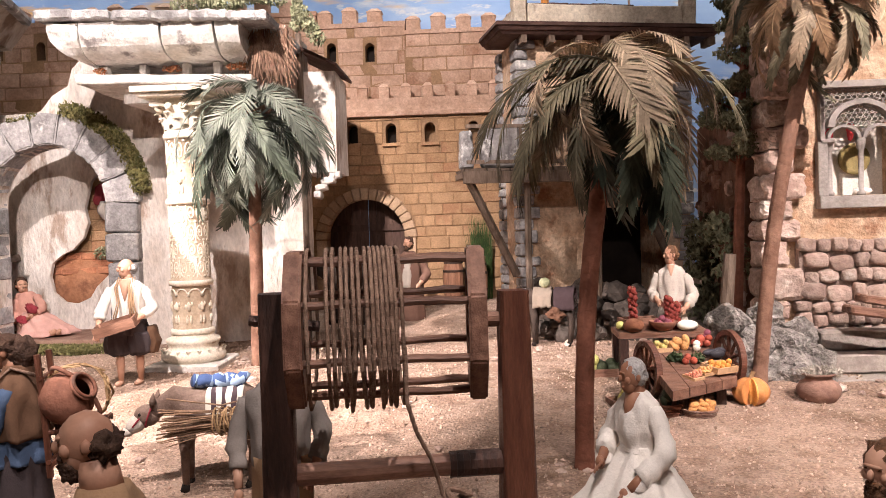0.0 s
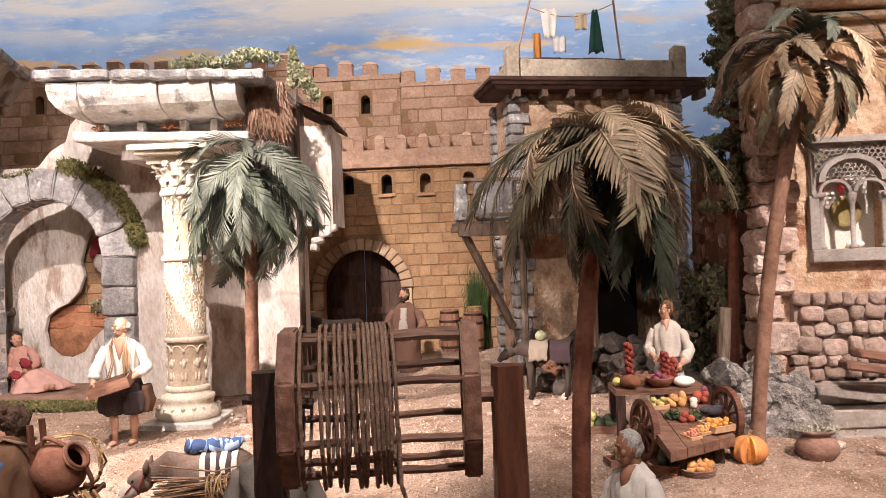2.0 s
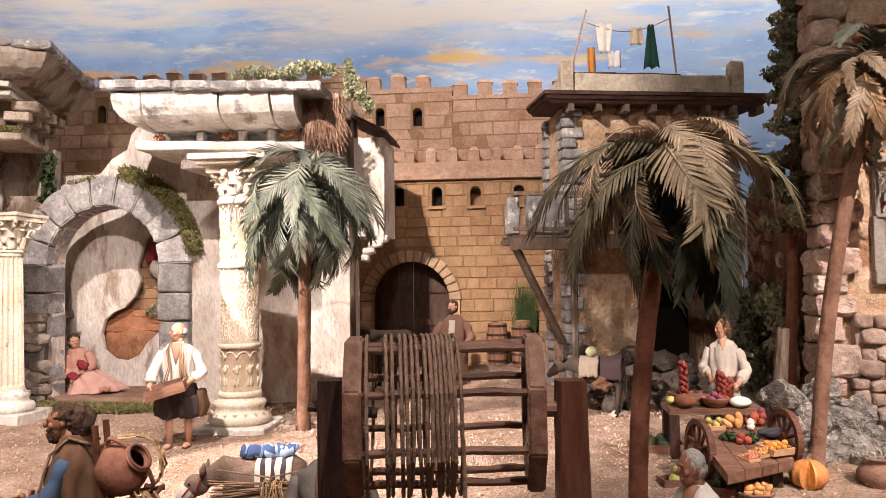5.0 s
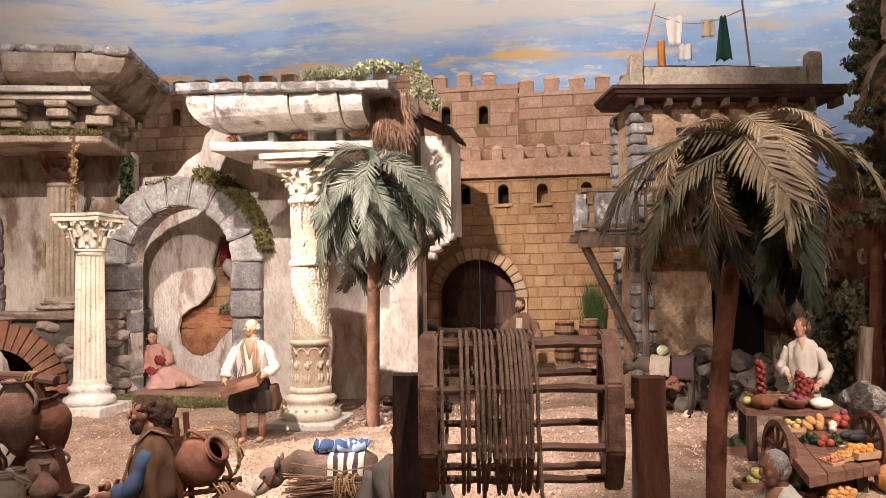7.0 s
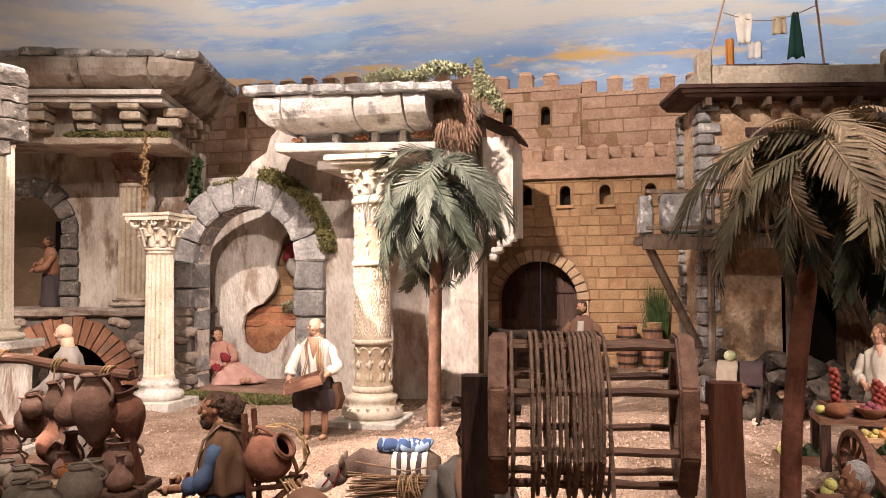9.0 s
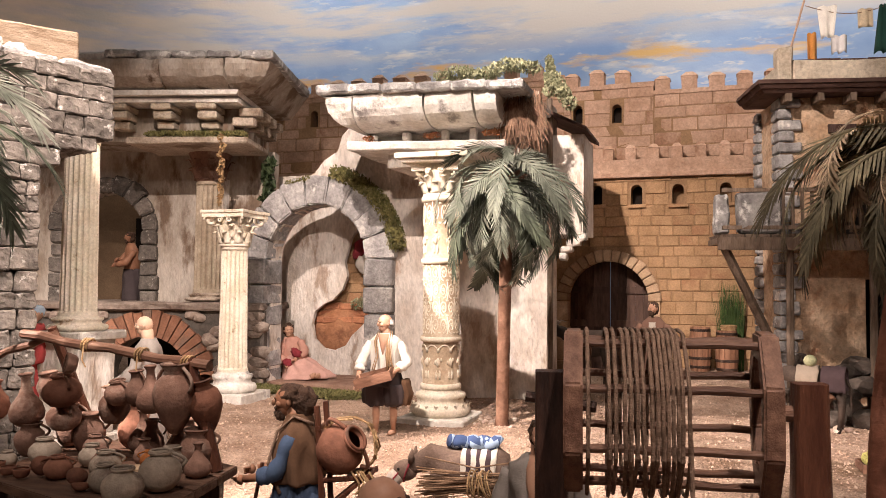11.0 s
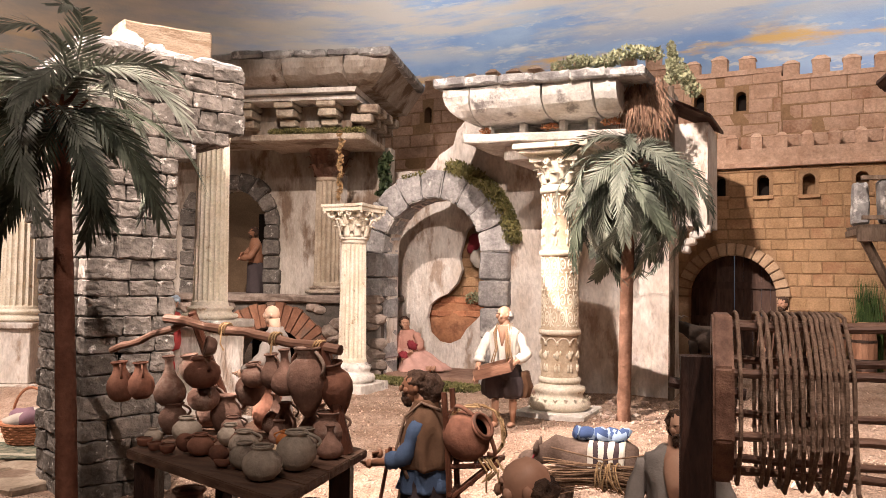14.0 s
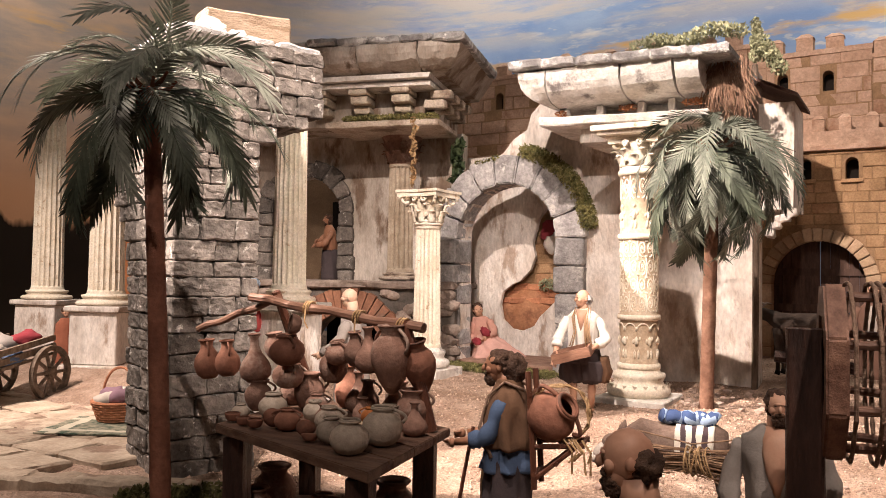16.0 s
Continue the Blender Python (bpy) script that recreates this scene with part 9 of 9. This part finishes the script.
    crate("low wooden crate with pale melons", (0.475, 2.36, -0.030), 0.04, 0.03, 0.02, 10, WOODX)
    heap("pale_melon", "pale melon in the low crate", "melon", onion, (0.475, 2.36, -0.026), (0.026, 0.018), 0.017, 4, 13, 10)
    basket("brown wicker basket full of potatoes", (0.640, 2.245, -0.044), 0.040, 0.030, CLAYB)
    heap("potato", "small tan potato in the wicker basket", "potato", fruit_mesh("potato", (0.46, 0.22, 0.08), (1.3, 1, 0.85), 0.12), (0.640, 2.245, -0.02), (0.032, 0.030), 0.0095, 22, 16)
    # pumpkin with a slice cut out
    bm = bmesh.new()
    n, m_ = 64, 16
    loops = []
    for i in range(n):
        a = 2 * math.pi * i / n
        lobe = 1 + 0.055 * abs(math.sin(a * 6)) - 0.03
        cut = 0.30 if 4.02 < a < 4.70 else 1.0
        loops.append([bm.verts.new((0.046 * lobe * cut * math.sin(t) * math.cos(a), 0.046 * lobe * cut * math.sin(t) * math.sin(a), 0.038 * (1 - math.cos(t)) * (1 if t < 2.7 else 0.985))) for t in [math.pi * (k + 0.5) / m_ for k in range(m_)]])
    for i in range(n):
        j = (i + 1) % n
        inner = 3.98 < 2 * math.pi * i / n < 4.72
        for k in range(m_ - 1):
            bm.faces.new((loops[i][k], loops[j][k], loops[j][k + 1], loops[i][k + 1])).material_index = 1 if inner else 0
    pk = thing("pumpkin", "ribbed orange pumpkin with a wedge cut out", "pumpkin", at(0.800, 2.345, -0.035))
    part("rind", bm, [mat("pumpkin_rind", (0.48, 0.17, 0.05), (0.62, 0.28, 0.10), 12, 0.5, 0.2, 60, 0.0), mat("pumpkin_flesh", (0.66, 0.30, 0.07), (0.78, 0.44, 0.13), 30, 0.7, 0.4)], pk)
    bm = bmesh.new()
    tube(bm, [(0, 0, 0.07), (0.003, 0, 0.082), (0.008, 0, 0.09)], [0.007, 0.005, 0.006], 7)
    part("stalk", bm, STRAW, pk)
    pt = pot("clay_planter", "wide clay pot with dried grey plants", "jar", 0.055, at(0.985, 2.375, -0.045), CLAYB, 0, stretch=0.68)
    leaf_cloud(None, "dried_plant", mat("grey_dried_leaf", (0.30, 0.27, 0.22), (0.46, 0.42, 0.36), 30), [(0.985, 2.375, 0.046, 0.05, 0.04, 0.012), (1.02, 2.38, 0.042, 0.03, 0.03, 0.012)], 420, 0.014, 31)
    tagged(bpy.data.objects["dried_plant"], "dried grey-green plant spilling from the clay pot", "plant")
    bm = bmesh.new()
    tube(bm, [(0.905, 2.86, -0.02), (0.90, 2.86, 0.16), (0.915, 2.86, 0.34)], [0.024, 0.022, 0.020], 9)
    thing("wooden_stump", "weathered upright wooden stump behind the boulders", "post", bm=bm, material=GREYW)
    bm = bmesh.new()
    box(bm, (-0.07, -0.012, -0.008), (0.07, 0.012, 0.008), jitter=0.002)
    thing("leaning_board", "weathered board lying on the rubble", "board", at(0.78, 2.95, 0.265, 0, 18, 10), bm=bm, material=GREYW)


def build_barrels():
    for x, y, h, lab in ((-0.020, 4.20, 0.205, "open brown coopered barrel by the castle wall"), (0.097, 4.15, 0.195, "brown coopered barrel with a basket on top")):
        z0 = ground_z(x, y) - 0.004
        b = thing("barrel", lab, "barrel", at(x, y, z0), "barrels")
        for k in range(14):
            a0, a1 = 2 * math.pi * k / 14 + 0.012, 2 * math.pi * (k + 1) / 14 - 0.012
            bm = bmesh.new()
            rows = []
            for i in range(7):
                t = i / 6
                r = 0.043 + 0.009 * math.sin(math.pi * t)
                rows.append([bm.verts.new((q * math.cos(a), q * math.sin(a), h * t)) for q in (r, r - 0.005) for a in (a0, a1)])
            for p, q in zip(rows, rows[1:]):
                for i, j in ((0, 1), (1, 3), (3, 2), (2, 0)):
                    bm.faces.new((p[i], p[j], q[j], q[i]))
            bm.faces.new((rows[-1][0], rows[-1][1], rows[-1][3], rows[-1][2]))
            bm.faces.new((rows[0][2], rows[0][3], rows[0][1], rows[0][0]))
            bmesh.ops.recalc_face_normals(bm, faces=bm.faces[:])
            part("stave", bm, BARW, b)
        for t in (0.10, 0.30, 0.72, 0.93):
            r = 0.0435 + 0.009 * math.sin(math.pi * t)
            bm = bmesh.new()
            lathe(bm, [(r + 0.0015, h * t - 0.006), (r + 0.002, h * t + 0.006), (r - 0.001, h * t + 0.006), (r - 0.001, h * t - 0.006)], 28, cap=False)
            part("hoop", bm, IRON, b)
        bm = bmesh.new()
        lathe(bm, [(0.04, h * 0.8), (0.04, h * 0.82)], 20)
        part("lid", bm, DARKW, b)
    basket("small pale wicker basket on the barrel", (0.105, 4.145, ground_z(0.097, 4.15) + 0.155), 0.030, 0.062, STRAW)


def build_carrier_rack():
    rack = thing("carrying_rack", "wooden back rack laced with straw rope", "rack", at(-0.73, 1.762, 0, 0, 0, 12))
    for y in (-0.035, 0.035):
        bm = bmesh.new()
        tube(bm, [(-0.015, y, 0.235), (-0.005, y, 0.10), (0.0, y, 0.0)], 0.0065, 7)
        part("upright", bm, WOOD, rack)
        bm = bmesh.new()
        tube(bm, [(0.0, y, 0.085), (0.10, y, 0.095)], 0.0055, 7)
        part("shelf_bar", bm, WOOD, rack)
        bm = bmesh.new()
        tube(bm, [(0.0, y, 0.02), (0.085, y, 0.092)], 0.005, 7)
        part("brace", bm, WOOD, rack)
    for x, z in ((0.095, 0.096), (0.05, 0.09), (0.0, 0.03), (-0.01, 0.19), (0.045, 0.055)):
        bm = bmesh.new()
        tube(bm, [(x, -0.042, z), (x, 0.042, z)], 0.005, 7)
        part("rung", bm, WOOD, rack)
    r = random.Random(8)
    for k in range(9):
        bm = bmesh.new()
        a = r.uniform(0, 6.28)
        tube(bm, [(0.045 + 0.062 * math.cos(a + t) + r.uniform(-0.004, 0.004), r.uniform(-0.03, 0.03) * math.cos(t), 0.150 + 0.058 * math.sin(a + t)) for t in [i * 0.42 for i in range(10)]], 0.0024, 5)
        part("lacing", bm, STRAW, rack)
    for k in range(8):
        bm = bmesh.new()
        x = 0.085 + r.uniform(-0.03, 0.02)
        tube(bm, [(x, -0.035, 0.105), (x + 0.02, -0.05, 0.085), (x + r.uniform(-0.01, 0.03), -0.048, 0.06 + r.uniform(-0.03, 0.01))], 0.0022, 5)
        part("loose_end", bm, STRAW, rack)
    pot("water_jar", "large terracotta water jar lashed on its side", "globe", 0.053, at(-0.735, 1.765, 0.122, 0, 58, -14), TERRA, 2, stretch=1.05)
    bm = bmesh.new()
    tube(bm, [(-0.905, 1.72, -0.125), (-0.885, 1.725, 0.0), (-0.865, 1.73, 0.11)], 0.0042, 6)
    thing("walking_stick", "thin walking stick held upright", "stick", bm=bm, material=WOOD)


# ---- plants and moss ----


def conifer(label, x, y, z0, z1, r, seed, n, lean=0.0, bare=0.06):
    t = thing("conifer", label, "tree", group="conifers")
    bm = bmesh.new()
    tube(bm, [(x, y, z0), (x + lean / 2, y, (z0 + z1) / 2), (x + lean, y, z1)], [0.022, 0.014, 0.003], 8)
    part("trunk", bm, TRUNK_D, t)
    q = random.Random(seed)
    spots = []
    for k in range(64):
        f = q.uniform(bare, 1)
        zz, cx = z0 + (z1 - z0) * f, x + lean * f
        rr = r * (1.05 - f) ** 0.75 * q.uniform(0.5, 1.1)
        a = q.uniform(0, 6.28)
        tip = (cx + rr * math.cos(a), y + rr * math.sin(a), zz + 0.02)
        bm = bmesh.new()
        tube(bm, [(cx, y, zz - 0.03), tip], [0.006, 0.002], 5)
        part("limb", bm, TRUNK_D, t)
        for s in (0.55, 0.85, 1.05):
            spots.append((cx + rr * s * math.cos(a), y + rr * s * math.sin(a), zz + 0.02 * s, 0.038, 0.038, 0.026))
    leaf_cloud(t, "crown", CONIFER, spots, n * 2, 0.014, seed)


def build_plants():
    conifer("tall dusty green conifer beside the balcony house", 0.955, 2.95, 0.0, 1.52, 0.19, 41, 13000, 0.07, 0.42)
    conifer("slender dark conifer against the painted sky", 1.42, 3.95, 0.0, 1.62, 0.22, 42, 8000)
    conifer("bushy dark conifer beside the tower", 1.15, 3.20, 0.0, 1.10, 0.17, 43, 7000)
    for name, lab, matl, spots, n, s in (
            ("wall_shrub", "grey-green shrub growing by the corner stones", PALELEAF, [(0.985, 3.05, 0.30, 0.08, 0.05, 0.10), (0.95, 3.1, 0.42, 0.05, 0.05, 0.06)], 700, 0.020),
            ("dark_shrub", "dark shrub in the gap beside the tower", CONIFER, [(0.97, 3.36, 0.12 + 0.09 * k, 0.07, 0.08, 0.09) for k in range(4)], 1800, 0.024),
            ("roof_creeper", "pale green creeper on the broken cornice", PALELEAF, [(-0.93 + 0.042 * k, 3.10, 1.275 + 0.012 * math.sin(k * 1.3) + 0.003 * k, 0.045, 0.06, 0.024) for k in range(9)] + [(-0.575 + 0.006 * (k % 2), 3.36, 1.26 + 0.030 * k, 0.030 - 0.003 * k, 0.03, 0.026) for k in range(5)] + [(-0.55 + 0.016 * k, 3.32, 1.30 - 0.026 * k, 0.035, 0.04, 0.028) for k in range(5)], 4200, 0.013),
            ("arch_moss", "brown-green moss hanging on the stone arch", MOSS, [(-1.688 + 0.405 * math.cos(radians(a)), 3.525, 0.60 + 0.405 * math.sin(radians(a)), 0.046, 0.045, 0.040) for a in range(10, 78, 5)], 6000, 0.013),
            ("arch_top_moss", "ochre moss on the arch shoulder", MOSS, [(-1.83 + 0.03 * k, 3.53, 0.955 + 0.006 * k, 0.03, 0.03, 0.014) for k in range(4)], 500, 0.012),
            ("ground_moss", "strip of yellow-green moss before the alcove", SWARD, [(-1.94 + 0.045 * k, 3.41 - 0.006 * k, 0.014, 0.055, 0.075, 0.022) for k in range(13)], 8500, 0.013),
            ("alcove_bush", "grey-green bush in the broken brick opening", PALELEAF, [(-1.68 + 0.03 * k, 3.965, 0.385 + 0.012 * (k % 2), 0.04, 0.02, 0.03) for k in range(4)], 500, 0.012),
            ("cornice_weeds", "rusty dry weeds under the white cornice", mat("rusty_weed", (0.28, 0.10, 0.04), (0.42, 0.19, 0.09), 30), [(x, 3.13, 1.062, 0.025, 0.02, 0.014) for x in (-1.255, -1.0, -0.975, -0.765, -0.735)], 420, 0.010),
            ("pier_grass", "mossy grass at the foot of the pier", MOSS, [(-1.62 + 0.06 * k, 1.50 + 0.05 * (k % 3), -0.10, 0.07, 0.06, 0.022) for k in range(6)], 2200, 0.018),
            ("castle_top_weed", "dry weeds on the castle wall top", MOSS, [(-2.05 + 0.03 * k, 4.43, 1.615, 0.04, 0.03, 0.02) for k in range(5)], 600, 0.012)):
        leaf_cloud(None, name, matl, spots, n, s, len(name) * 7)
        tagged(bpy.data.objects[name], lab, "moss" if "moss" in name else "plant")
    for x, y, z, c, lab in ((-1.665, 3.97, 0.665, RED_C, "crumpled dark red cloth hung in the brick opening"), (-1.635, 3.955, 0.60, WHITE_C, "torn white cloth hung in the brick opening")):
        bm = rock_mesh(0.045, x * 7, (0.9, 0.4, 1.1), 3, 0.5)
        thing("hung_rag", lab, "cloth", at(x, y, z, 0, 25, 0), bm=bm, material=c, smooth=True)


# ---- corner with the handcart ----


def build_corner():
    spot_m = at(-3.22, 2.165, -0.105, 0, 0, 108)
    bed = at(0.06, 0, 0.14, 0, -8, 0) @ at(-0.06, 0, -0.10)
    cart = thing("handcart", "old grey wooden handcart loaded with sacks", "cart", spot_m)
    wheel("wheel", "iron-grey spoked cart wheel", at(0.06, -0.10, 0.108, 90, 0, 0), 0.112, 10, GREYW, 0.02, cart)
    wheel("wheel", "iron-grey spoked cart wheel", at(0.06, 0.16, 0.108, 90, 0, 0), 0.112, 10, GREYW, 0.02, cart)
    for k in range(5):
        bm = bmesh.new()
        box(bm, (-0.25, -0.075 + 0.045 * k, 0.13), (0.12, -0.034 + 0.045 * k, 0.142), jitter=0.002)
        part("plank", bm, GREYW, cart).matrix_basis = bed
    for y in (-0.08, 0.145):
        for z in (0.155, 0.19):
            bm = bmesh.new()
            box(bm, (-0.25, y - 0.005, z), (0.12, y + 0.005, z + 0.024), jitter=0.002)
            part("side_board", bm, GREYW, cart).matrix_basis = bed
        bm = bmesh.new()
        tube(bm, [(-0.2, y, 0.13), (-0.5, y, 0.05)], 0.010, 7)
        part("shaft", bm, GREYW, cart).matrix_basis = bed
    for k, (x, y, z, s, c) in enumerate(((-0.16, 0.0, 0.19, 0.07, OFFW), (-0.05, 0.05, 0.20, 0.075, GREYC), (0.04, 0.0, 0.21, 0.06, RED_C), (-0.2, 0.07, 0.18, 0.06, BLUE_C), (-0.1, -0.05, 0.165, 0.05, BLUE_C))):
        bm = rock_mesh(s, k + 33, (1.2, 0.8, 0.6), 3, 0.35)
        thing("sack", "crumpled cloth sack lying in the handcart", "sack", spot_m @ bed @ at(x, y, z), group="sacks", bm=bm, material=c, smooth=True)
    # mat and basket
    MAT_C = mat("green_patterned_rug", (0.04, 0.07, 0.05), (0.30, 0.27, 0.20), 45, 0.95, 0.5, 260, 0.0)
    bm = bmesh.new()
    rows = []
    for i in range(15):
        rows.append([bm.verts.new(((i / 14 - 0.5) * 0.52, (j / 9 - 0.5) * 0.30, 0.004 * noise.noise((i * 0.5, j * 0.6, 2)) + 0.004)) for j in range(10)])
    for i in range(14):
        for j in range(9):
            bm.faces.new((rows[i][j], rows[i + 1][j], rows[i + 1][j + 1], rows[i][j + 1])).material_index = 1 if i in (1, 12) or j in (1, 7) else 0
    rug = thing("rug", "small green patterned rug with pale border", "rug", at(-2.32, 2.02, -0.094, 0, 0, 28), bm=bm, material=[MAT_C, cloth("rug_border", (0.42, 0.38, 0.30))])
    rug.modifiers.new("thick", "SOLIDIFY").thickness = 0.004
    basket("round red wicker basket with tall handle", (-2.44, 2.06, -0.088), 0.088, 0.070, BRICK, True, 8)
    for k in range(6):
        bm = rock_mesh(0.042, k + 60, (1.3, 0.8, 0.7), 2, 0.4)
        thing("folded_cloth", "rumpled mauve and white cloth in the basket", "cloth", at(-2.44 + 0.04 * math.cos(k * 1.1), 2.06 + 0.04 * math.sin(k * 1.1), -0.018 + 0.010 * (k % 2), 0, 0, 60 * k), group="cloths in the basket", bm=bm, material=cloth("mauve_cloth", (0.20, 0.12, 0.15)) if k % 2 else OFFW, smooth=True)
    # flagstones and kerb
    paving = thing("flagstone_paving", "worn pale flagstones set in sand", "paving", kind="structure")
    STONE = mat("sandy_flagstone", (0.30, 0.23, 0.17), (0.44, 0.36, 0.28), 10, 0.9, 0.7, 90, 0.10, stain=(0.22, 0.15, 0.11), stain_scale=6)
    shapes = [mesh_of("flagstone", rough_block(0.21, 0.165, 0.03, 0.006, k, 3), STONE) for k in range(8)]
    places = []
    for i in range(9):
        for j in range(7):
            x, y = -3.75 + 0.225 * i + 0.11 * (j % 2), 1.55 + 0.178 * j
            if (x > -1.98 - 0.3 * (y - 1.5)):
                continue
            places.append((R.randrange(8), at(x, y, -0.112 + R.uniform(-0.004, 0.004), R.uniform(-1, 1), R.uniform(-1, 1), R.uniform(-3, 3))))
    pieces(shapes, "flagstone", places, paving)
    for k in range(5):
        bm = rough_block(0.15, 0.075, 0.06, 0.009, k + 21, 3)
        part("kerb_stone", bm, STONE, paving).matrix_basis = at(-2.04 + 0.15 * k * 0.82, 1.42 + 0.150 * k * 0.35, -0.115, 0, 0, 24 + R.uniform(-4, 4))


# ---- loose stones on the sand ----


def build_grit():
    r = random.Random(77)
    verts, faces = [], []
    shape = [(1, 0, 0), (-0.9, 0.1, 0), (0, 1, 0), (0.1, -0.9, 0), (0, 0, 0.8), (0, 0.1, -0.8)]
    tris = [(0, 2, 4), (2, 1, 4), (1, 3, 4), (3, 0, 4), (2, 0, 5), (1, 2, 5), (3, 1, 5), (0, 3, 5)]
    for k in range(62000):
        y = 1.0 + 3.2 * r.random() ** 1.15
        x = r.uniform(-0.95 * y - 0.1, 0.50 * y + 0.2)
        s = 0.0013 + 0.0046 * r.random() ** 4
        if r.random() < 0.004:
            s *= 2.2
        base = len(verts)
        q = Euler((r.uniform(0, 6), r.uniform(0, 6), r.uniform(0, 6))).to_matrix()
        z = ground_z(x, y) + 0.010 * noise.noise((x * 4, y * 4, 0)) + 0.006 * noise.noise((x * 15, y * 15, 3))
        for p in shape:
            v = q @ Vector((p[0] * s * r.uniform(0.8, 1.4), p[1] * s, p[2] * s))
            verts.append((x + v.x, y + v.y, z + v.z + s * 0.25))
        faces += [tuple(base + i for i in t) for t in tris]
    me = bpy.data.meshes.new("grit")
    me.from_pydata(verts, [], faces)
    me.materials.append(mat("pale_grit", (0.28, 0.185, 0.135), (0.48, 0.37, 0.295), 40, 0.9, 0.0, 100, 0.40))
    tagged(new("grit", me), "pale grit and chips scattered on the sand", "gravel", kind="stuff")
    for k, (cx, cy, n, sp) in enumerate(((-0.72, 3.05, 46, 0.13), (0.30, 1.86, 10, 0.035), (-0.70, 3.35, 20, 0.12), (1.15, 2.42, 16, 0.12), (-0.35, 2.3, 12, 0.25), (0.5, 3.2, 16, 0.2))):
        for j in range(n):
            x, y = cx + r.gauss(0, sp), cy + r.gauss(0, sp * 0.6)
            s = r.uniform(0.006, 0.017)
            bm = rock_mesh(s, j + k * 50, (1.1, 1, 0.7), 1, 0.4)
            thing("pebble", "small grey-brown stone lying on the sand", "stone", at(x, y, ground_z(x, y) + s * 0.3, 0, 0, r.uniform(0, 360)), group="loose stones", bm=bm, material=RUBBLE)


build_market()
build_barrels()
build_carrier_rack()
build_plants()
build_corner()
build_grit()
